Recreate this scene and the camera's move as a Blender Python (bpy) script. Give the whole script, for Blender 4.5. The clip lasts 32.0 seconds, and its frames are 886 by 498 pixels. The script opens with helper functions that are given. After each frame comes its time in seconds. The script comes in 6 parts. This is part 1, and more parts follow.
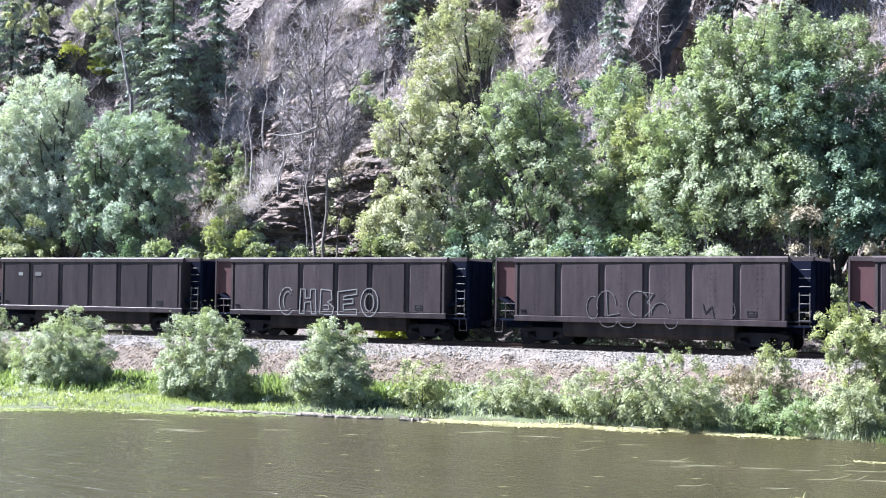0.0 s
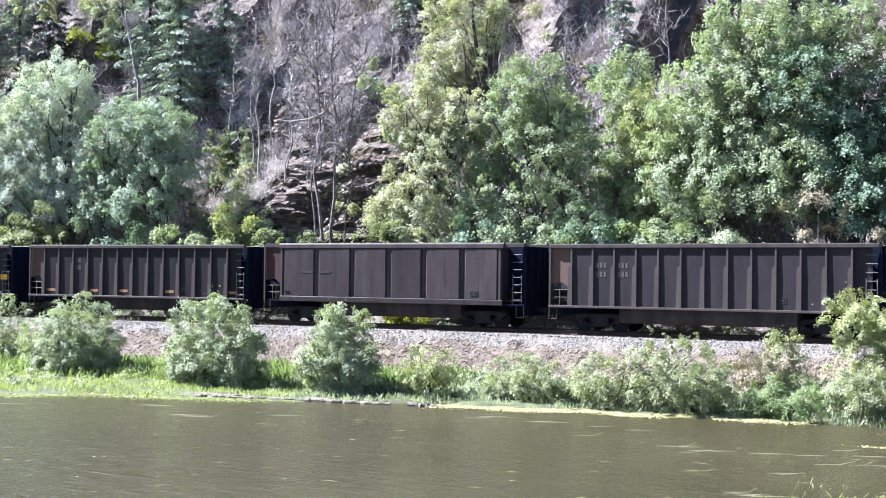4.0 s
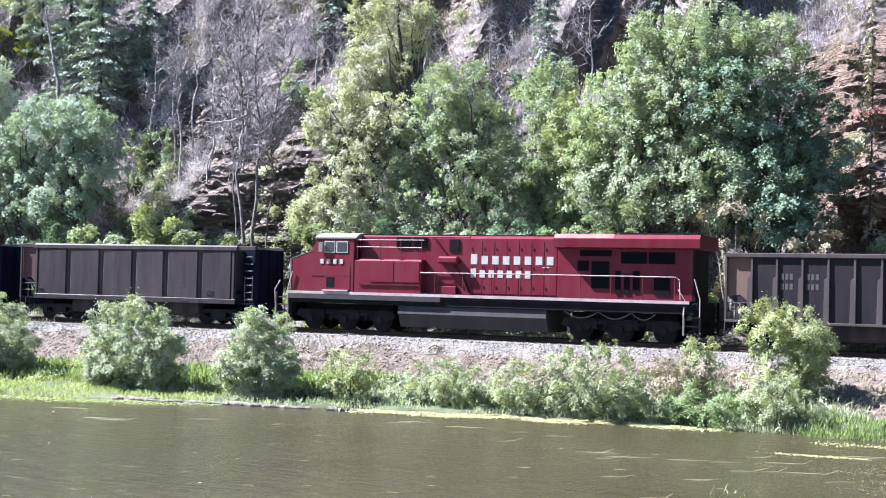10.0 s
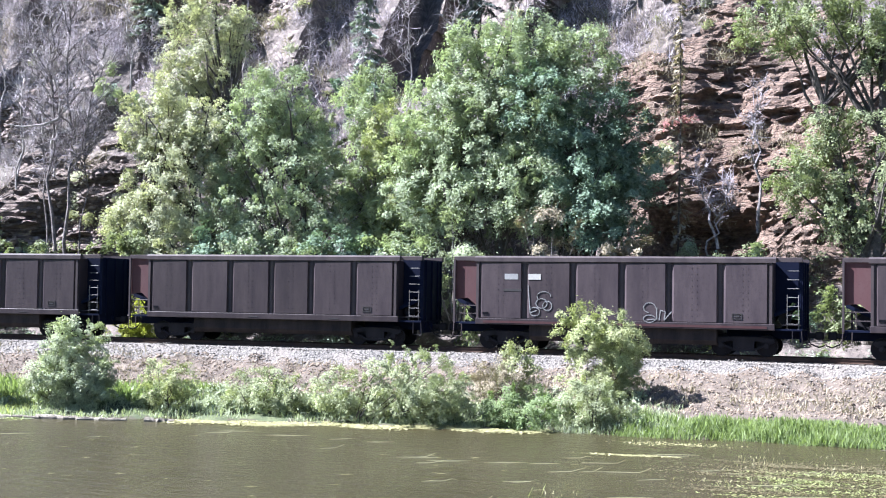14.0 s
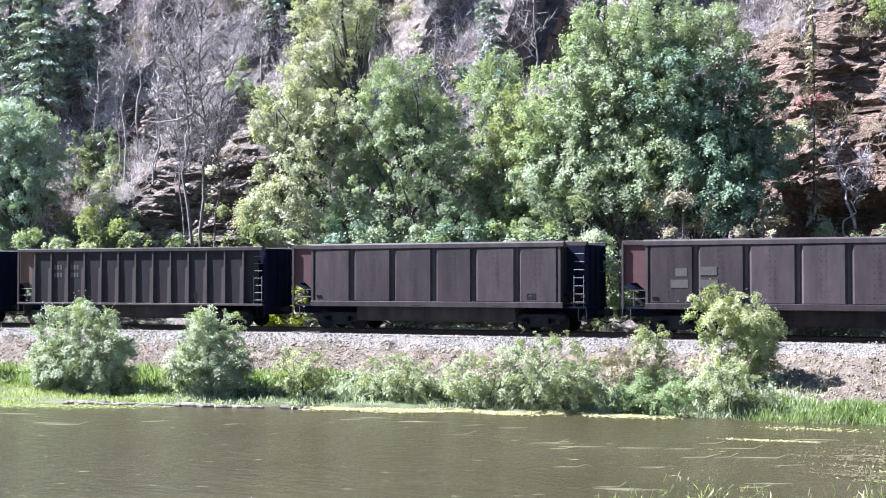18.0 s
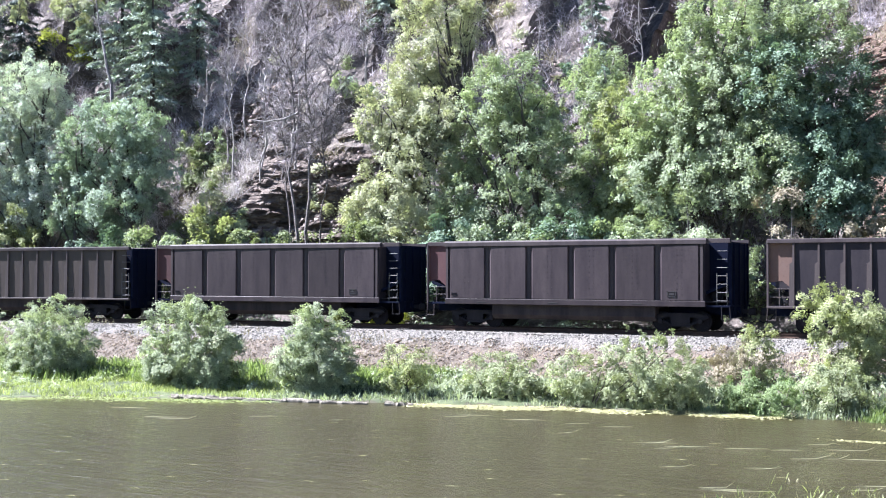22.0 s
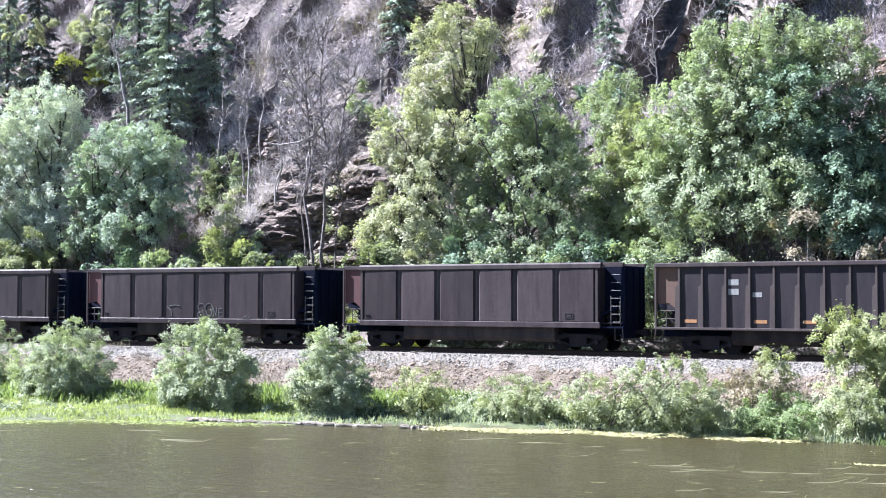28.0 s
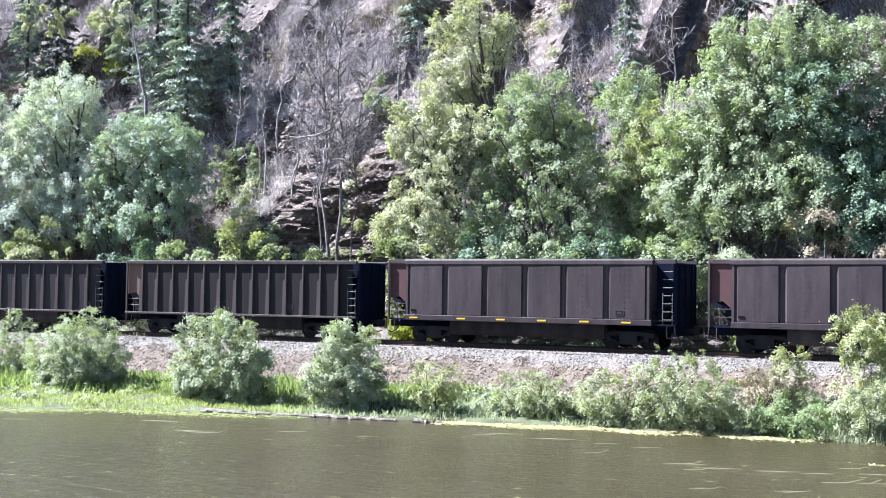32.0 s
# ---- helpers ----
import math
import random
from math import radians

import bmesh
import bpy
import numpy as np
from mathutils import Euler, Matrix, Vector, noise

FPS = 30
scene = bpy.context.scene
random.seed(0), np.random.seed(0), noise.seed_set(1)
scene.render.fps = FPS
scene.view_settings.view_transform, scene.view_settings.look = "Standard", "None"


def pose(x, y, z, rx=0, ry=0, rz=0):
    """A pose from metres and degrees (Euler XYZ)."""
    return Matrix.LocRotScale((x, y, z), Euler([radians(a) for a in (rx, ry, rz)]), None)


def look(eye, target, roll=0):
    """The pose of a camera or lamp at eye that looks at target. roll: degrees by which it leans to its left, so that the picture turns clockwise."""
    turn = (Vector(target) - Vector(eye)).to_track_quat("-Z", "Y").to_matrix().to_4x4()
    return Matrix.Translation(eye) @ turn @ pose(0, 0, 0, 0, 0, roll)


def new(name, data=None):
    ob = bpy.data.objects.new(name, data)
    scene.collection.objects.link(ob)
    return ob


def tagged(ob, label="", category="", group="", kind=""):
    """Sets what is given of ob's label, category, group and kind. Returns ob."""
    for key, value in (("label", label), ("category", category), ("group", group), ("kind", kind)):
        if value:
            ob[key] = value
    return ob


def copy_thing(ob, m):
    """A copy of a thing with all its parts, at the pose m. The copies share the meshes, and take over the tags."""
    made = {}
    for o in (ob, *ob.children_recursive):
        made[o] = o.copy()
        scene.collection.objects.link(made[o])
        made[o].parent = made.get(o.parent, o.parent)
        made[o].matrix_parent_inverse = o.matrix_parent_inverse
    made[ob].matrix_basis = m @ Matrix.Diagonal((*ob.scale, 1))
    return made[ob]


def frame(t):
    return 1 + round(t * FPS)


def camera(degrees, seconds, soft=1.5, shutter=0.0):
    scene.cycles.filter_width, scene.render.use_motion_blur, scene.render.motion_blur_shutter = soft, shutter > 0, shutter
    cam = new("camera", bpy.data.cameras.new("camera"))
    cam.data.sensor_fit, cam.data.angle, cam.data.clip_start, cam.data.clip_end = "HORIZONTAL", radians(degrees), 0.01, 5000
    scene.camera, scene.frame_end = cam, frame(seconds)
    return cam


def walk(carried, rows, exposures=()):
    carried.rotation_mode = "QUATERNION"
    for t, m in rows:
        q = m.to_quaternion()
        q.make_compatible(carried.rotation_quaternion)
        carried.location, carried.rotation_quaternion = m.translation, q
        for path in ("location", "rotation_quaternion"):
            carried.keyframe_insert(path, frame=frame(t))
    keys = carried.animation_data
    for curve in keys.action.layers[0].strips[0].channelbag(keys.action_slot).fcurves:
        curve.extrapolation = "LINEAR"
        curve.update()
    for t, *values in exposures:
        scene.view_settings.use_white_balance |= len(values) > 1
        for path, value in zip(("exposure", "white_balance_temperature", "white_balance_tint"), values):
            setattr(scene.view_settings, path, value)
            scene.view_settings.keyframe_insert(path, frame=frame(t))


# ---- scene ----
cam = camera(37.31, 32.0, soft=1.1)

# The eye stands on the near bank; the camera only turns: seconds, then turns about x, y, z in degrees.
EYE_Z = 4.67
TURNS = [
    (0, 91.861, -0.690, 30.770), (0.5, 91.815, -0.732, 30.733), (1, 91.724, -0.672, 30.699), (1.5, 91.617, -0.592, 30.725),
    (2, 91.516, -0.455, 30.786), (2.5, 91.394, -0.473, 30.898), (3, 91.299, -0.542, 30.969), (3.5, 91.239, -0.597, 31.030),
    (5.5, 91.281, -0.692, 31.407), (6, 91.268, -0.674, 31.507), (6.5, 91.210, -0.682, 31.539), (7, 91.196, -0.737, 31.510),
    (7.5, 91.193, -0.875, 31.380), (8, 91.230, -1.004, 31.132), (8.5, 91.269, -1.106, 30.724), (9, 91.340, -1.189, 30.095),
    (9.5, 91.428, -1.238, 29.108), (10, 91.501, -1.369, 27.694), (10.5, 91.562, -1.467, 25.903), (11, 91.583, -1.573, 23.951),
    (11.5, 91.620, -1.702, 22.124), (12, 91.723, -1.739, 20.684), (12.5, 91.867, -1.651, 19.743), (13, 91.982, -1.448, 19.318),
    (13.5, 91.994, -1.144, 19.393), (14, 91.931, -0.834, 19.878), (14.5, 91.887, -0.596, 20.654), (15, 91.911, -0.471, 21.610),
    (15.5, 91.957, -0.407, 22.630), (17.5, 91.417, -0.086, 25.428), (18, 91.292, 0.046, 25.529), (18.5, 91.249, 0.099, 25.501),
    (19, 91.240, 0.125, 25.506), (19.5, 91.211, 0.066, 25.706), (20, 91.138, -0.001, 26.252), (20.5, 91.044, -0.113, 27.131),
    (21, 91.001, -0.173, 28.188), (21.5, 91.054, -0.140, 29.224), (22, 91.186, -0.086, 30.054), (22.5, 91.311, 0.117, 30.671),
    (23, 91.394, 0.259, 31.110), (23.5, 91.423, 0.277, 31.371), (24, 91.410, 0.192, 31.467), (24.5, 91.406, 0.119, 31.434),
    (25, 91.378, 0.015, 31.288), (25.5, 91.359, -0.039, 31.109), (27.5, 91.973, -0.040, 30.617), (28, 92.174, -0.061, 30.705),
    (28.5, 92.279, -0.090, 30.872), (29, 92.282, -0.068, 31.070), (29.5, 92.263, -0.038, 31.227), (30, 92.249, -0.129, 31.321),
    (30.5, 92.244, -0.195, 31.363), (31, 92.199, -0.428, 31.381), (31.5, 92.096, -0.625, 31.375), (32, 91.937, -0.793, 31.362),
]
STOPS, KELVIN, TINT = 2.56, 5700, 15
walk(cam, [(t, pose(0, 0, EYE_Z, rx, ry, rz)) for t, rx, ry, rz in TURNS], [(0, STOPS, KELVIN, TINT), (32, STOPS, KELVIN, TINT)])

# ---- world and sun ----
SUN_TO = Vector((-0.668, -0.185, 0.722)).normalized()
world = bpy.data.worlds.new("sky")
scene.world = world
world.use_nodes = True
wn = world.node_tree.nodes
sky = wn.new("ShaderNodeTexSky")
sky.sky_type = "NISHITA"
sky.sun_disc = False
sky.ozone_density = 4.0
sky.dust_density = 0.5
sky.sun_elevation = math.asin(SUN_TO.z)
sky.sun_rotation = math.atan2(SUN_TO.x, SUN_TO.y)
world.node_tree.links.new(sky.outputs[0], wn["Background"].inputs[0])
wn["Background"].inputs[1].default_value = 0.034
sun_data = bpy.data.lights.new("sun", "SUN")
sun_data.energy = 5.0
sun_data.angle = radians(0.53)
sun_data.color = (1.0, 0.97, 0.92)
sun = new("sun", sun_data)
sun.matrix_world = look((SUN_TO * 300), (0, 0, 0))


# ---- materials ----
def mat_base(name):
    m = bpy.data.materials.new(name)
    m.use_nodes = True
    nt = m.node_tree
    return m, nt.nodes, nt.links, nt.nodes["Principled BSDF"]


def ramp(nodes, links, fac, stops):
    r = nodes.new("ShaderNodeValToRGB")
    els = r.color_ramp.elements
    while len(els) < len(stops):
        els.new(0.5)
    for e, (p, c) in zip(els, stops):
        e.position = p
        e.color = (*c, 1)
    links.new(fac, r.inputs[0])
    return r.outputs[0]


def noise_tex(nodes, links, scale, detail=4, rough=0.55, coords="Object", stretch=None, turn=0.0):
    tc = nodes.new("ShaderNodeTexCoord")
    out = tc.outputs[coords]
    if stretch:
        mp = nodes.new("ShaderNodeMapping")
        mp.inputs["Scale"].default_value = stretch
        mp.inputs["Rotation"].default_value = (0, 0, turn)
        links.new(out, mp.inputs[0])
        out = mp.outputs[0]
    n = nodes.new("ShaderNodeTexNoise")
    n.inputs["Scale"].default_value = scale
    n.inputs["Detail"].default_value = detail
    n.inputs["Roughness"].default_value = rough
    links.new(out, n.inputs["Vector"])
    return n.outputs["Fac"]


def mix_col(nodes, links, fac, a, b, mode="MIX"):
    m = nodes.new("ShaderNodeMix")
    m.data_type = "RGBA"
    m.blend_type = mode
    for sock, v in ((0, fac), (6, a), (7, b)):
        if isinstance(v, (int, float)):
            m.inputs[sock].default_value = v
        elif isinstance(v, tuple):
            m.inputs[sock].default_value = (*v, 1)
        else:
            links.new(v, m.inputs[sock])
    return m.outputs[2]


def bump(nodes, links, bsdf, height, strength=0.4, distance=0.02):
    b = nodes.new("ShaderNodeBump")
    b.inputs["Strength"].default_value = strength
    b.inputs["Distance"].default_value = distance
    links.new(height, b.inputs["Height"])
    links.new(b.outputs[0], bsdf.inputs["Normal"])


def painted(name, col, dust=(0.20, 0.16, 0.13), amount=0.5, rough=0.55, metal=0.0, vary=0.0):
    """Weathered paint: base colour, road dust in soft streaks, small stains."""
    m, n, l, b = mat_base(name)
    streak = noise_tex(n, l, 1.6, 6, 0.6, stretch=(1.2, 1.2, 0.25))
    fine = noise_tex(n, l, 9, 5, 0.7)
    f1 = ramp(n, l, streak, [(0.36, (0, 0, 0)), (0.72, (amount,) * 3)])
    c = mix_col(n, l, f1, col, dust)
    f2 = ramp(n, l, fine, [(0.52, (0, 0, 0)), (0.75, (0.35,) * 3)])
    c = mix_col(n, l, f2, c, tuple(v * 0.45 for v in col))
    if vary:
        oi = n.new("ShaderNodeObjectInfo")
        f3 = ramp(n, l, oi.outputs["Random"], [(0, (0.75,) * 3), (1, (1.0 + vary,) * 3)])
        c = mix_col(n, l, 1.0, c, f3, "MULTIPLY")
    l.new(c, b.inputs["Base Color"])
    b.inputs["Roughness"].default_value = rough
    b.inputs["Metallic"].default_value = metal
    b.inputs["Specular IOR Level"].default_value = 0.16 if sum(col) > 0.06 else 0.10
    bump(n, l, b, fine, 0.15, 0.01)
    return m


def plain(name, col, rough=0.6, metal=0.0):
    m, n, l, b = mat_base(name)
    f = noise_tex(n, l, 6, 5, 0.65)
    c = ramp(n, l, f, [(0.3, tuple(v * 0.7 for v in col)), (0.7, col)])
    l.new(c, b.inputs["Base Color"])
    b.inputs["Roughness"].default_value = rough
    b.inputs["Metallic"].default_value = metal
    b.inputs["Specular IOR Level"].default_value = 0.3 if sum(col) > 0.06 else 0.08
    return m


def foliage(name, dark, light, back=0.35, rough=0.5, own=0.75):
    """Leaf: every leaf has its own tone; light passes through it."""
    m, n, l, b = mat_base(name)
    g = n.new("ShaderNodeNewGeometry")
    big = noise_tex(n, l, 0.9, 4)
    add = n.new("ShaderNodeMath")
    add.operation = "MULTIPLY_ADD"
    l.new(g.outputs["Random Per Island"], add.inputs[0])
    add.inputs[1].default_value = own
    l.new(big, add.inputs[2])
    c = ramp(n, l, add.outputs[0], [(0.28 + 0.1 * own, dark), (0.62 + 0.5 * own, light)])
    l.new(c, b.inputs["Base Color"])
    b.inputs["Roughness"].default_value = rough
    b.inputs["Specular IOR Level"].default_value = 0.26 if own > 0.5 else 0.12
    t = n.new("ShaderNodeBsdfTranslucent")
    tc = mix_col(n, l, 1.0, c, (1.2, 1.3, 0.7), "MULTIPLY")
    l.new(tc, t.inputs[0])
    mx = n.new("ShaderNodeMixShader")
    mx.inputs[0].default_value = back
    l.new(b.outputs[0], mx.inputs[1])
    l.new(t.outputs[0], mx.inputs[2])
    l.new(mx.outputs[0], n["Material Output"].inputs[0])
    return m


def rock_mat(name, dark, mid, pale, warm):
    m, n, l, b = mat_base(name)
    big = noise_tex(n, l, 0.10, 4)
    strata = noise_tex(n, l, 1.0, 8, 0.72, stretch=(0.35, 0.5, 6.0))
    fine = noise_tex(n, l, 2.6, 8, 0.75)
    c1 = ramp(n, l, strata, [(0.34, dark), (0.47, warm), (0.56, mid), (0.70, pale)])
    c2 = ramp(n, l, fine, [(0.36, dark), (0.55, mid), (0.75, pale)])
    f = ramp(n, l, big, [(0.40, (0.2,) * 3), (0.62, (0.8,) * 3)])
    c = mix_col(n, l, f, c1, c2)
    l.new(c, b.inputs["Base Color"])
    b.inputs["Roughness"].default_value = 0.92
    tc = n.new("ShaderNodeTexCoord")
    mp = n.new("ShaderNodeMapping")
    mp.inputs["Scale"].default_value = (1.0, 1.0, 4.0)
    mp.inputs["Rotation"].default_value = (0, 0.16, 0)
    l.new(tc.outputs["Object"], mp.inputs[0])
    v = n.new("ShaderNodeTexVoronoi")
    v.feature = "DISTANCE_TO_EDGE"
    v.inputs["Scale"].default_value = 1.15
    l.new(mp.outputs[0], v.inputs["Vector"])
    crack = ramp(n, l, v.outputs["Distance"], [(0.0, (0, 0, 0)), (0.09, (1, 1, 1))])
    h = n.new("ShaderNodeMath")
    h.operation = "MULTIPLY_ADD"
    l.new(crack, h.inputs[0])
    h.inputs[1].default_value = 0.6
    l.new(fine, h.inputs[2])
    bump(n, l, b, h.outputs[0], 1.0, 0.30)
    return m


def soil_mat(name, a, bcol, c3, scale=2.5):
    m, n, l, b = mat_base(name)
    f = noise_tex(n, l, scale, 8, 0.75)
    g = noise_tex(n, l, scale * 9, 3, 0.6)
    c = ramp(n, l, f, [(0.3, a), (0.5, bcol), (0.72, c3)])
    c = mix_col(n, l, 0.5, c, ramp(n, l, g, [(0.35, (0.25,) * 3), (0.65, (1.0,) * 3)]), "MULTIPLY")
    l.new(c, b.inputs["Base Color"])
    b.inputs["Roughness"].default_value = 0.95
    bump(n, l, b, g, 0.8, 0.05)
    return m


def ballast_mat():
    m, n, l, b = mat_base("ballast_stone")
    tc = n.new("ShaderNodeTexCoord")
    v = n.new("ShaderNodeTexVoronoi")
    v.inputs["Scale"].default_value = 12
    l.new(tc.outputs["Object"], v.inputs["Vector"])
    c = ramp(n, l, v.outputs["Color"], [(0.1, (0.10, 0.092, 0.088)), (0.5, (0.142, 0.130, 0.120)), (0.9, (0.225, 0.207, 0.188))])
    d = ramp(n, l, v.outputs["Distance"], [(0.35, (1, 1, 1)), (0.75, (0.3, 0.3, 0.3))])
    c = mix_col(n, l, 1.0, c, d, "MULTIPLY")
    big = noise_tex(n, l, 0.5, 4)
    c = mix_col(n, l, ramp(n, l, big, [(0.45, (0, 0, 0)), (0.7, (0.5,) * 3)]), c, (0.20, 0.165, 0.14))
    l.new(c, b.inputs["Base Color"])
    b.inputs["Roughness"].default_value = 0.9
    inv = n.new("ShaderNodeMath")
    inv.operation = "SUBTRACT"
    inv.inputs[0].default_value = 1.0
    l.new(v.outputs["Distance"], inv.inputs[1])
    bump(n, l, b, inv.outputs[0], 1.0, 0.06)
    return m


def water_mat():
    m, n, l, b = mat_base("river_water")
    tone = noise_tex(n, l, 0.10, 3, stretch=(1, 1.6, 1))
    c = ramp(n, l, tone, [(0.3, (0.029, 0.0248, 0.0122)), (0.7, (0.041, 0.0357, 0.0184))])
    l.new(c, b.inputs["Base Color"])
    b.inputs["Roughness"].default_value = 0.21
    b.inputs["IOR"].default_value = 1.33
    w1 = noise_tex(n, l, 1.0, 3, 0.55, stretch=(0.55, 2.0, 1))
    w2 = noise_tex(n, l, 2.4, 4, 0.6, stretch=(0.35, 1.8, 1))
    mx = n.new("ShaderNodeMath")
    mx.operation = "MULTIPLY_ADD"
    l.new(w1, mx.inputs[0])
    mx.inputs[1].default_value = 1.2
    l.new(w2, mx.inputs[2])
    bump(n, l, b, mx.outputs[0], 1.0, 0.11)
    return m


M_ROCK = rock_mat("canyon_rock", (0.045, 0.031, 0.029), (0.205, 0.143, 0.110), (0.37, 0.282, 0.220), (0.155, 0.093, 0.068))
M_GREYROCK = rock_mat("grey_rock", (0.035, 0.028, 0.026), (0.20, 0.158, 0.138), (0.42, 0.345, 0.30), (0.135, 0.095, 0.08))
M_TALUS = soil_mat("brush_soil", (0.042, 0.035, 0.034), (0.128, 0.106, 0.098), (0.28, 0.232, 0.208), 2.2)
M_SOIL = soil_mat("bank_soil", (0.045, 0.035, 0.028), (0.115, 0.090, 0.072), (0.20, 0.160, 0.130), 2.4)
M_TURF = soil_mat("turf", (0.03, 0.04, 0.018), (0.075, 0.095, 0.038), (0.14, 0.155, 0.068), 1.2)
M_MUD = soil_mat("river_mud", (0.03, 0.028, 0.018), (0.06, 0.055, 0.03), (0.11, 0.10, 0.06), 1.0)
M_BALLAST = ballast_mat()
M_WATER = water_mat()
M_RAIL = painted("rusty_rail", (0.045, 0.03, 0.025), (0.12, 0.07, 0.05), 0.5, 0.6, 0.3)
M_TIE = painted("weathered_tie", (0.06, 0.05, 0.042), (0.16, 0.14, 0.12), 0.6, 0.9)
M_CAR = painted("hopper_paint", (0.034, 0.0265, 0.031), (0.070, 0.055, 0.058), 0.7, 0.45, 0, 0.3)
M_CARLIGHT = painted("chord_paint", (0.040, 0.032, 0.036), (0.078, 0.063, 0.064), 0.8, 0.6)
M_RIBCAR = painted("gondola_paint", (0.019, 0.0165, 0.021), (0.037, 0.031, 0.034), 0.6, 0.6, 0, 0.3)
M_RIBBROWN = painted("brown_gondola_paint", (0.047, 0.038, 0.036), (0.078, 0.060, 0.053), 0.7, 0.6)
# gondola paint made paler, so the sun on the ribs is in the colour
M_RIB = painted("sunlit_rib_paint", (0.052, 0.042, 0.043), (0.088, 0.071, 0.069), 0.7, 0.6)
M_REDPLATE = painted("red_oxide_plate", (0.062, 0.026, 0.029), (0.085, 0.055, 0.056), 0.5, 0.7, 0, 0.7)
M_TANPLATE = painted("rust_tan_plate", (0.10, 0.058, 0.045), (0.10, 0.078, 0.074), 0.5, 0.75, 0, 0.5)
M_TRUCK = painted("truck_steel", (0.013, 0.0125, 0.016), (0.038, 0.033, 0.035), 0.5, 0.75)
M_WHEEL = painted("wheel_steel", (0.010, 0.009, 0.012), (0.026, 0.022, 0.024), 0.5, 0.6, 0.2)
M_LADDER = plain("ladder_steel", (0.15, 0.145, 0.145), 0.6)
M_WHITE = plain("white_paint", (0.42, 0.41, 0.39), 0.6)
M_CHALK = plain("chalk_white_paint", (0.26, 0.26, 0.265), 0.8)
M_DULLMARK = plain("faded_marking", (0.036, 0.033, 0.035), 0.8)
M_YELLOW = plain("yellow_reflector", (0.70, 0.42, 0.03), 0.5)
M_ORANGE = plain("worn_orange_stripe", (0.33, 0.17, 0.08), 0.7)
M_PINK = plain("pink_spray_paint", (0.55, 0.25, 0.25), 0.8)
M_LOCORED = painted("locomotive_red", (0.118, 0.009, 0.022), (0.14, 0.045, 0.054), 0.4, 0.36)
M_LOCOROOF = painted("locomotive_grey_roof", (0.15, 0.14, 0.14), (0.20, 0.18, 0.165), 0.5, 0.6)
M_LOCOFRAME = painted("locomotive_frame_stripe", (0.40, 0.33, 0.33), (0.22, 0.12, 0.12), 0.6, 0.6)
M_LOCOBLACK = painted("locomotive_black", (0.006, 0.006, 0.009), (0.02, 0.018, 0.02), 0.5, 0.7)
M_TANK = painted("fuel_tank_grey", (0.035, 0.034, 0.038), (0.07, 0.063, 0.062), 0.5, 0.6)
M_GRILLE = plain("dark_grille", (0.004, 0.004, 0.007), 0.7)
M_BARK = soil_mat("bark", (0.028, 0.024, 0.021), (0.075, 0.063, 0.056), (0.15, 0.13, 0.115), 3)
M_DEADWOOD = soil_mat("dead_wood", (0.13, 0.118, 0.113), (0.33, 0.30, 0.292), (0.50, 0.47, 0.455), 3)
M_SNAG = soil_mat("grey_snag_wood", (0.08, 0.07, 0.073), (0.23, 0.207, 0.215), (0.48, 0.44, 0.45), 3)
M_STEM = soil_mat("weathered_snag_bark", (0.05, 0.043, 0.042), (0.135, 0.115, 0.112), (0.30, 0.27, 0.27), 3)
M_BIRCH = soil_mat("pale_bark", (0.20, 0.18, 0.16), (0.36, 0.33, 0.30), (0.5, 0.47, 0.43), 2)
M_LEAF = foliage("cottonwood_leaf", (0.118, 0.135, 0.093), (0.334, 0.386, 0.261), 0.3, 0.55, 0.4)
M_LEAFBLUE = foliage("alder_leaf", (0.18, 0.196, 0.173), (0.51, 0.556, 0.495), 0.25, 0.6, 0.4)
M_LEAFYEL = foliage("turning_leaf", (0.158, 0.16, 0.113), (0.444, 0.455, 0.318), 0.25, 0.6, 0.4)
M_LEAFGREY = foliage("willow_leaf", (0.124, 0.138, 0.095), (0.349, 0.391, 0.268), 0.29, 0.55, 0.4)
M_LEAFLIME = foliage("lime_leaf", (0.15, 0.165, 0.035), (0.36, 0.385, 0.085), 0.34, 0.5, 0.4)
M_LEAFTAN = foliage("tan_leaf", (0.116, 0.1, 0.075), (0.325, 0.282, 0.209), 0.13, 0.5, 0.4)
M_LEAFRED = foliage("red_leaf", (0.12, 0.055, 0.053), (0.339, 0.155, 0.15), 0.18, 0.5, 0.4)
M_NEEDLE = foliage("spruce_needle", (0.08, 0.105, 0.098), (0.31, 0.36, 0.31), 0.15, 0.6, 0.5)
M_TWIG = foliage("dead_twig", (0.21, 0.185, 0.21), (0.60, 0.55, 0.585), 0.1, 0.9)
M_TWIGDARK = foliage("dark_twig", (0.10, 0.087, 0.105), (0.42, 0.375, 0.415), 0.05, 0.9)
M_GRASS = foliage("grass_blade", (0.105, 0.135, 0.045), (0.33, 0.365, 0.17), 0.4)
M_REED = foliage("water_weed", (0.20, 0.20, 0.11), (0.40, 0.38, 0.24), 0.2)
# algae on the water; the flecks that stand for glints share this colour
M_ALGAE_GLINT = foliage("algae_scum_glint", (0.18, 0.175, 0.08), (0.34, 0.325, 0.17), 0.1, 0.8)
# car ends: navy shade is put into this colour
M_ENDSHADE = painted("shaded_car_end", (0.004, 0.0065, 0.020), (0.009, 0.011, 0.026), 0.5, 0.8)
# near-black copy of the spruce needle, with shade put into the colour
M_NEEDLESHADE = foliage("shaded_spruce_needle", (0.018, 0.028, 0.032), (0.06, 0.08, 0.075), 0.1)
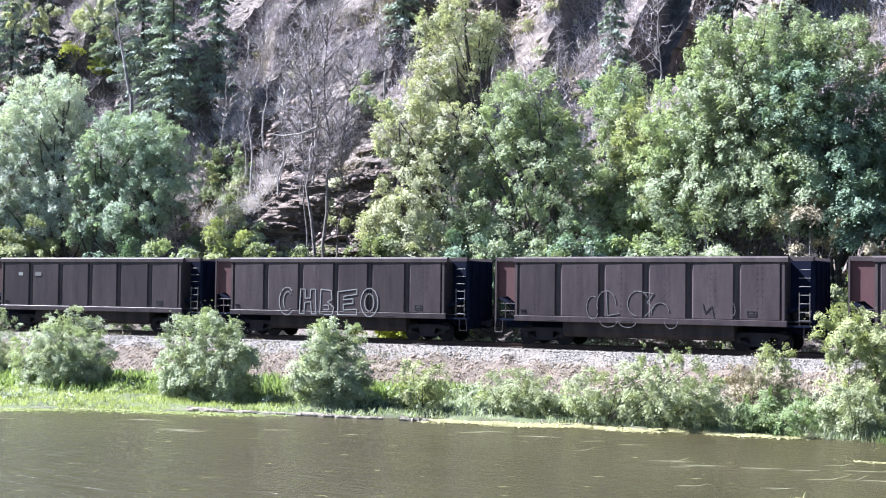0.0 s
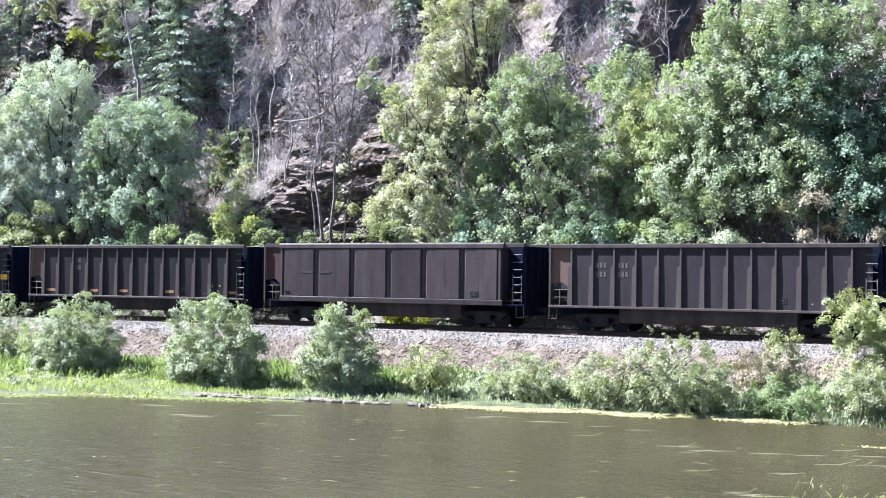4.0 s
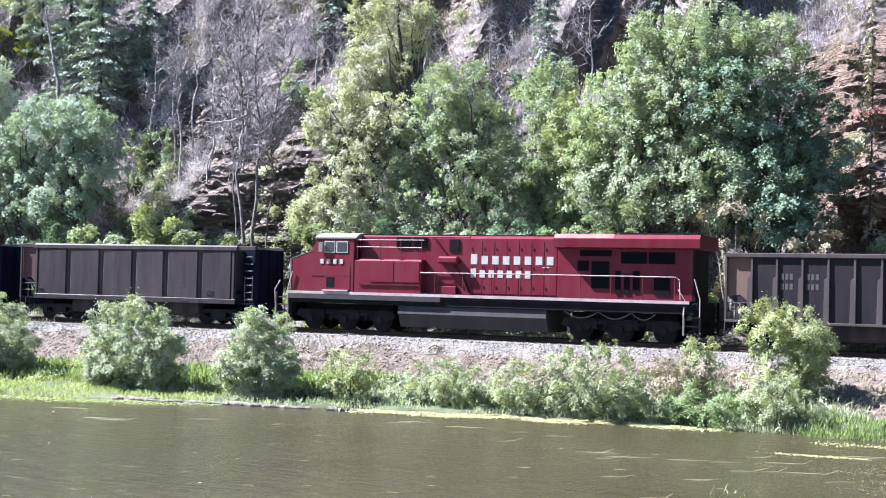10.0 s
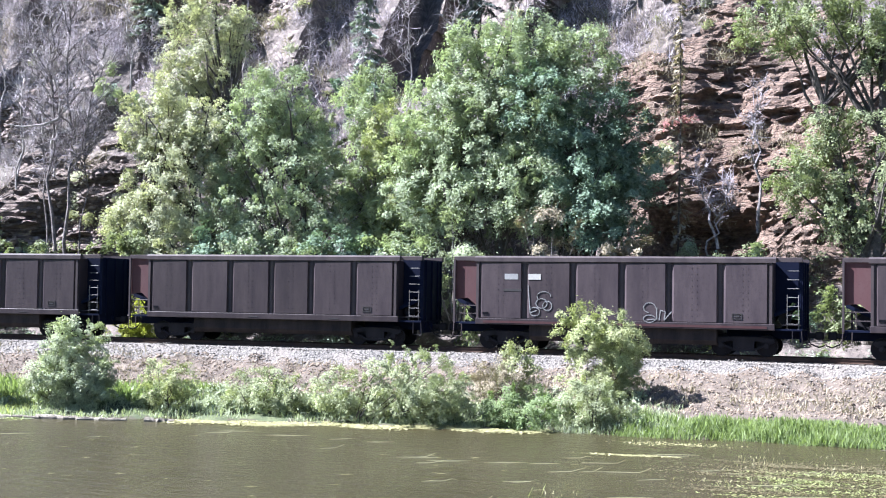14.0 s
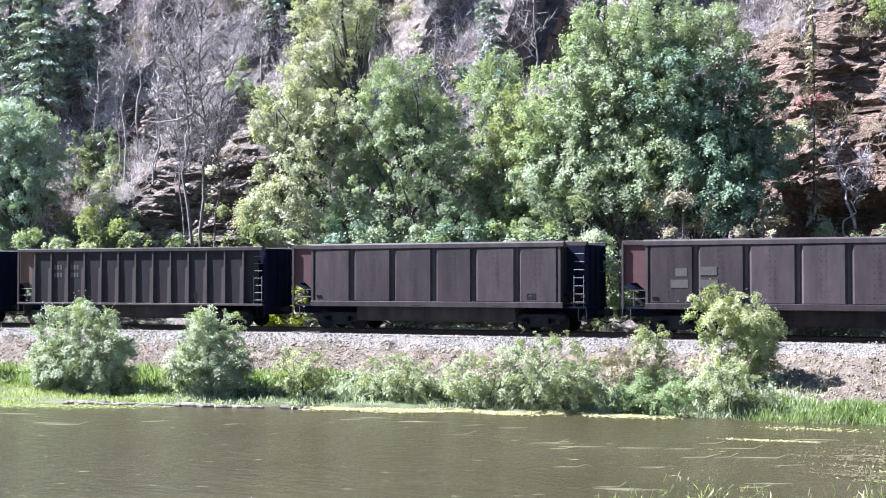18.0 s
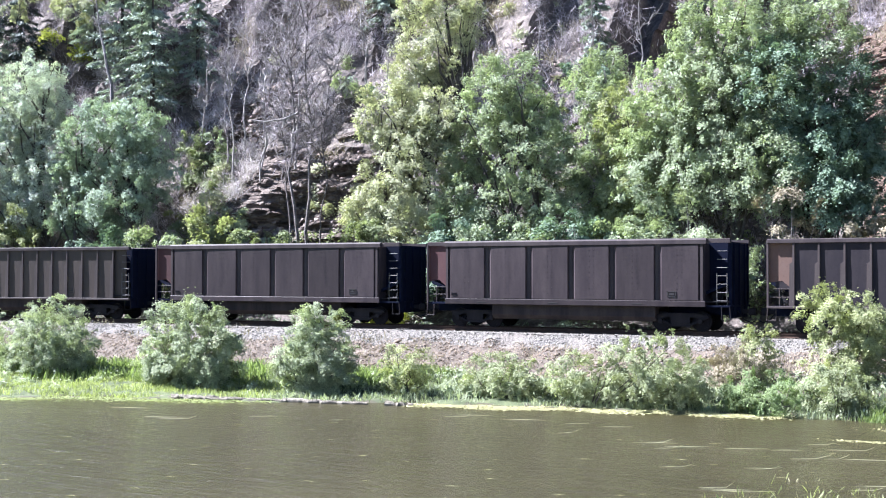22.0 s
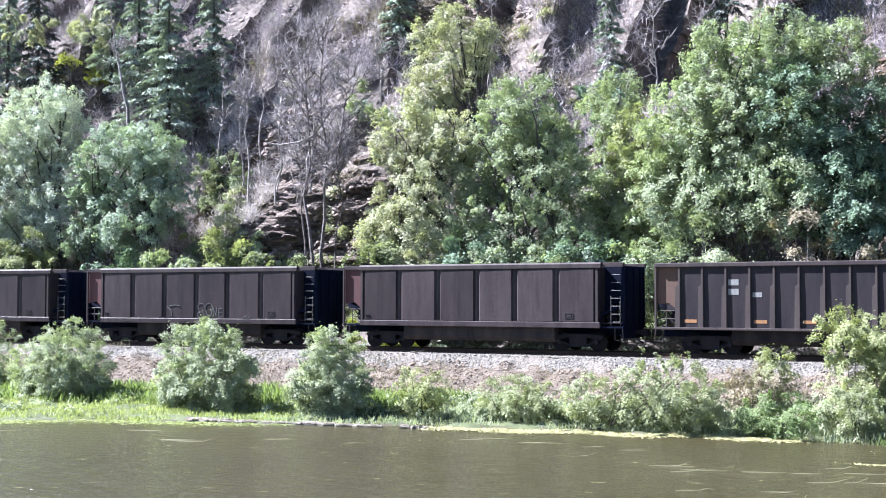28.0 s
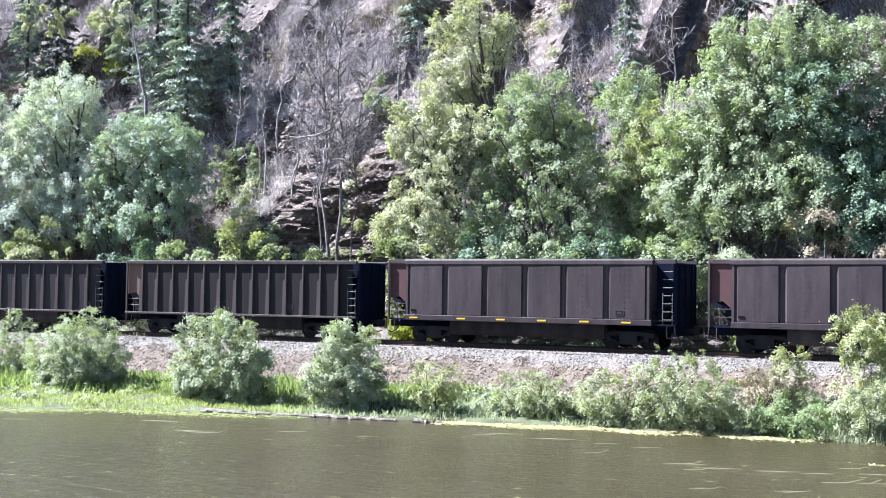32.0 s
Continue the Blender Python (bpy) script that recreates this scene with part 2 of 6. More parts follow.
M_LEAFTEAL = foliage("dark_alder_leaf", (0.12, 0.146, 0.115), (0.342, 0.414, 0.326), 0.26, 0.6, 0.4)
M_BUSHYEL = foliage("yellow_willow_leaf", (0.122, 0.132, 0.072), (0.346, 0.373, 0.204), 0.29, 0.6, 0.4)
M_ENDSHADE.node_tree.nodes["Principled BSDF"].inputs["Specular IOR Level"].default_value = 0.08
M_GRASSGREEN = foliage("river_grass", (0.058, 0.084, 0.032), (0.20, 0.255, 0.108), 0.4, 0.6)
M_BUSHGREEN = foliage("bright_bush_leaf", (0.079, 0.102, 0.05), (0.224, 0.29, 0.143), 0.3, 0.6, 0.4)
M_SILTWEED = foliage("silty_weed", (0.07, 0.06, 0.033), (0.145, 0.125, 0.068), 0.1, 0.8)
M_BUSHPALE = foliage("pale_willow_leaf", (0.117, 0.128, 0.079), (0.32, 0.351, 0.217), 0.28, 0.6, 0.4)
# dark teal leaf whose colour already holds the shade beside and below crowns
M_LEAFSHADE = foliage("shaded_teal_leaf", (0.057, 0.086, 0.067), (0.199, 0.271, 0.196), 0.22, 0.6, 0.4)
M_LEAFOLIVE = foliage("olive_leaf", (0.093, 0.106, 0.063), (0.237, 0.271, 0.158), 0.3, 0.6, 0.4)


# ---- mesh helpers ----
def box(bm, x0, x1, y0, y1, z0, z1, bevel=0.0):
    vs = [bm.verts.new(p) for p in ((x0, y0, z0), (x1, y0, z0), (x1, y1, z0), (x0, y1, z0), (x0, y0, z1), (x1, y0, z1), (x1, y1, z1), (x0, y1, z1))]
    fs = [bm.faces.new([vs[i] for i in q]) for q in ((3, 2, 1, 0), (4, 5, 6, 7), (0, 1, 5, 4), (1, 2, 6, 5), (2, 3, 7, 6), (3, 0, 4, 7))]
    if bevel:
        es = list({e for f in fs for e in f.edges})
        bmesh.ops.bevel(bm, geom=es, offset=bevel, segments=1, affect="EDGES")


def prism(bm, pts, axis, a, b):
    """Extrude an outline along an axis: 'y' takes (x, z) points, 'x' takes (y, z), 'z' takes (x, y)."""
    def at(p, d):
        return (p[0], d, p[1]) if axis == "y" else (d, p[0], p[1]) if axis == "x" else (p[0], p[1], d)
    lo, hi = [bm.verts.new(at(p, a)) for p in pts], [bm.verts.new(at(p, b)) for p in pts]
    bm.faces.new(lo)
    bm.faces.new(hi[::-1])
    for i in range(len(pts)):
        j = (i + 1) % len(pts)
        bm.faces.new((lo[j], lo[i], hi[i], hi[j]))


def tube(bm, pts, radii, sides=6, cap=True):
    rings = []
    pts = [Vector(p) for p in pts]
    for i, p in enumerate(pts):
        d = (pts[min(i + 1, len(pts) - 1)] - pts[max(i - 1, 0)]).normalized()
        a = d.orthogonal().normalized()
        c = d.cross(a)
        r = radii[i] if isinstance(radii, (list, tuple)) else radii
        rings.append([bm.verts.new(p + (a * math.cos(k * math.tau / sides) + c * math.sin(k * math.tau / sides)) * r) for k in range(sides)])
    for r0, r1 in zip(rings, rings[1:]):
        for k in range(sides):
            bm.faces.new((r0[k], r0[(k + 1) % sides], r1[(k + 1) % sides], r1[k]))
    if cap:
        bm.faces.new(rings[0][::-1])
        bm.faces.new(rings[-1])


def disc(bm, x, z, y0, y1, r, sides=20):
    prism(bm, [(x + r * math.cos(k * math.tau / sides), z + r * math.sin(k * math.tau / sides)) for k in range(sides)], "y", y0, y1)


def finish(bm, name, material, smooth=False):
    bmesh.ops.recalc_face_normals(bm, faces=bm.faces)
    me = bpy.data.meshes.new(name)
    bm.to_mesh(me)
    bm.free()
    for m in (material if isinstance(material, (list, tuple)) else [material]):
        me.materials.append(m)
    if smooth:
        me.polygons.foreach_set("use_smooth", [True] * len(me.polygons))
    return me


def part(name, bm, material, parent, label="", smooth=False):
    ob = new(name, finish(bm, name, material, smooth))
    ob.parent = parent
    return tagged(ob, label)


def share(src, parent, m):
    """Another part on the same mesh."""
    ob = new(src.name.split(".")[0], src.data)
    ob.parent = parent
    ob.matrix_basis = m
    return ob


def mesh_np(name, verts, faces, material, sizes=4):
    """A mesh from numpy arrays, all faces of one size."""
    me = bpy.data.meshes.new(name)
    nf = len(faces)
    me.vertices.add(len(verts))
    me.vertices.foreach_set("co", np.asarray(verts, np.float32).ravel())
    me.loops.add(nf * sizes)
    me.loops.foreach_set("vertex_index", np.asarray(faces, np.int32).ravel())
    me.polygons.add(nf)
    me.polygons.foreach_set("loop_start", np.arange(0, nf * sizes, sizes, dtype=np.int32))
    me.update(calc_edges=True)
    me.materials.append(material)
    return me


def empty(name, m=None):
    ob = new(name)
    ob.empty_display_size = 0.3
    if m is not None:
        ob.matrix_basis = m
    return ob


# ---- the line of the track ----
X0, YC, RAIL_Z, KAPPA = -18.8, 55.1, 2.30, 0.002755
ARC_LO, ARC_HI = -72.0, 46.0


def heading(s):
    if s < ARC_LO:
        return -KAPPA * min(0, ARC_LO * 2 - s) if s > 2 * ARC_LO else 0.0
    if s > ARC_HI:
        return -KAPPA * max(0, ARC_HI * 2 - s) if s < 2 * ARC_HI else 0.0
    return -KAPPA * s


LINE_S = np.arange(-1700, 1700.5, 0.5)
_h = np.array([heading(s) for s in LINE_S])
_cx = np.concatenate([[0], np.cumsum(np.cos((_h[1:] + _h[:-1]) / 2) * 0.5)])
_cy = np.concatenate([[0], np.cumsum(np.sin((_h[1:] + _h[:-1]) / 2) * 0.5)])
_i0 = int(np.argmin(np.abs(LINE_S)))
LINE_X, LINE_Y = _cx - _cx[_i0] + X0, _cy - _cy[_i0] + YC


def on_line(s):
    return float(np.interp(s, LINE_S, LINE_X)), float(np.interp(s, LINE_S, LINE_Y)), heading(s)


def line_y(x):
    return np.interp(x, LINE_X, LINE_Y)


# ---- ground ----
def smooth_step(a, b, x):
    t = np.clip((x - a) / (b - a), 0, 1)
    return t * t * (3 - 2 * t)


def vnoise(x, y, seed=0):
    """Cheap value noise on numpy arrays, -1 to 1."""
    xi, yi = np.floor(x).astype(np.int64), np.floor(y).astype(np.int64)
    fx, fy = x - xi, y - yi
    fx, fy = fx * fx * (3 - 2 * fx), fy * fy * (3 - 2 * fy)

    def h(a, b):
        n = (a * 374761393 + b * 668265263 + seed * 1442695041) & 0x7FFFFFFF
        n = ((n ^ (n >> 13)) * 1274126177) & 0x7FFFFFFF
        return ((n ^ (n >> 16)) & 0xFFFF) / 32767.5 - 1
    return (h(xi, yi) * (1 - fx) + h(xi + 1, yi) * fx) * (1 - fy) + (h(xi, yi + 1) * (1 - fx) + h(xi + 1, yi + 1) * fx) * fy


def fbm(x, y, octaves=4, seed=0):
    out, amp = 0.0, 1.0
    for o in range(octaves):
        out = out + amp * vnoise(x * 2 ** o, y * 2 ** o, seed + o)
        amp *= 0.5
    return out


def shore_u(x):
    """How far the far shore lies in front of the track, along the river."""
    return np.interp(x, [-120, -55, -42, -36, -33, -26, -20, -14, -6, 0, 30], [-23, -22, -20, -18, -16, -14.2, -12.7, -11.4, -11.2, -11, -10]) + 0.35 * fbm(x * 0.35, x * 0 + 3.3, 3, 5)


def outcrop(x, z):
    """Where bare rock stands out of the brush slope, 0 to 1."""
    def spot(cx, cz, rx, rz):
        return np.exp(-((x - cx) / rx) ** 2 - ((z - cz) / rz) ** 2)
    m = spot(-45.5, 8.5, 6.5, 4.0) + 0.6 * spot(-54, 15.5, 3.5, 2.2) + spot(-8, 12, 8, 9) + 0.45 * spot(-78, 18, 8, 6) + 0.8 * spot(-44, 23.5, 5, 2.6)
    return np.clip(m * 1.3 + 0.15 * fbm(x * 0.4, z * 0.4, 3, 41), 0, 1)


def in_hollow(x, z):
    """The shaded gully above the large trees, 0 to 1."""
    return smooth_step(-31.8, -31.0, x) * (1 - smooth_step(-27, -21.5, x)) * smooth_step(14.5, 17.5, z)


def cliff_u(z, x):
    """Distance of the hillside behind the track centre at height z."""
    base = np.interp(z, [2.0, 3.2, 7.0, 30.0, 48.0, 80.0, 140.0], [5.5, 7.5, 10.5, 26.0, 54.0, 140.0, 900.0])
    lump = (2.6 * fbm(x * 0.12 + 7, z * 0.05, 2, 11) + 0.8 * fbm(x * 0.4, z * 0.25, 2, 13)) * smooth_step(3, 10, z)
    dip = z - 0.16 * x + 0.5 * fbm(x * 0.2, z * 0.2, 2, 31)
    step = np.floor(dip * 3.4)
    ledge = 0.35 * ((dip * 3.4) - step) + 0.75 * vnoise(x * 0.33 + step * 0.35, step * 0.61, 17) + np.where(x < -22, 0.7, 0.35) * vnoise(np.floor(x * np.where(x < -22, 1.3, 0.8) + step * 1.9) * 5.1, step * 3.3, 19)
    rough = 0.22 * fbm(x * 0.8, z * 1.0, 3, 23) + 0.14 * vnoise(x * 3.1, z * 3.7, 29)
    fade = smooth_step(2.5, 4.5, z) * (1 - smooth_step(40, 70, z))
    rib = x * 0.15 + 0.55 * fbm(x * 0.09, z * 0.06, 2, 37) + 0.01 * z
    rib = (1.0 - (rib - np.floor(rib))) * smooth_step(13, 18, z) * (1 - smooth_step(-17, -13, x)) * (1.0 + 0.9 * vnoise(np.floor(rib) * 3.3, z * 0.08, 39))
    hollow = 4.2 * in_hollow(x, z)
    cave = 3.2 * smooth_step(-13.4, -12.6, x) * (1 - smooth_step(-9.0, -5.0, x)) * smooth_step(2.2, 3.0, z) * (1 - smooth_step(7.6, 9.6, z))
    lump = lump + cave + ((0.6 + 1.6 * smooth_step(17, 20, z)) * rib + hollow) * (1 - smooth_step(30, 50, z))
    return base + lump + (0.55 * (ledge - 0.45) * (0.05 + 0.95 * outcrop(x, z)) + rough * (0.35 + 0.65 * outcrop(x, z))) * fade


def bank_z(u, x):
    """Height of the near side of the embankment, from the ballast out to the river bed."""
    s = shore_u(x)
    foot = 0.62 + 0.55 * smooth_step(-22, -11, x)
    z = np.where(u < -4.9, foot + (0.33 - 0.12 * smooth_step(-22, -11, x)) * (u + 5.6) / 0.7, np.interp(u, [-4.9, -2.45], [0.0, 1.0]) * (2.08 - foot - 0.33 + 0.12 * smooth_step(-22, -11, x)) + foot + 0.33 - 0.12 * smooth_step(-22, -11, x))
    z = np.where(u < -5.6, foot * np.clip((u - s) / (-5.6 - s), -3, 1), z)
    z = np.where(u < s, (u - s) * 0.16, z)
    return np.maximum(z, -1.4)


def bank_top(u, x):
    """The uneven surface of the bank."""
    return bank_z(u, x) + 0.14 * fbm(x * 1.2, u * 1.2, 3, 8) * smooth_step(-24, -14, u)


def make_ground():
    xs = np.unique(np.concatenate([np.array([-1600, -1100, -800, -600, -450, -350, -280, -220, -180, -150, -130.0]), np.arange(-92, 10, 0.24), np.array([26, 30, 36, 45, 60, 80, 110, 150, 200, 280, 380, 520, 720, 1000, 1500.0])]))
    near = [(-1500, 40), (-900, 28), (-400, 12), (-160, 5), (-60, 3.4), (-20, 3.1), (-6, 3.05), (0, 3.0), (4, 2.5), (8, 1.4), (12, 0.3), (15, -0.5), (19, -1.2), (24, -1.4), (29, -1.4)]
    rows = []
    for y, z in near:
        yy = np.full_like(xs, y)
        rows.append((xs, yy, z + 0.15 * fbm(xs * 0.2, yy * 0.2, 3, 2), 0))
    us = np.concatenate([np.arange(-25.5, -5.6, 0.45), np.arange(-5.6, -2.3, 0.3)])
    for u in us:
        z = bank_top(np.full_like(xs, u), xs)
        y = line_y(xs) + u
        rows.append((xs, y, z, 1 if u < -6.6 else 2 if u < -3.7 else 3))
    for u in (-2.2, -1.3, 0.0, 1.3, 2.2, 2.45):
        rows.append((xs, line_y(xs) + u, np.full_like(xs, 2.1), 3))
    for u, z in ((3.4, 1.75), (4.6, 1.8)):
        rows.append((xs, line_y(xs) + u, z + 0.1 * fbm(xs * 0.7, xs * 0 + u, 3, 9), 4))
    zs = np.concatenate([np.arange(2.0, 27, 0.19), np.array([27.5, 29, 31, 34, 38, 43, 50, 60, 72, 88, 105, 120, 140.0])])
    for z in zs:
        zz = np.full_like(xs, z)
        rows.append((xs, line_y(xs) + cliff_u(zz, xs), zz + 0.12 * fbm(xs * 1.1, zz * 1.7, 2, 4), 4 if z < 4 else 5))
    nx, nr = len(xs), len(rows)
    V = np.concatenate([np.column_stack(r[:3]) for r in rows])
    i, j = np.meshgrid(np.arange(nr - 1), np.arange(nx - 1), indexing="ij")
    a = (i * nx + j).ravel()
    F = np.column_stack([a, a + 1, a + nx + 1, a + nx])
    me = mesh_np("ground", V, F, M_MUD)
    for m in (M_TURF, M_SOIL, M_BALLAST, M_TALUS, M_ROCK, M_GREYROCK):
        me.materials.append(m)
    kind = np.repeat([r[3] for r in rows[:-1]], nx - 1)
    # turf grows over gentle brush ground; mud lies under the water
    cz = V[F].mean(axis=1)[:, 2]
    kind = np.where((kind == 1) & (cz < 0.02), 0, kind)
    kind = np.where((kind == 0) & (cz > 0.3), 1, kind)
    fx = V[F].mean(axis=1)
    # gravel runs further down the bank at the down-river end
    kind = np.where((kind == 1) & (fx[:, 0] > -17) & (fx[:, 1] - line_y(fx[:, 0]) > -9.0), 2, kind)
    bare = outcrop(fx[:, 0], fx[:, 2]) > 0.45
    kind = np.where((kind == 5) & ~bare, 4, np.where((kind == 5) & (fx[:, 0] < -24), 6, kind))
    me.polygons.foreach_set("material_index", kind.astype(np.int32))
    me.polygons.foreach_set("use_smooth", (kind < 4))
    return tagged(new("ground", me), "river bank, gravel railway embankment and rocky canyon hillside", "ground", kind="structure")


GROUND = make_ground()


def make_water():
    xs = np.concatenate([[-1500, -600, -250], np.arange(-120, 41, 5), [90, 250, 600, 1500]])
    ys = np.concatenate([[9.0], np.arange(12, 52, 4)])
    V = np.array([(x, y, 0.0) for y in ys for x in xs])
    nx = len(xs)
    i, j = np.meshgrid(np.arange(len(ys) - 1), np.arange(nx - 1), indexing="ij")
    a = (i * nx + j).ravel()
    me = mesh_np("water", V, np.column_stack([a, a + 1, a + nx + 1, a + nx]), M_WATER)
    tagged(new("water", me), "olive-brown river water with small ripples", "water", kind="structure")


make_water()


# ---- railway track ----
def make_track():
    """Two rails on timber ties, following the line."""
    track = empty("railway_track")
    tagged(track, "rusty steel rails on weathered timber ties in gravel ballast", "railway track", kind="structure")
    for off in (-0.75, 0.75):
        bm = bmesh.new()
        prof = [(-0.07, 0), (0.07, 0), (0.07, 0.02), (0.015, 0.04), (0.015, 0.13), (0.036, 0.14), (0.036, 0.17), (-0.036, 0.17), (-0.036, 0.14), (-0.015, 0.13), (-0.015, 0.04), (-0.07, 0.02)]
        prev = None
        for s in [*range(-480, -100, 20), *range(-100, 50, 4), *range(50, 481, 20)]:
            x, y, h = on_line(s)
            ring = [bm.verts.new((x - math.sin(h) * (off + p), y + math.cos(h) * (off + p), RAIL_Z - 0.17 + q)) for p, q in prof]
            if prev:
                for k in range(12):
                    bm.faces.new((prev[k], prev[(k + 1) % 12], ring[(k + 1) % 12], ring[k]))
            prev = ring
        part("rail", bm, M_RAIL, track)
    tie = None
    for k in range(150):
        x, y, h = on_line(-58 + k * 0.55)
        m = pose(x, y, RAIL_Z - 0.17, 0, 0, math.degrees(h) + (k * 37 % 7 - 3) * 0.3)
        if tie is None:
            bm = bmesh.new()
            box(bm, -0.115, 0.115, -1.3, 1.3, -0.18, 0.0, 0.012)
            tie = part("tie", bm, M_TIE, track)
            tie.matrix_basis = m
        else:
            share(tie, track, m)
    return track


TRACK = make_track()


# ---- train: trucks ----
def make_truck(parent, x, parts=None):
    """Two-axle truck: wheels, side frames, bolster."""
    if parts:
        for src in parts:
            share(src, parent, src.matrix_basis @ Matrix.Translation((x - parts[0]["at"], 0, 0)))
        return parts
    made = []
    for dx in (-0.89, 0.89):
        for side in (-1, 1):
            bm = bmesh.new()
            disc(bm, x + dx, 0.44, side * 0.72, side * 0.84, 0.44, 24)
            disc(bm, x + dx, 0.44, side * 0.84, side * 0.87, 0.34, 20)
            disc(bm, x + dx, 0.44, side * 0.87, side * 0.93, 0.12, 12)
            made.append(part("wheel", bm, M_WHEEL, parent))
    for side in (-1, 1):
        bm = bmesh.new()
        y0, y1 = side * 0.93, side * 1.08
        prism(bm, [(x - 1.25, 0.62), (x - 1.2, 0.72), (x - 0.55, 0.80), (x + 0.55, 0.80), (x + 1.2, 0.72), (x + 1.25, 0.62), (x + 1.0, 0.48), (x + 0.7, 0.60), (x + 0.42, 0.62), (x + 0.42, 0.34), (x - 0.42, 0.34), (x - 0.42, 0.62), (x - 0.7, 0.60), (x - 1.0, 0.48)], "y", y0, y1)
        prism(bm, [(x - 0.95, 0.46), (x - 0.42, 0.24), (x - 0.42, 0.33), (x - 0.85, 0.52)], "y", y0, y1)
        prism(bm, [(x + 0.95, 0.46), (x + 0.42, 0.24), (x + 0.42, 0.33), (x + 0.85, 0.52)], "y", y0, y1)
        prism(bm, [(x - 0.45, 0.22), (x + 0.45, 0.22), (x + 0.45, 0.33), (x - 0.45, 0.33)], "y", y0, y1)
        for k in range(3):
            tube(bm, [(x - 0.24 + 0.24 * k, side * 1.0, 0.36), (x - 0.24 + 0.24 * k, side * 1.0, 0.58)], 0.075, 8)
        for dx in (-0.89, 0.89):
            disc(bm, x + dx, 0.44, side * 1.06, side * 1.14, 0.11, 10)
        made.append(part("side_frame", bm, M_TRUCK, parent))
    bm = bmesh.new()
    box(bm, x - 0.2, x + 0.2, -0.95, 0.95, 0.45, 0.75, 0.02)
    for dx in (-0.89, 0.89):
        tube(bm, [(x + dx, -0.75, 0.44), (x + dx, 0.75, 0.44)], 0.08, 8)
    made.append(part("bolster", bm, M_TRUCK, parent))
    for ob in made:
        ob["at"] = x
    return made


def make_coupler(parent, sign):
    bm = bmesh.new()
    a, b = sorted((sign * 7.0, sign * 7.72))
    box(bm, a, b, -0.1, 0.1, 0.78, 0.98, 0.02)
    a, b = sorted((sign * 7.68, sign * 8.02))
    box(bm, a, b, -0.17, 0.17, 0.72, 1.04, 0.05)
    tube(bm, [(sign * 7.3, -0.35, 0.9), (sign * 7.55, -0.34, 0.55), (sign * 7.85, -0.3, 0.42), (sign * 8.08, -0.28, 0.5)], 0.03, 6)
    part("coupler", bm, M_TRUCK, parent)


def make_ladder(parent, x0, x1, y, z0, z1, n, material=None):
    """Side stiles on the lower half; every rung is a bent bar of its own."""
    out = -0.09 if y < 0 else 0.09
    zm = z0 + (z1 - z0) * 0.55
    bm = bmesh.new()
    tube(bm, [(x0, y + out, zm), (x0, y + out, z0 - 0.2), (x1, y + out, z0 - 0.2), (x1, y + out, zm)], 0.016, 5)
    ladder = part("ladder", bm, material or M_LADDER, parent, "pale steel ladder")
    rung = None
    for k in range(n):
        z = z0 + (z1 - z0) * k / (n - 1)
        if rung is None:
            bm = bmesh.new()
            tube(bm, [(x0, y, 0), (x0, y + out, 0), (x1, y + out, 0), (x1, y, 0)], 0.014, 5)
            rung = part("rung", bm, material or M_LADDER, ladder)
            rung.location = (0, 0, z)
        else:
            share(rung, ladder, Matrix.Translation((0, 0, z)))
    return ladder


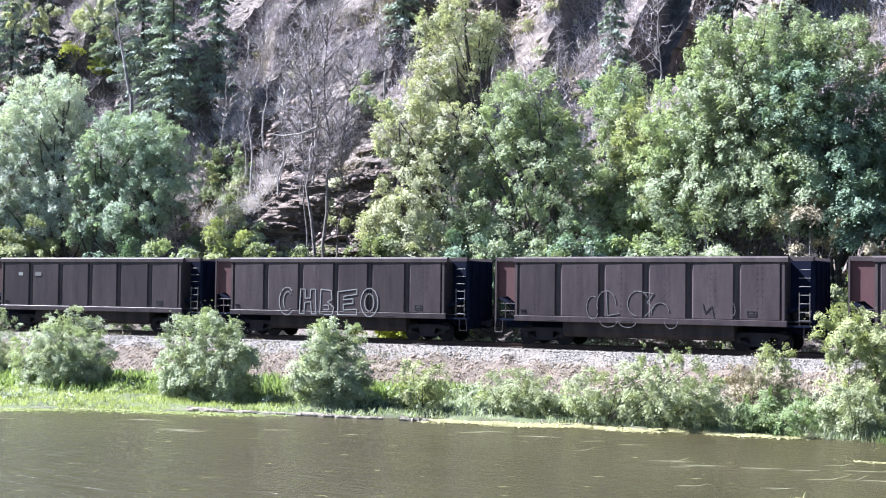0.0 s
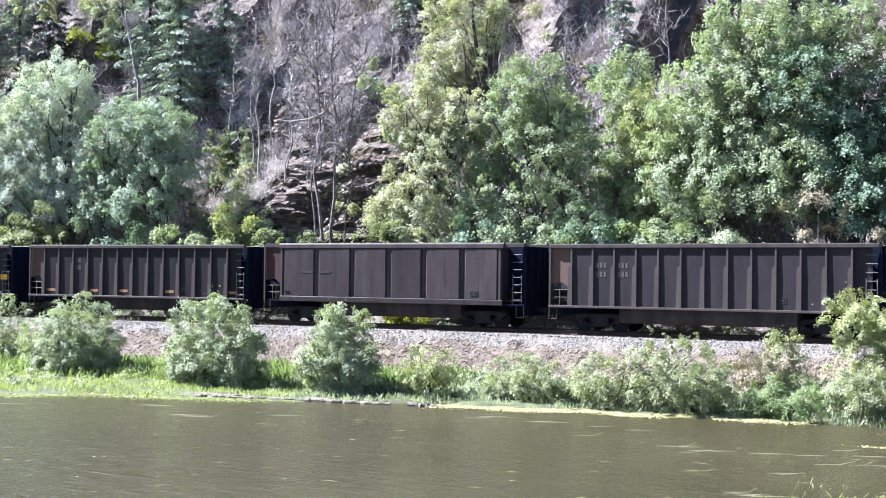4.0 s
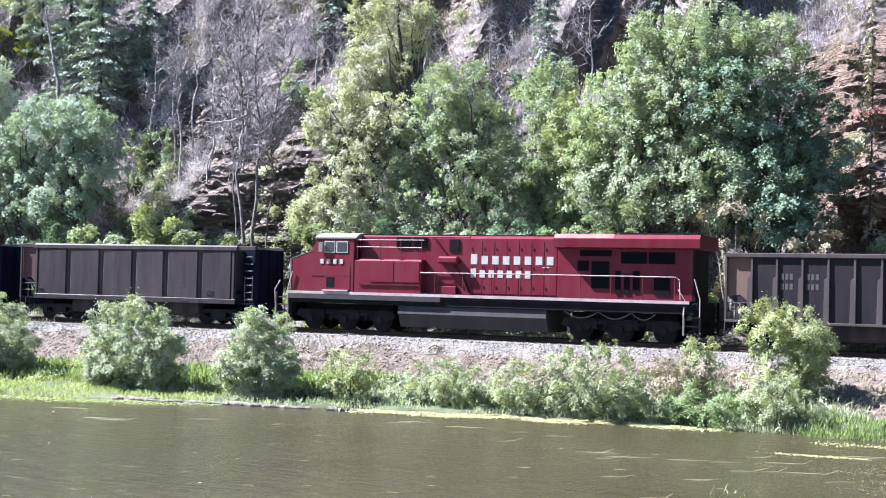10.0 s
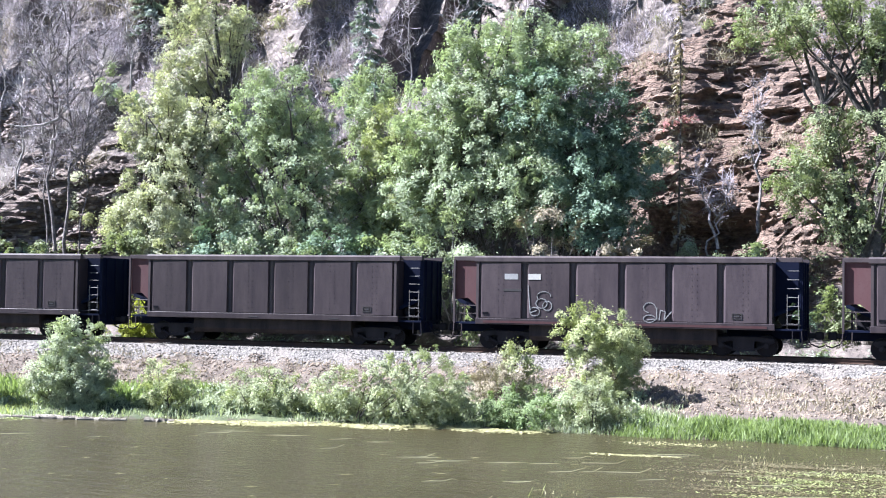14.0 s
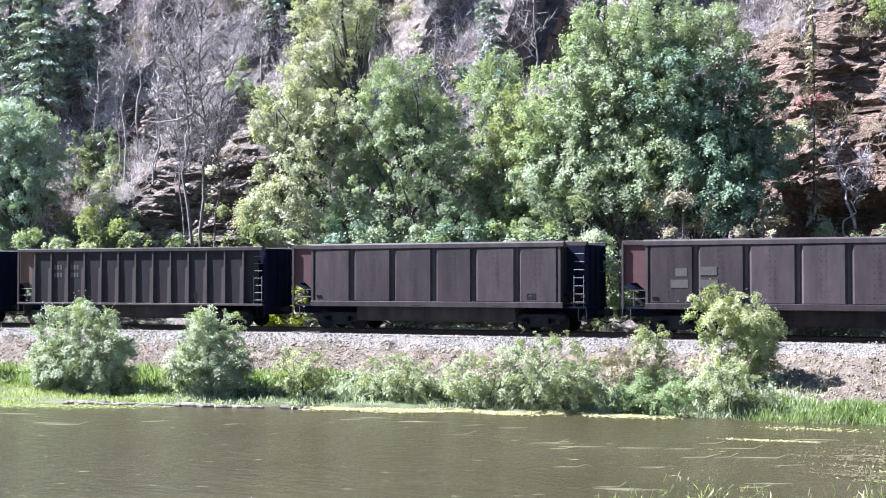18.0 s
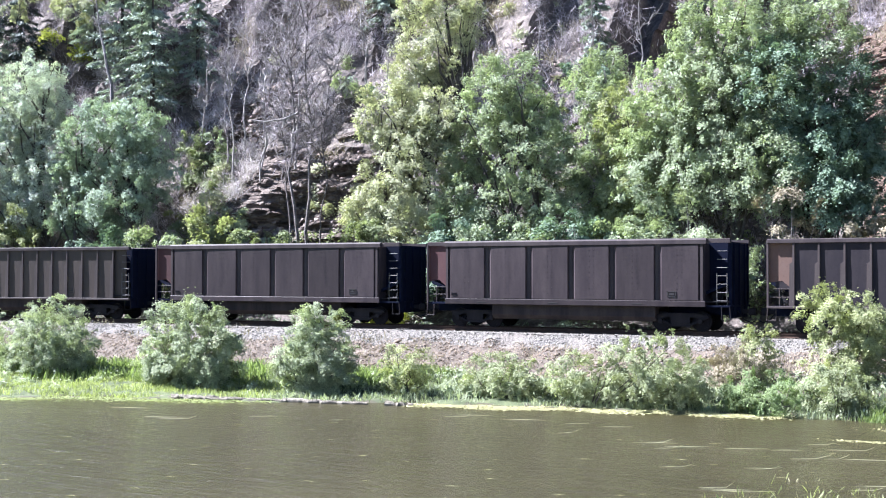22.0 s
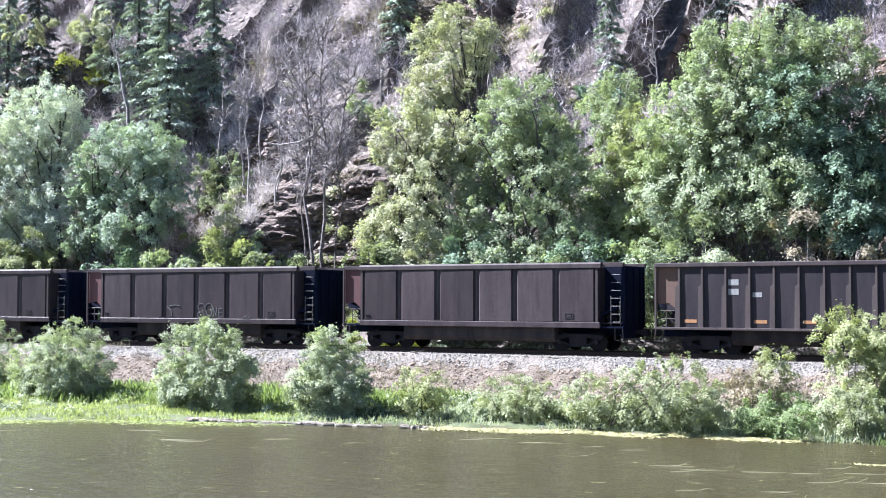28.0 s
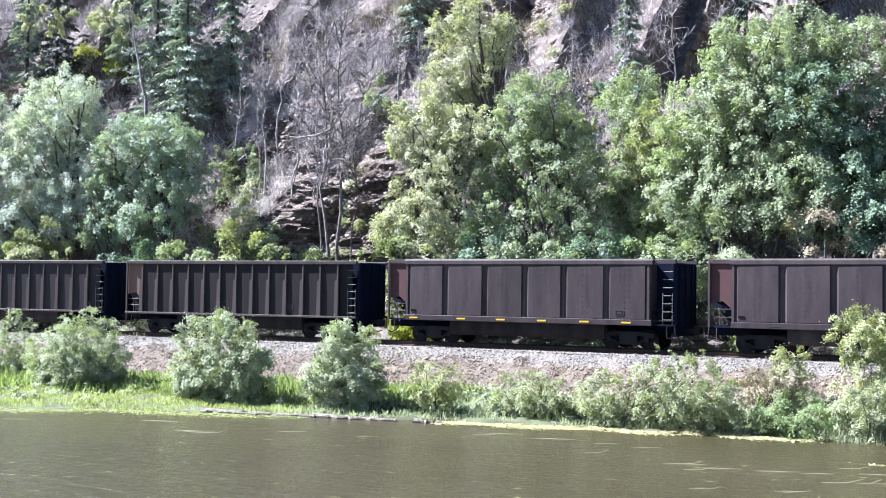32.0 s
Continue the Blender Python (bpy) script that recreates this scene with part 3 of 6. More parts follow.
def end_gear(car, plate, light):
    """Ends alike on both kinds of car: inset plates, posts, platform, railing, brake gear, slope sheet, ladders."""
    for sign in (-1, 1):
        def bx(bm, xa, xb, *rest):
            a, b = sorted((sign * xa, sign * xb))
            box(bm, a, b, *rest)
        for side in (-1, 1):
            bm = bmesh.new()
            low = 1.75 if sign < 0 else 1.32
            pts = [(sign * 6.15, low), (sign * 6.15, 3.82), (sign * 7.26, 3.82), (sign * 7.26, 2.12), (sign * 6.7, 2.2)]
            inset = 1.43 if sign < 0 else 0.75
            prism(bm, pts, "y", side * inset, side * (inset - 0.04))
            # plate and post away from the sun get their shade from the colour
            part("end_gusset", bm, plate if sign < 0 else M_ENDSHADE, car, "weathered oxide plate at the car end" if sign < 0 else "")
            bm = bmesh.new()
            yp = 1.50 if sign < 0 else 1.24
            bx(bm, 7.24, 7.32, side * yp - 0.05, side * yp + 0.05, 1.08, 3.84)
            part("corner_post", bm, light if sign < 0 else M_ENDSHADE, car)
            bm = bmesh.new()
            y = side * 1.48
            for z in (1.52, 1.86) if sign < 0 else (1.3,):
                tube(bm, [(sign * 6.25, y, z), (sign * 7.28, y, z)], 0.02, 6)
            if sign < 0:
                tube(bm, [(sign * 6.8, y, 1.18), (sign * 6.8, y, 1.86)], 0.02, 6)
            tube(bm, [(sign * 7.3, y, 1.1), (sign * 7.34, y, 0.55), (sign * 6.95, y, 0.55), (sign * 6.95, y, 1.1)], 0.02, 6)
            # dark steel on the far-end rail also stands for shade
            part("hand_rail", bm, light if sign < 0 else M_TRUCK, car)
        if sign > 0:
            make_ladder(car, 6.74, 7.18, -1.36, 1.35, 3.45, 7)
        if sign < 0:
            make_ladder(car, -7.18, -6.74, 1.36, 1.35, 3.45, 7)
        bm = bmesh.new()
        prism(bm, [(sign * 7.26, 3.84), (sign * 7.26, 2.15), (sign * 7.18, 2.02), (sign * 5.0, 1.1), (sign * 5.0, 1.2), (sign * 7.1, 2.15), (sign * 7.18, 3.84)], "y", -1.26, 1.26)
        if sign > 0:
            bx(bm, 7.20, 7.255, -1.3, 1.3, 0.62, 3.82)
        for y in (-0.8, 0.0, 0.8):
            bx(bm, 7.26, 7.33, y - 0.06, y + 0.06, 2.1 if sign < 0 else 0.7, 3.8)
        part("end_wall", bm, M_ENDSHADE, car)
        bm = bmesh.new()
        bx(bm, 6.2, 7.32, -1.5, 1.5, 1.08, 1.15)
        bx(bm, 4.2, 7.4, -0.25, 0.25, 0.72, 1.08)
        part("end_platform", bm, M_ENDSHADE, car)
        bm = bmesh.new()
        disc(bm, sign * 6.6, 1.55, -0.95, -0.85, 0.26, 14)
        part("brake_wheel", bm, M_TRUCK, car)
        bm = bmesh.new()
        bx(bm, 6.35, 6.95, 0.2, 0.7, 1.15, 1.5)
        part("brake_cylinder", bm, M_TRUCK, car)
        bm = bmesh.new()
        tube(bm, [(sign * 6.5, -1.0, 1.2), (sign * 7.1, -1.1, 2.1)], 0.03, 6)
        part("brake_rod", bm, M_TRUCK, car)
        make_coupler(car, sign)


# ---- train: panel-sided hopper car ----
def make_panel_car():
    car = empty("hopper_car")
    body = bmesh.new()
    prism(body, [(-1.52, 1.10), (-1.52, 3.78), (1.52, 3.78), (1.52, 1.10)], "x", -6.2, 6.2)
    part("body", body, M_CAR, car)
    edges = [-6.2, -4.10, -1.98, 0.10, 2.06, 4.14, 6.12]
    for side in (-1, 1):
        src = None
        for a, b in zip(edges, edges[1:]):
            bm = bmesh.new()
            y, n = side * 1.52, side
            lo, hi = (a + 0.12, b - 0.11)
            # pressed sheet: proud, with a soft slope to the post on one side
            o = [(lo, 0.0), (lo + 0.09, 0.08), (hi - 0.04, 0.09), (hi, 0.0)]
            prism(bm, [(x, y + n * d) for x, d in o], "z", 1.36, 3.70)
            for k in range(9):
                z = 1.6 + k * 0.24
                for dx in (-0.11, 0.11):
                    box(bm, (a + b) / 2 + dx - 0.014, (a + b) / 2 + dx + 0.014, y + n * 0.078, y + n * 0.094, z, z + 0.028)
            part("side_panel", bm, M_CAR, car)
        for x in edges:
            bm = bmesh.new()
            d = 1.60 if abs(x) > 6 else 1.535
            box(bm, x - 0.055, x + 0.055, min(side * 1.53, side * d), max(side * 1.53, side * d), 1.30, 3.76)
            part("post", bm, M_CARLIGHT if abs(x) > 6 else M_CAR, car)
        bm = bmesh.new()
        prism(bm, [(side * 1.44, 3.77), (side * 1.63, 3.76), (side * 1.63, 3.93), (side * 1.56, 4.0), (side * 1.42, 4.0)], "x", -6.32, 6.32)
        prism(bm, [(side * 1.26, 3.80), (side * 1.50, 3.80), (side * 1.50, 3.96), (side * 1.40, 3.98), (side * 1.26, 3.98)], "x", -7.32, -6.31)
        prism(bm, [(side * 1.26, 3.80), (side * 1.50, 3.80), (side * 1.50, 3.96), (side * 1.40, 3.98), (side * 1.26, 3.98)], "x", 6.31, 7.32)
        part("top_chord", bm, M_CARLIGHT, car, "dusty brown top rail")
        bm = bmesh.new()
        box(bm, -6.28, 6.28, min(side * 1.50, side * 1.62), max(side * 1.50, side * 1.62), 1.08, 1.33, 0.015)
        part("side_sill", bm, M_CAR, car)
    bm = bmesh.new()
    prism(bm, [(-1.30, 1.09), (-1.34, 0.62), (-1.15, 0.42), (1.15, 0.42), (1.34, 0.62), (1.30, 1.09)], "x", -3.95, 3.95)
    part("belly", bm, M_BELLY, car)
    end_gear(car, M_REDPLATE, M_CARLIGHT)
    tr = make_truck(car, -5.0)
    make_truck(car, 5.0, tr)
    for x in (-4.6, -1.0, 3.0):
        bm = bmesh.new()
        box(bm, x, x + 0.45, -1.628, -1.60, 1.16, 1.20)
        part("stripe", bm, M_DULLMARK, car)
    bm = bmesh.new()
    box(bm, -5.95, -5.7, -1.625, -1.58, 1.50, 1.60)
    part("placard_slot", bm, M_GRILLE, car)
    bm = bmesh.new()
    for x0, x1, z0, z1 in ((4.6, 5.0, 1.5, 1.53), (4.6, 5.0, 1.7, 1.73), (4.6, 4.63, 1.5, 1.73), (4.97, 5.0, 1.5, 1.73), (4.68, 4.9, 1.58, 1.65)):
        box(bm, x0, x1, -1.622, -1.60, z0, z1)
    part("data_plate", bm, M_DULLMARK, car)
    return car


# ---- train: rib-sided gondola car ----
def make_rib_car():
    car = empty("gondola_car")
    bm = bmesh.new()
    prism(bm, [(-1.51, 1.10), (-1.51, 3.76), (1.51, 3.76), (1.51, 1.10)], "x", -6.2, 6.2)
    prism(bm, [(-1.42, 1.20), (-1.42, 3.74), (-1.36, 3.74), (-1.36, 1.20)], "x", 6.15, 6.98)
    prism(bm, [(-1.42, 1.90), (-1.42, 3.74), (-1.36, 3.74), (-1.36, 1.90)], "x", -6.98, -6.15)
    part("body", bm, M_RIBCAR, car)
    for side in (-1, 1):
        for k in range(13):
            x = -6.2 + k * 12.4 / 12
            bm = bmesh.new()
            y = side * 1.50
            def ring(z, a, d):
                return [(x - a, y, z), (x - a + 0.02, y + side * d, z), (x + 0.045, y + side * d, z), (x + 0.055, y, z)]
            secs = [ring(1.12, 0.20, 0.085), ring(2.88, 0.17, 0.080), ring(2.98, 0.055, 0.075), ring(3.74, 0.05, 0.07)]
            vs = [[bm.verts.new(p) for p in s] for s in secs]
            for s0, s1 in zip(vs, vs[1:]):
                for i in range(3):
                    bm.faces.new((s0[i], s0[i + 1], s1[i + 1], s1[i]))
            bm.faces.new(vs[0])
            bm.faces.new(vs[-1])
            # sunlit tone comes from the paler paint
            part("rib", bm, M_RIB, car)
        bm = bmesh.new()
        box(bm, -7.3, 7.3, min(side * 1.40, side * 1.60), max(side * 1.40, side * 1.60), 3.74, 3.92, 0.02)
        part("top_chord", bm, M_CARLIGHT, car)
        bm = bmesh.new()
        box(bm, -7.3, 7.3, min(side * 1.40, side * 1.62), max(side * 1.40, side * 1.62), 1.06, 1.16, 0.01)
        part("side_sill", bm, M_RIB, car)
    bm = bmesh.new()
    prism(bm, [(-1.30, 1.09), (-1.34, 0.62), (-1.15, 0.42), (1.15, 0.42), (1.34, 0.62), (1.30, 1.09)], "x", -3.95, 3.95)
    part("belly", bm, M_BELLY, car)
    end_gear(car, M_TANPLATE, M_RIB)
    tr = make_truck(car, -5.0)
    make_truck(car, 5.0, tr)
    bm = bmesh.new()
    for x0, x1, z0, z1 in ((3.2, 3.55, 1.42, 1.45), (3.2, 3.55, 1.67, 1.7), (3.2, 3.23, 1.42, 1.7), (3.52, 3.55, 1.42, 1.7), (3.28, 3.47, 1.52, 1.6)):
        box(bm, x0, x1, -1.522, -1.50, z0, z1)
    part("data_plate", bm, M_DULLMARK, car)
    return car


M_BELLY = painted("belly_steel", (0.020, 0.0165, 0.0185), (0.056, 0.044, 0.040), 0.7, 0.7, 0, 0.6)


# ---- marks on single cars ----
def flat_mark(car, name, x0, x1, z0, z1, y, material, label=""):
    bm = bmesh.new()
    box(bm, x0, x1, y - 0.006, y + 0.03, z0, z1)
    return part(name, bm, material, car, label)


def spray(car, name, strokes, y, material, r=0.022, label=""):
    """Sprayed lines, lying on the side of the car."""
    bm = bmesh.new()
    for st in strokes:
        pts = []
        for (x0, z0), (x1, z1) in zip(st, st[1:]):
            for k in range(3):
                pts.append((x0 + (x1 - x0) * k / 3, y, z0 + (z1 - z0) * k / 3))
        pts.append((st[-1][0], y, st[-1][1]))
        for p, q in zip(pts, pts[1:]):
            dx, dz = q[0] - p[0], q[2] - p[2]
            ln = math.hypot(dx, dz) or 1
            nx, nz = -dz / ln * r, dx / ln * r
            ex, ez = dx / ln * r * 0.5, dz / ln * r * 0.5
            prism(bm, [(p[0] + nx - ex, p[2] + nz - ez), (p[0] - nx - ex, p[2] - nz - ez), (q[0] - nx + ex, q[2] - nz + ez), (q[0] + nx + ex, q[2] + nz + ez)], "y", y - 0.012, y + 0.004)
    return part(name, bm, material, car, label)


def oval(cx, cz, rx, rz, a0=0, a1=360, n=14):
    return [(cx + rx * math.cos(radians(a0 + (a1 - a0) * k / n)), cz + rz * math.sin(radians(a0 + (a1 - a0) * k / n))) for k in range(n + 1)]


# ---- train: locomotive ----
def make_locomotive():
    """Six-axle diesel with its cab at the low-x end; x runs from the coupler face, 0 to 21.9, moved to the middle at the end."""
    loco = empty("locomotive")
    O = -10.95

    def piece(name, fn, mat, label="", smooth=False, parent=None):
        bm = bmesh.new()
        fn(bm)
        bmesh.ops.translate(bm, verts=bm.verts, vec=(O, 0, 0))
        return part(name, bm, mat, parent or loco, label, smooth)

    def B(*a):
        return lambda bm: box(bm, *a)

    piece("frame", B(1.0, 21.2, -1.5, 1.5, 1.30, 1.76, 0.02), M_LOCOBLACK)
    for side in (-1, 1):
        piece("walkway_edge", B(1.0, 9.3, min(side * 1.48, side * 1.58), max(side * 1.48, side * 1.58), 1.50, 1.72), M_TANK, "grey side sill")
        piece("walkway_edge", B(9.3, 21.0, min(side * 1.48, side * 1.56), max(side * 1.48, side * 1.56), 1.62, 1.72), M_LOCOBLACK)
        piece("walkway_stripe", B(1.0, 21.0, min(side * 1.50, side * 1.583), max(side * 1.50, side * 1.583), 1.73, 1.86), M_LOCOFRAME, "faded pinkish stripe along the walkway edge")
    piece("walkway", B(1.0, 21.0, -1.48, 1.48, 1.76, 1.84), M_LOCOBLACK)
    # nose and cab: one outline
    def cab(bm):
        prism(bm, [(1.05, 1.85), (1.05, 3.36), (1.12, 3.44), (2.28, 3.78), (2.50, 4.42), (4.60, 4.42), (4.60, 1.85)], "y", -1.46, 1.46)
        bmesh.ops.bevel(bm, geom=bm.edges[:], offset=0.03, segments=1, affect="EDGES")
    c = piece("cab", cab, M_LOCORED, "red cab with a sloped nose")
    def roof(bm):
        prism(bm, [(-1.50, 4.40), (-1.50, 4.46), (-1.15, 4.64), (-0.6, 4.70), (0.6, 4.70), (1.15, 4.64), (1.50, 4.46), (1.50, 4.40)], "x", 2.42, 4.72)
    piece("cab_roof", roof, M_LOCOROOF, "pale grey cab roof")
    def nose_top(bm):
        prism(bm, [(1.06, 3.40), (1.13, 3.475), (2.27, 3.81), (2.27, 3.785), (1.14, 3.44)], "y", -1.47, 1.47)
    piece("nose_trim", nose_top, M_LOCOROOF, "pale worn edge of the nose")
    def nose_edge(bm):
        box(bm, 1.02, 1.08, -1.48, -1.40, 1.9, 3.42)
        box(bm, 1.02, 1.08, 1.40, 1.48, 1.9, 3.42)
    piece("nose_edge", nose_edge, M_LOCOROOF)
    for x0, x1 in ((2.95, 3.55), (3.62, 4.25)):
        for side in (-1, 1):
            y0, y1 = sorted((side * 1.455, side * 1.485))
            w = piece("cab_window", B(x0, x1, y0, y1, 3.72, 4.28), M_WHITE, "pale window frame")
            y0, y1 = sorted((side * 1.47, side * 1.492))
            piece("pane", B(x0 + 0.05, x1 - 0.05, y0, y1, 3.77, 4.23), M_GLASS, "dark glass", parent=w)
    piece("mirror", B(2.70, 2.92, -1.62, -1.52, 3.76, 4.22), M_LOCOROOF)
    piece("windshield", lambda bm: prism(bm, [(2.30, 3.84), (2.49, 4.38), (2.47, 4.385), (2.28, 3.845)], "y", -1.2, 1.2), M_GLASS)
    piece("cab_door", B(3.0, 4.4, -1.475, -1.455, 1.95, 3.05), M_LOCORED)
    piece("cab_louvre", B(3.1, 3.55, -1.482, -1.46, 2.05, 2.55), M_GRILLE)
    piece("cab_ledge", B(2.95, 4.35, -1.62, -1.46, 1.88, 1.95), M_LOCOFRAME)
    piece("belt_rail", B(2.25, 4.45, -1.478, -1.458, 2.60, 2.63), M_DARKRED)
    # number and name as plain blocks
    for k in range(4):
        piece("number_block", B(2.74 + 0.36 * k, 2.92 + 0.36 * k, -1.482, -1.46, 3.19, 3.41), M_WHITE)
    for k in range(8):
        x = 10.56 + k * 0.535
        piece("name_block", B(x, x + 0.32, -1.018, -0.99, 3.29, 3.67 if k else 3.75), M_WHITE, "white lettering block")
    for k in range(7):
        x = 10.56 + k * 0.45
        piece("name_block", B(x, x + 0.27, -1.018, -0.99, 2.68, 3.02 if k else 3.10), M_WHITE, "white lettering block")
    piece("name_block", B(14.1, 14.45, -1.018, -0.99, 3.16, 3.20), M_WHITE)
    # equipment behind the cab
    piece("equipment_box", lambda bm: prism(bm, [(-1.44, 1.85), (-1.44, 3.36), (-1.36, 3.44), (1.36, 3.44), (1.44, 3.36), (1.44, 1.85)], "x", 4.62, 8.2), M_LOCORED)
    piece("box_door", B(5.5, 6.75, -1.465, -1.44, 2.38, 3.34), M_LOCORED)
    piece("box_door", B(6.80, 8.12, -1.465, -1.44, 2.38, 3.34), M_LOCORED)
    piece("box_sill", B(4.9, 8.2, -1.49, -1.44, 2.22, 2.27), M_DARKRED)
    piece("upper_hood", B(4.62, 10.5, -0.98, 0.98, 3.3, 4.58, 0.05), M_LOCORED)
    for x0 in (6.65, 7.55):
        g = piece("blower_grille", B(x0, x0 + 0.75, -1.02, -0.97, 4.02, 4.5), M_GRILLE, "dark louvred grille")
        for k in range(5):
            piece("slat", B(x0, x0 + 0.75, -1.04, -1.015, 4.06 + k * 0.09, 4.08 + k * 0.09), M_LOCOBLACK, parent=g)
    piece("side_vent", B(9.45, 9.95, -1.03, -0.97, 3.86, 4.42), M_GRILLE)
    piece("turbo_box", B(8.95, 10.0, -1.3, -0.9, 3.28, 3.62, 0.08), M_LOCORED)
    piece("filter_box", B(8.95, 9.9, -1.2, -0.95, 1.85, 2.25, 0.02), M_LOCORED)
    piece("duct", lambda bm: tube(bm, [(8.6, -1.05, 4.5), (9.3, -1.08, 3.7), (10.2, -1.08, 2.6), (10.45, -1.05, 2.0)], 0.05, 6), M_DARKRED)
    # long hood
    piece("hood", lambda bm: prism(bm, [(-0.99, 1.84), (-0.99, 4.46), (-0.85, 4.58), (0.85, 4.58), (0.99, 4.46), (0.99, 1.84)], "x", 8.2, 14.85), M_LOCORED, "red engine hood with doors")
    for k in range(7):
        x = 10.55 + k * 0.61
        d = piece("hood_door", B(x, x + 0.57, -1.008, -0.985, 1.95, 4.35), M_LOCORED)
        for z in (2.2, 3.1, 3.95):
            piece("latch", B(x + 0.02, x + 0.07, -1.03, -1.0, z, z + 0.12), M_DARKRED, parent=d)
    # radiator end with its wide wings
    piece("radiator_hood", B(14.85, 21.0, -1.05, 1.05, 1.84, 4.08, 0.02), M_LOCORED)
    piece("radiator_wing", lambda bm: prism(bm, [(-1.05, 4.04), (-1.52, 4.10), (-1.54, 4.48), (-1.40, 4.66), (1.40, 4.66), (1.54, 4.48), (1.52, 4.10), (1.05, 4.04)], "x", 14.8, 21.4), M_LOCORED, "overhanging red radiator section")
    # highlight along the wing's roof, laid on as a paler panel
    piece("wing_top", lambda bm: prism(bm, [(-1.53, 4.50), (-1.40, 4.675), (1.40, 4.675), (1.53, 4.50), (1.40, 4.66), (-1.40, 4.66)], "x", 14.85, 17.6), M_PALERED, "roof panel with its highlight in paler red")
    piece("roof_rail", lambda bm: (box(bm, 17.8, 21.3, -1.3, -1.2, 4.66, 4.74), box(bm, 5.2, 14.6, -0.62, -0.5, 4.57, 4.64), box(bm, 5.2, 14.6, 0.5, 0.62, 4.57, 4.64)), M_LOCOBLACK)
    for x0, x1, z0, z1 in ((15.9, 17.35, 3.72, 3.98), (15.8, 16.3, 3.08, 3.52), (16.45, 17.25, 2.32, 3.5), (17.8, 18.95, 3.42, 3.92), (19.05, 20.2, 3.42, 3.92), (17.55, 17.8, 2.1, 3.1), (17.95, 18.2, 2.1, 2.95), (18.35, 18.65, 2.2, 3.1), (19.3, 20.0, 2.1, 2.9)):
        g = piece("radiator_grille", B(x0, x1, -1.09, -1.04, z0, z1), M_GRILLE, "black screened opening")
    piece("rear_wall", B(21.0, 21.1, -1.04, 1.04, 1.84, 4.08), M_LOCOBLACK)
    # handrails
    for side in (-1, 1):
        y = side * 1.53
        r = piece("handrail", lambda bm: tube(bm, [(8.2, y, 2.84), (14.0, y, 2.86), (20.4, y, 2.86), (20.55, y, 2.75), (20.6, y, 1.9)], 0.022, 6), M_LOCOFRAME, "thin pale handrail")
        for k in range(9):
            piece("stanchion", lambda bm: tube(bm, [(9.0 + k * 1.42, y, 1.8), (9.0 + k * 1.42, y, 2.85)], 0.022, 6), M_DARKRED)
        y2 = side * 1.40
        piece("top_rail", lambda bm: (tube(bm, [(4.7, y2, 4.02), (8.2, y2, 4.0)], 0.022, 6), tube(bm, [(4.7, y2, 4.35), (8.3, y2, 4.35)], 0.022, 6)), M_LOCOFRAME)
        for x in (4.75, 6.0, 7.1, 8.2):
            piece("top_stanchion", lambda bm: tube(bm, [(x, y2, 3.42), (x, y2, 4.35)], 0.022, 6), M_DARKRED)
        # steps and grab irons at both ends
        for xa, xb, s in ((0.25, 0.95, 1), (20.75, 21.45, -1)):
            y0, y1 = sorted((side * 1.15, side * 1.5))
            for z in (0.42, 0.78, 1.14, 1.5):
                piece("step_tread", B(xa, xb, y0, y1, z, z + 0.05), M_LOCOBLACK if s < 0 else M_TANK)
            y0, y1 = sorted((side * 1.46, side * 1.52))
            for x in (xa, xb):
                piece("step_side", B(x - 0.04, x + 0.04, y0, y1, 0.40, 1.80), M_LOCOBLACK if s < 0 and x > xa else M_LADDER)
            piece("grab_rail", lambda bm: (tube(bm, [(xa, y, 1.2), (xa - 0.05 * s, y, 1.9), (xa + 0.25 * s, y, 2.35)], 0.025, 6), tube(bm, [(xb, y, 1.2), (xb, y, 1.95), (xb + 0.25 * s, y, 2.8)], 0.025, 6)), M_LOCOFRAME)
    # fuel tank, trucks, ends
    piece("fuel_tank", lambda bm: prism(bm, [(-1.42, 1.28), (-1.48, 0.92), (-1.40, 0.86), (-1.15, 0.30), (1.15, 0.30), (1.40, 0.86), (1.48, 0.92), (1.42, 1.28)], "x", 7.05, 14.5), M_TANK, "grey fuel tank")
    piece("tank_top", B(7.3, 14.0, -1.2, 1.2, 1.27, 1.34), M_LOCOBLACK)
    for x0, x1 in ((15.3, 16.9), (16.9, 18.4), (18.4, 19.5)):
        piece("brake_hose", lambda bm: tube(bm, [(x0 + (x1 - x0) * q, -1.34, 1.30 - 1.2 * q * (1 - q)) for q in (0, 0.15, 0.35, 0.5, 0.65, 0.85, 1)], 0.022, 6), M_LADDER, "pale hanging brake hose")
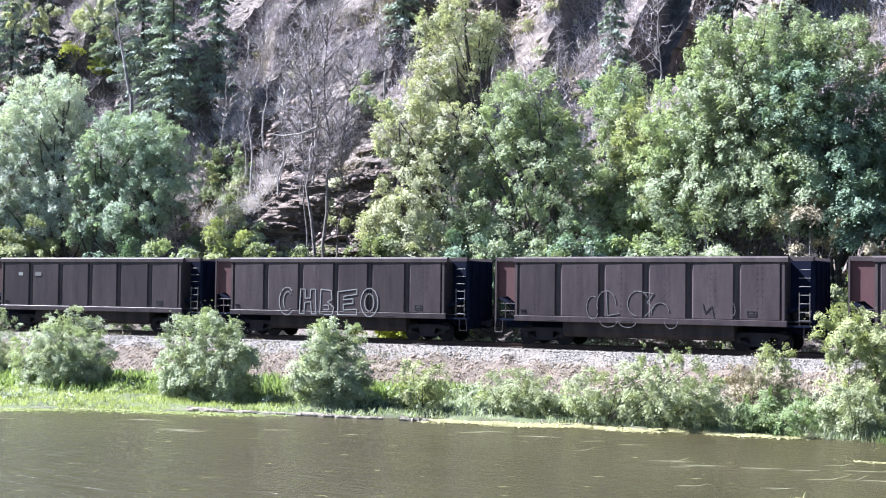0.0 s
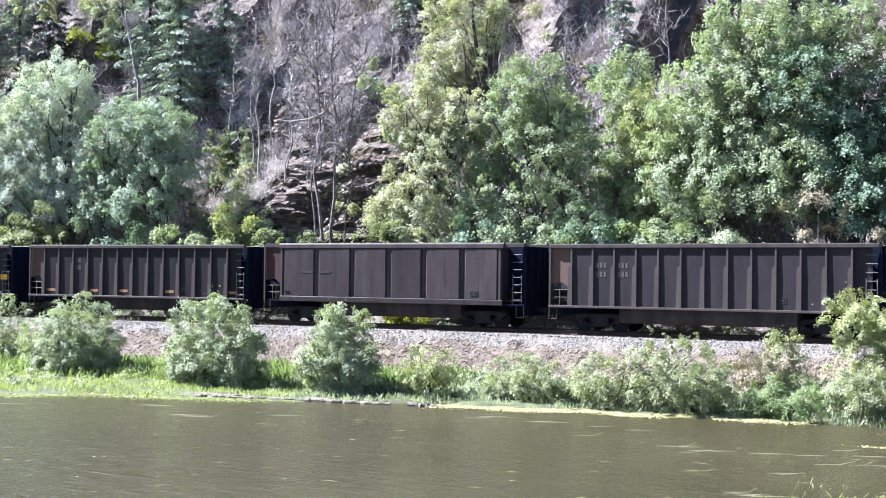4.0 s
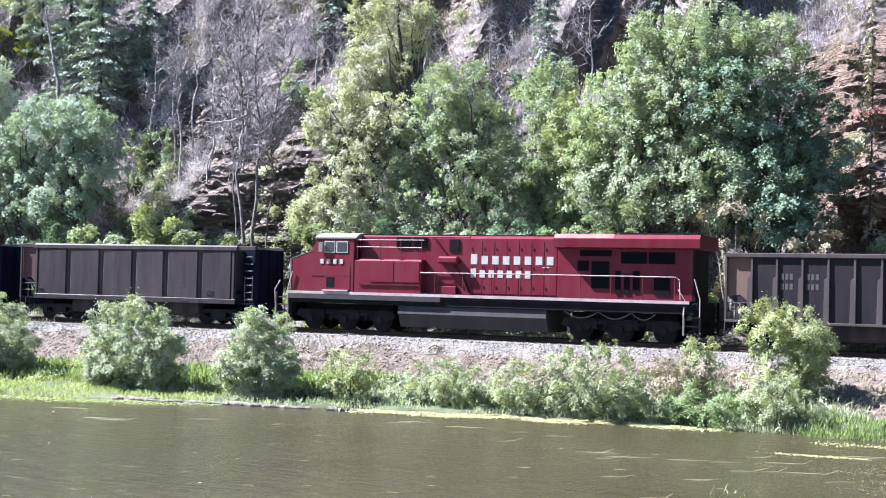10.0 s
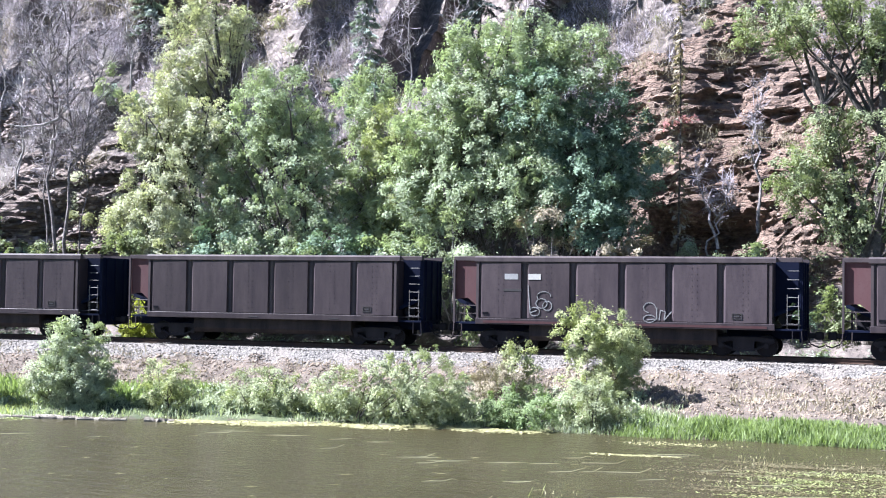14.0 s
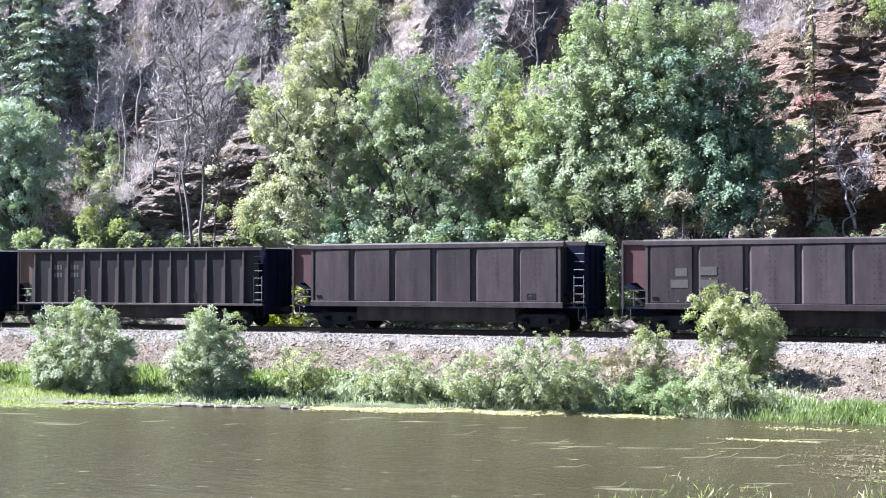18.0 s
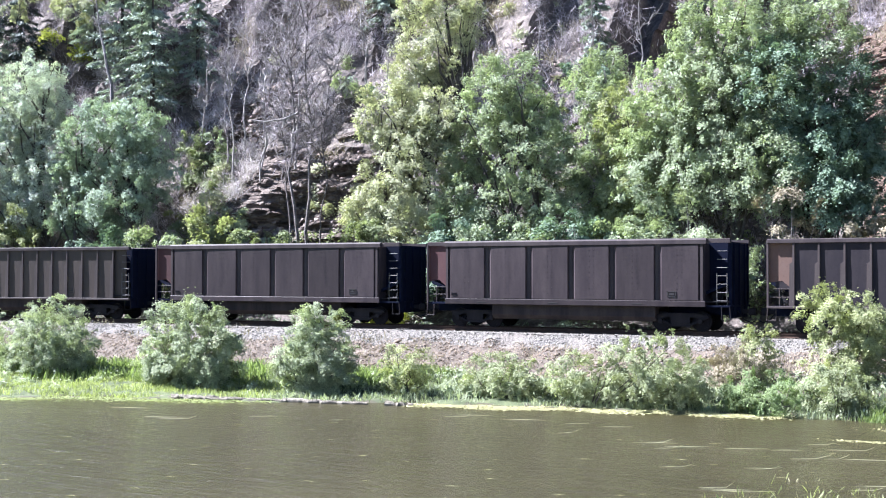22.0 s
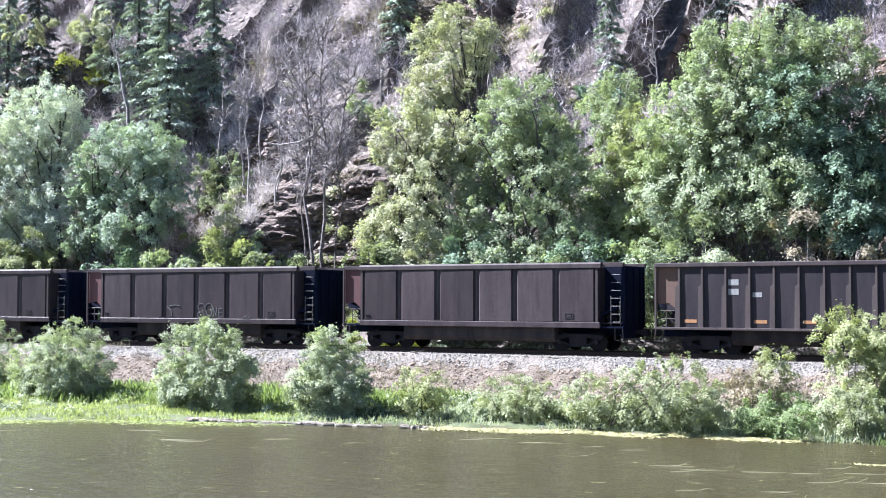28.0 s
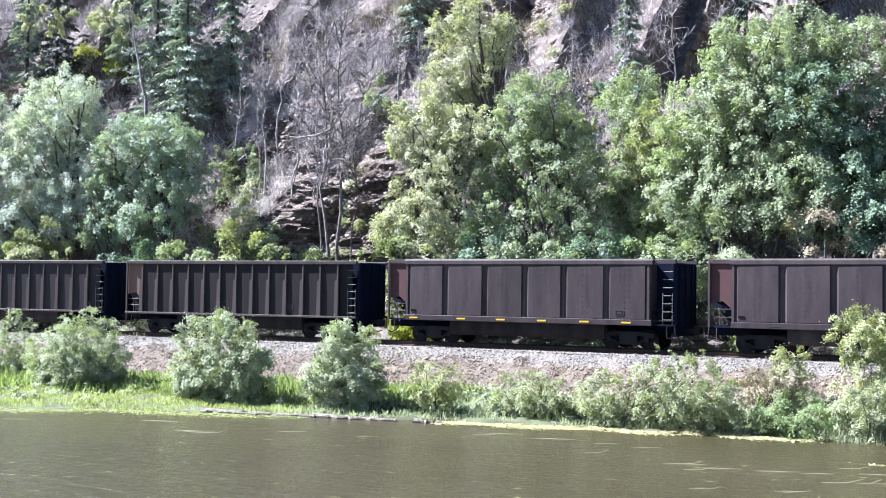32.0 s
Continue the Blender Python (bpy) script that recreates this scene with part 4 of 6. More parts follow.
    for cx in (3.97, 17.85):
        for dx in (-1.92, 0, 1.92):
            for side in (-1, 1):
                def wheel(bm):
                    disc(bm, cx + dx, 0.53, side * 0.72, side * 0.84, 0.53, 26)
                    disc(bm, cx + dx, 0.53, side * 0.84, side * 0.88, 0.42, 22)
                piece("wheel", wheel, M_WHEEL)
        for side in (-1, 1):
            def frame_side(bm):
                y0, y1 = side * 0.95, side * 1.12
                prism(bm, [(cx - 2.75, 0.70), (cx - 2.6, 0.98), (cx + 2.6, 0.98), (cx + 2.75, 0.70), (cx + 2.3, 0.50), (cx + 1.5, 0.50), (cx + 1.25, 0.72), (cx + 0.7, 0.72), (cx + 0.4, 0.5), (cx - 0.4, 0.5), (cx - 0.7, 0.72), (cx - 1.25, 0.72), (cx - 1.5, 0.50), (cx - 2.3, 0.50)], "y", y0, y1)
                for dx in (-1.92, 0, 1.92):
                    disc(bm, cx + dx, 0.55, side * 1.10, side * 1.24, 0.17, 12)
                for dx in (-0.96, 0.96):
                    tube(bm, [(cx + dx - 0.2, side * 1.2, 0.55), (cx + dx - 0.2, side * 1.2, 0.95)], 0.11, 8)
                    tube(bm, [(cx + dx + 0.2, side * 1.2, 0.5), (cx + dx + 0.35, side * 1.2, 0.85)], 0.05, 8)
                tube(bm, [(cx - 1.9, side * 1.28, 0.95), (cx - 1.0, side * 1.28, 0.80), (cx, side * 1.28, 0.93), (cx + 1.0, side * 1.28, 0.80), (cx + 1.9, side * 1.28, 0.95)], 0.03, 6)
            piece("truck_frame", frame_side, M_TRUCKGREY)
        piece("bolster", B(cx - 2.4, cx + 2.4, -0.7, 0.7, 0.5, 1.25), M_LOCOBLACK)
    piece("pilot", lambda bm: (box(bm, 0.9, 1.1, -1.4, 1.4, 0.35, 1.8), box(bm, 0.2, 1.0, -0.16, 0.16, 0.75, 1.0, 0.03)), M_LOCOBLACK)
    piece("rear_pilot", lambda bm: (box(bm, 21.1, 21.3, -1.4, 1.4, 0.35, 1.8), box(bm, 21.3, 22.1, -0.16, 0.16, 0.75, 1.0, 0.03)), M_LOCOBLACK)
    piece("exhaust_stack", B(11.4, 12.6, -0.3, 0.3, 4.56, 4.68, 0.03), M_LOCOBLACK)
    piece("horn", lambda bm: tube(bm, [(8.8, -0.4, 4.66), (9.4, -0.4, 4.70)], [0.03, 0.07], 8), M_LOCOROOF)
    tagged(loco, "red diesel locomotive with grey cab roof, coupled between coal cars", "locomotive")
    return loco


M_GLASS = bpy.data.materials.new("cab_glass")
M_GLASS.use_nodes = True
_b = M_GLASS.node_tree.nodes["Principled BSDF"]
_b.inputs["Base Color"].default_value = (0.03, 0.035, 0.04, 1)
_b.inputs["Roughness"].default_value = 0.06
# dark copy of the locomotive red for fittings; shadow is in the colour
M_DARKRED = painted("shadowed_red", (0.08, 0.008, 0.012), (0.13, 0.05, 0.045), 0.3, 0.5)
# paler copy of the locomotive red that paints the roof highlight
M_PALERED = painted("highlight_red", (0.26, 0.06, 0.065), (0.32, 0.16, 0.15), 0.6, 0.5)
M_TRUCKGREY = painted("locomotive_truck", (0.009, 0.009, 0.012), (0.035, 0.031, 0.031), 0.6, 0.7)

# Each car: kind, place of its left corner on the line at the start, label.
PANEL, RIB = "panel", "rib"
SPEED = 12.63
P_LABEL = "dark brown-grey panel-sided coal hopper car, dusty"
R_LABEL = "black rib-sided coal gondola car with worn ribs in a paler, sunlit tone"
CONSIST = [
    (PANEL, 22.1, P_LABEL), (PANEL, 5.87, P_LABEL), (PANEL, -10.25, "dark panel-sided coal hopper car with faint looping white graffiti"),
    (PANEL, -26.47, "dark panel-sided coal hopper car with large white outline graffiti"), (PANEL, -42.2, "dark panel-sided coal hopper car with a white lettering patch"),
    (RIB, -58.4, R_LABEL), (PANEL, -74.4, "dark panel-sided coal hopper car with pink graffiti on its end plate"), (RIB, -90.3, "black rib-sided coal gondola car with worn orange stripes"),
    (RIB, -106.45, "black rib-sided coal gondola car with yellow reflector plates"), (RIB, -122.4, R_LABEL),
    (PANEL, -160.68, P_LABEL), (PANEL, -176.9, "dark panel-sided coal hopper car with small white graffiti and rusty sill"), (PANEL, -193.1, P_LABEL),
    (PANEL, -209.4, P_LABEL), (PANEL, -225.7, P_LABEL), (PANEL, -242.0, P_LABEL), (RIB, -258.3, R_LABEL), (RIB, -274.6, R_LABEL),
    (PANEL, -290.87, P_LABEL), (PANEL, -307.1, P_LABEL), (RIB, -323.5, "black rib-sided coal gondola car with weathered ribs in a sunlit grey"), (RIB, -339.9, R_LABEL), (RIB, -356.0, "black rib-sided coal gondola car with worn orange stripes"),
    (PANEL, -372.2, P_LABEL), (PANEL, -388.6, P_LABEL), (PANEL, -404.8, P_LABEL), (PANEL, -421.0, "dark panel-sided coal hopper car with yellow reflectors and a tan belly"), (RIB, -437.5, R_LABEL), (RIB, -453.8, R_LABEL),
]
TRAIN = []
_kinds = {PANEL: make_panel_car(), RIB: make_rib_car()}
_first = {PANEL: True, RIB: True}
for kind, s0, label in CONSIST:
    if _first[kind]:
        thing, _first[kind] = _kinds[kind], False
    else:
        thing = copy_thing(_kinds[kind], Matrix.Identity(4))
    tagged(thing, label, "hopper car" if kind == PANEL else "gondola car", "coal cars of the train")
    TRAIN.append((thing, s0 + 7.32))
LOCO = make_locomotive()
TRAIN.append((LOCO, -145.0 + 10.95))


# ---- plants ----
def leaf_cloud(name, clumps, count, size, material, seed, droop=0.3, aspect=0.55, loose=0.36, lift=0.3, astray=0.14):
    """Leaves as small separate blades on many bent sprays: rows of (x, y, z, r) or, with the way a spray points, (x, y, z, r, ox, oy, oz)."""
    rng = np.random.default_rng(seed)
    C = np.array(clumps, float)
    if C.shape[1] < 7:
        C = np.column_stack([C[:, :4], np.tile([-0.1, -0.35, 0.6], (len(C), 1)) + rng.normal(size=(len(C), 3)) * 0.4])
    out = C[:, 4:7] / (np.linalg.norm(C[:, 4:7], axis=1, keepdims=True) + 1e-6)
    axis = out * 0.8 + np.array([0, 0, lift]) + rng.normal(size=out.shape) * 0.5
    axis /= np.linalg.norm(axis, axis=1, keepdims=True)
    face = out * 0.75 + np.array([0, 0, 0.75]) + rng.normal(size=out.shape) * 0.3
    face -= axis * (face * axis).sum(axis=1, keepdims=True) * 0.7
    face /= np.linalg.norm(face, axis=1, keepdims=True)
    side = np.cross(axis, face)
    w = C[:, 3] ** 2
    k = rng.choice(len(C), count, p=w / w.sum())
    r = C[k, 3]
    u = rng.uniform(-1.0, 1.15, count)
    v = rng.normal(size=count) * 0.50 * (1.0 - 0.35 * np.abs(u))
    h = rng.normal(size=count) * 0.20 - 0.22 * u * u - 0.2 * v * v
    P = C[k, :3] + (axis[k] * u[:, None] + side[k] * v[:, None] + face[k] * h[:, None]) * r[:, None]
    stray = rng.random(count) < astray
    P[stray] += rng.normal(size=(int(stray.sum()), 3)) * C[k[stray], 3:4] * 0.4
    P[:, 2] -= droop * np.maximum(u, 0) ** 2 * r
    nrm = face[k] + axis[k] * (0.4 * u)[:, None] + rng.normal(size=(count, 3)) * loose
    nrm /= np.linalg.norm(nrm, axis=1, keepdims=True)
    a = np.cross(nrm, rng.normal(size=(count, 3)))
    a /= np.linalg.norm(a, axis=1, keepdims=True) + 1e-9
    b = np.cross(nrm, a)
    L = size * (0.55 + 0.9 * rng.random(count))[:, None]
    V = np.empty((count, 3, 3))
    V[:, 0], V[:, 1], V[:, 2] = P - a * L * 0.7 - b * L * aspect, P - a * L * 0.6 + b * L * aspect, P + a * L * 1.1
    return mesh_np(name, V.reshape(-1, 3), np.arange(count * 3).reshape(-1, 3), material, 3)


def clump_fill(lobes, per, radius, seed, depth=0.8):
    """Sprays spread over ellipsoid lobes (x, y, z, half width, half height): most on the skin, some inside."""
    rng = np.random.default_rng(seed)
    out = []
    for x, y, z, rx, rz in lobes:
        n = max(6, int(per * rx * rz))
        for _ in range(n):
            d = rng.normal(size=3)
            d /= np.linalg.norm(d)
            q = rng.uniform(0.74, 1.04) if rng.random() < 0.74 else rng.uniform(0.2, 0.74)
            rr = radius * (rng.uniform(0.5, 0.8) if rng.random() < 0.55 else rng.uniform(0.8, 1.3))
            out.append((x + d[0] * rx * q, y + d[1] * rx * depth * q, z + d[2] * rz * q, rr, d[0], d[1], d[2] * 0.8 + 0.15))
    C = np.array(out)
    g = (C[:, :3] - C[:, :3].mean(axis=0)) / (np.abs(C[:, :3] - C[:, :3].mean(axis=0)).max(axis=0) + 0.3)
    C[:, 4:7] = C[:, 4:7] * 0.55 + g * 0.8
    return C


def wobble_path(p, q, n, amp, rng):
    p, q = np.array(p, float), np.array(q, float)
    out = []
    for k in range(n + 1):
        t = k / n
        out.append(tuple(p + (q - p) * t + rng.normal(size=3) * amp * math.sin(math.pi * t) * np.array([1, 1, 0.3])))
    return out


def make_tree(label, lobes, trunks, leaf, seed, leaves=3600, size=0.064, bark=None, girth=1.0, ground=3.0, per=26.0, radius=0.46):
    """A broadleaf tree: tapered stems that fork into limbs, and a crown of many clumps of leaves."""
    rng = np.random.default_rng(seed)
    base = trunks[0]
    tree = empty("tree", Matrix.Translation((base[0], base[1], ground)))
    off = Vector((-base[0], -base[1], -ground))
    clumps = clump_fill(lobes, per, radius, seed)
    area = sum(r[3] * r[4] for r in lobes)
    me = leaf_cloud("crown", clumps, int((leaves if leaves > 2500 else leaves * 1.75) * area), size, leaf, seed)
    crown = new("crown", me)
    crown.parent = tree
    crown.location = off
    for i, (x0, y0, z0, x1, y1, z1) in enumerate(trunks):
        bm = bmesh.new()
        pts = wobble_path((x0 + (x0 - x1) * 0.2, y0, ground - 0.3), (x1, y1, z1), 7, 0.18, rng)
        r0 = (0.10 + 0.012 * (z1 - ground)) * girth
        tube(bm, pts, [r0 * (1 - 0.75 * k / 7) for k in range(8)], 7)
        for c in rng.permutation(len(clumps))[:26]:
            cx, cy, cz, cr = clumps[c][:4]
            if cz < ground + 1.5:
                continue
            k = int(np.clip((cz - ground) / (z1 - ground) * 7 - 1.8, 1, 6))
            s = pts[k]
            if abs(cx - s[0]) > 4.5:
                continue
            tube(bm, wobble_path(s, (cx, cy, cz), 4, 0.15, rng), [0.10, 0.085, 0.066, 0.044, 0.018], 5)
        ob = part("trunk", bm, bark or M_BARK, tree)
        ob.location = off
    return tagged(tree, label, "tree", "trees along the foot of the hillside")


def make_shrub(label, lobes, leaf, seed, leaves=6600, size=0.039, ground=0.3, per=46.0, radius=0.27, name="bush", group="bushes on the river bank", stems=14, stem_mat=None, grow=1.0):
    rng = np.random.default_rng(seed)
    x0, y0 = lobes[0][0], lobes[0][1]
    bush = empty(name, Matrix.Translation((x0, y0, ground)))
    off = Vector((-x0, -y0, -ground))
    lobes = [(x, y, z, rx * grow, rz * grow) for x, y, z, rx, rz in lobes]
    lobes = [*lobes, *((x, y, ground + (z - ground) * 0.45, rx * 0.95, max(0.2, (z - ground) * 0.4)) for x, y, z, rx, rz in lobes)]
    clumps = clump_fill(lobes, per, radius, seed, 0.85)
    area = sum(r[3] * r[4] for r in lobes)
    ob = new("foliage", leaf_cloud("foliage", clumps, int(leaves * area), size, leaf, seed, lift=0.05, astray=0.07))
    ob.parent, ob.location = bush, off
    for c in rng.permutation(len(clumps))[:max(6, stems * 2 // 3)]:
        cx, cy, cz, cr = clumps[c][:4]
        bm = bmesh.new()
        tube(bm, wobble_path((x0 + (cx - x0) * 0.25, y0 + (cy - y0) * 0.25, ground - 0.15), (cx, cy, cz + cr * 0.8), 4, 0.08, rng), [0.025, 0.02, 0.016, 0.012, 0.006], 4)
        part("stem", bm, stem_mat or M_BARK, bush).location = off
    return tagged(bush, label, "bush", group)


def twig_mesh(name, bases, count, length, width, material, seed, up=0.6, spread=1.0):
    """Bare twigs: long thin blades springing from base points (x, y, z, r)."""
    rng = np.random.default_rng(seed)
    Bs = np.array(bases, float)
    k = rng.integers(0, len(Bs), count)
    P = Bs[k, :3] + rng.normal(size=(count, 3)) * Bs[k, 3:4] * 0.5
    d = rng.normal(size=(count, 3)) * spread + np.array([0, -0.2, up])
    d /= np.linalg.norm(d, axis=1, keepdims=True)
    L = length * (0.4 + 0.9 * rng.random(count))[:, None]
    s = np.cross(d, rng.normal(size=(count, 3)))
    s /= np.linalg.norm(s, axis=1, keepdims=True)
    V = np.empty((count, 3, 3))
    V[:, 0], V[:, 1], V[:, 2] = P - s * width, P + s * width, P + d * L
    return mesh_np(name, V.reshape(-1, 3), np.arange(count * 3).reshape(-1, 3), material, 3)


def make_dead_tree(label, stems, seed, branches=26, spread=2.6, mat=None, ground=4.0, name="dead_tree", twigs=900):
    rng = np.random.default_rng(seed)
    x0, y0 = stems[0][0], stems[0][1]
    tree = empty(name, Matrix.Translation((x0, y0, ground)))
    off = Vector((-x0, -y0, -ground))
    bases = []
    for sx, sy, sz, ex, ey, ez, r in stems:
        bm = bmesh.new()
        pts = wobble_path((sx, sy, ground - 0.4), (ex, ey, ez), 9, 0.16, rng)
        tube(bm, pts, [r * (1 - 0.85 * k / 9) for k in range(10)], 6)
        for b in range(branches):
            k = int(rng.integers(4, 9))
            s = np.array(pts[k]) + (np.array(pts[k + 1]) - np.array(pts[k])) * rng.random()
            a = rng.uniform(0, math.tau)
            ln = spread * (0.35 + 0.75 * rng.random()) * (1.1 - k / 12)
            e = s + np.array([math.cos(a) * ln, math.sin(a) * ln * 0.8, ln * rng.uniform(0.5, 1.6)])
            bp = wobble_path(s, e, 4, 0.12, rng)
            tube(bm, bp, [0.04, 0.034, 0.028, 0.02, 0.01], 4)
            for q in bp[1:]:
                bases.append((*q, 0.2))
                q = np.array(q)
                f = q + (e - s) * rng.uniform(0.15, 0.4) + rng.normal(size=3) * ln * 0.22
                tube(bm, wobble_path(q, f, 3, 0.06, rng), [0.022, 0.018, 0.014, 0.006], 3)
        ob = part("trunk", bm, mat or M_SNAG, tree)
        ob.location = off
    ob = new("twig_tangle", twig_mesh("twig_tangle", bases, twigs, 0.8, 0.012, M_TWIGDARK, seed, 0.6))
    ob.parent, ob.location = tree, off
    tagged(ob, kind="stuff")
    return tagged(tree, label, "dead tree")


def make_conifer(label, x, y, z0, z1, r, seed, count=6500, needles=None):
    rng = np.random.default_rng(seed)
    tree = empty("conifer", Matrix.Translation((x, y, z0)))
    bm = bmesh.new()
    H = z1 - z0
    tube(bm, [(0, 0, -0.5), (0.1, 0, H * 0.5), (0, 0, H)], [0.02 + 0.06 * r, 0.01 + 0.04 * r, 0.02], 7)
    part("trunk", bm, M_BARK, tree)
    P, D, N = [], [], []
    n = int(H * 9)
    for k in range(n):
        t = 0.06 + 0.94 * k / n
        a = rng.uniform(0, math.tau)
        ln = r * (1.06 - t) ** 0.85 * rng.uniform(0.55, 1.2) + 0.15
        m = max(8, int(count / n))
        q = rng.random(m) ** 0.6
        v = rng.normal(size=m) * 0.22 * ln * (1.05 - 0.7 * q)
        px = math.cos(a) * ln * q - math.sin(a) * v
        py = math.sin(a) * ln * q + math.cos(a) * v
        pz = t * H - ln * 0.42 * q ** 1.4 + ln * 0.10 * q ** 4 - np.abs(v) * 0.3 + rng.normal(size=m) * 0.05
        P.append(np.column_stack([px, py, pz]))
        D.append(np.tile([math.cos(a), math.sin(a), -0.5], (m, 1)))
        N.append(np.tile([math.cos(a) * 0.5, math.sin(a) * 0.5, 1.0], (m, 1)))
    P, D, N = np.concatenate(P), np.concatenate(D), np.concatenate(N)
    D = D + rng.normal(size=D.shape) * 0.4
    D /= np.linalg.norm(D, axis=1, keepdims=True)
    s = np.cross(D, N + rng.normal(size=D.shape) * 0.35)
    s /= np.linalg.norm(s, axis=1, keepdims=True)
    L = (0.10 + 0.13 * rng.random(len(P)))[:, None]
    V = np.empty((len(P), 4, 3))
    V[:, 0], V[:, 2], V[:, 1], V[:, 3] = P - D * L, P + D * L, P + s * L * 0.3, P - s * L * 0.3
    ob = new("needles", mesh_np("needles", V.reshape(-1, 3), np.arange(len(P) * 4).reshape(-1, 4), needles or M_NEEDLE))
    ob.parent = tree
    return tagged(tree, label, "conifer")


# trees behind the track, from up-river to down-river
make_tree("tall leafy grey-green tree behind the railway", [(-65.2, 59.5, 16.1, 3.1, 2.9), (-67.2, 59.3, 12.8, 3.3, 3.3), (-63.5, 59.8, 10.9, 2.9, 2.9), (-67.5, 59.2, 8.8, 3.3, 2.2)],
          [(-64.0, 59.7, 6.4, -64.1, 59.7, 16.4)], M_LEAFBLUE, 101)
make_tree("broad leafy grey-green tree behind the railway", [(-71.9, 58.6, 13.7, 3.0, 4.1), (-72.2, 58.6, 9.2, 3.0, 2.6), (-75.5, 58.3, 11.5, 2.8, 3.6)], [(-71.5, 59.0, 6.4, -71.0, 58.9, 15.2)], M_LEAFBLUE, 102, 1600)
make_tree("dark leafy tree with two stems behind the railway", [(-56.8, 59.5, 13.3, 2.6, 2.1), (-59.1, 59.3, 12.9, 2.5, 2.6), (-55.2, 59.7, 11.0, 2.1, 2.4), (-57.7, 59.4, 9.3, 2.8, 2.1), (-60.8, 59.1, 9.7, 1.8, 2.8)],
          [(-60.5, 59.1, 6.4, -60.4, 59.1, 13.3), (-56.3, 59.6, 6.4, -56.8, 59.5, 14.2)], M_LEAFTEAL, 103)
make_tree("yellowish-green leafy tree behind the railway", [(-37.2, 61.0, 10.2, 3.1, 3.4), (-38.5, 61.0, 13.4, 2.3, 2.2), (-39.3, 60.9, 8.3, 2.2, 1.6), (-35.8, 61.1, 12.7, 1.8, 2.1), (-37.5, 60.8, 6.5, 3.0, 1.5)],
          [(-35.9, 61.1, 6.4, -36.9, 61.1, 15.2), (-38.5, 61.0, 6.4, -39.0, 60.9, 12.5)], M_LEAFYEL, 104)
make_tree("slender pale green tree on the hillside", [(-39.9, 67.9, 19.4, 2.6, 3.1), (-41.0, 67.8, 16.7, 2.1, 2.1), (-37.6, 68.0, 19.9, 1.0, 1.7)], [(-37.9, 68.0, 15.2, -39.1, 67.9, 22.0)], M_LEAFYEL, 105, 1500, ground=9.5)
make_tree("bright green leafy tree behind the railway", [(-31.8, 61.3, 14.1, 2.4, 2.4), (-30.5, 61.3, 11.2, 2.7, 2.7), (-33.1, 61.2, 8.6, 2.7, 1.8), (-28.8, 61.4, 8.4, 2.0, 1.6), (-34.1, 61.2, 11.1, 1.5, 1.8), (-31.0, 61.0, 6.5, 3.4, 1.4)],
          [(-30.4, 61.3, 6.4, -32.5, 61.2, 14.0), (-29.1, 61.4, 6.4, -30.5, 61.3, 12.4)], M_LEAF, 106)
make_tree("small green tree with a pale stem", [(-27.7, 64.4, 15.0, 1.7, 2.0), (-26.9, 64.4, 12.0, 1.8, 2.1), (-28.0, 64.4, 10.2, 1.5, 1.5)], [(-26.0, 64.4, 8.1, -27.4, 64.4, 15.6)], M_LEAF, 107, ground=6.0, bark=M_BIRCH)
make_tree("leafy green tree filling the gap beside the large tree", [(-25.7, 62.8, 12.2, 1.5, 2.3), (-24.9, 62.6, 9.0, 1.9, 2.2), (-26.6, 62.8, 7.6, 1.6, 1.8)], [(-25.2, 62.8, 7.0, -25.6, 62.8, 13.0)], M_BUSHYEL, 111, ground=5.0)
make_tree("very large rounded leafy tree behind the railway", [(-20.5, 61.5, 16.0, 2.3, 2.3), (-18.0, 61.5, 16.3, 2.4, 2.3), (-15.6, 61.5, 15.6, 2.1, 2.5), (-22.2, 61.5, 13.4, 2.5, 2.5), (-18.8, 61.5, 12.7, 3.0, 2.4), (-23.4, 61.5, 9.9, 2.7, 2.4), (-19.9, 61.5, 9.5, 3.0, 2.0), (-20.5, 60.8, 12.0, 2.4, 2.4), (-17.5, 60.6, 9.8, 2.4, 2.2)],
          [(-19.1, 61.5, 6.4, -19.4, 61.5, 15.5), (-21.6, 61.5, 6.4, -21.9, 61.5, 13.4)], M_LEAF, 108)
# down-river side of the large crown, shaded by its leaf colour
make_tree("dark teal-green leafy tree, the large one's shade put into its leaf colour", [(-15.9, 61.5, 11.5, 2.4, 2.5), (-15.4, 61.5, 8.6, 1.8, 1.8), (-13.6, 61.4, 12.6, 1.6, 2.2), (-13.4, 61.4, 9.4, 1.7, 1.9), (-17.0, 60.6, 13.6, 2.2, 2.4), (-15.0, 60.3, 10.6, 1.9, 2.1), (-13.9, 60.2, 8.3, 1.6, 1.7), (-12.6, 61.6, 11.0, 1.2, 1.8)],
          [(-15.2, 61.2, 6.3, -15.0, 61.3, 13.4), (-15.9, 61.3, 6.3, -16.6, 61.4, 14.6)], M_LEAFSHADE, 112)
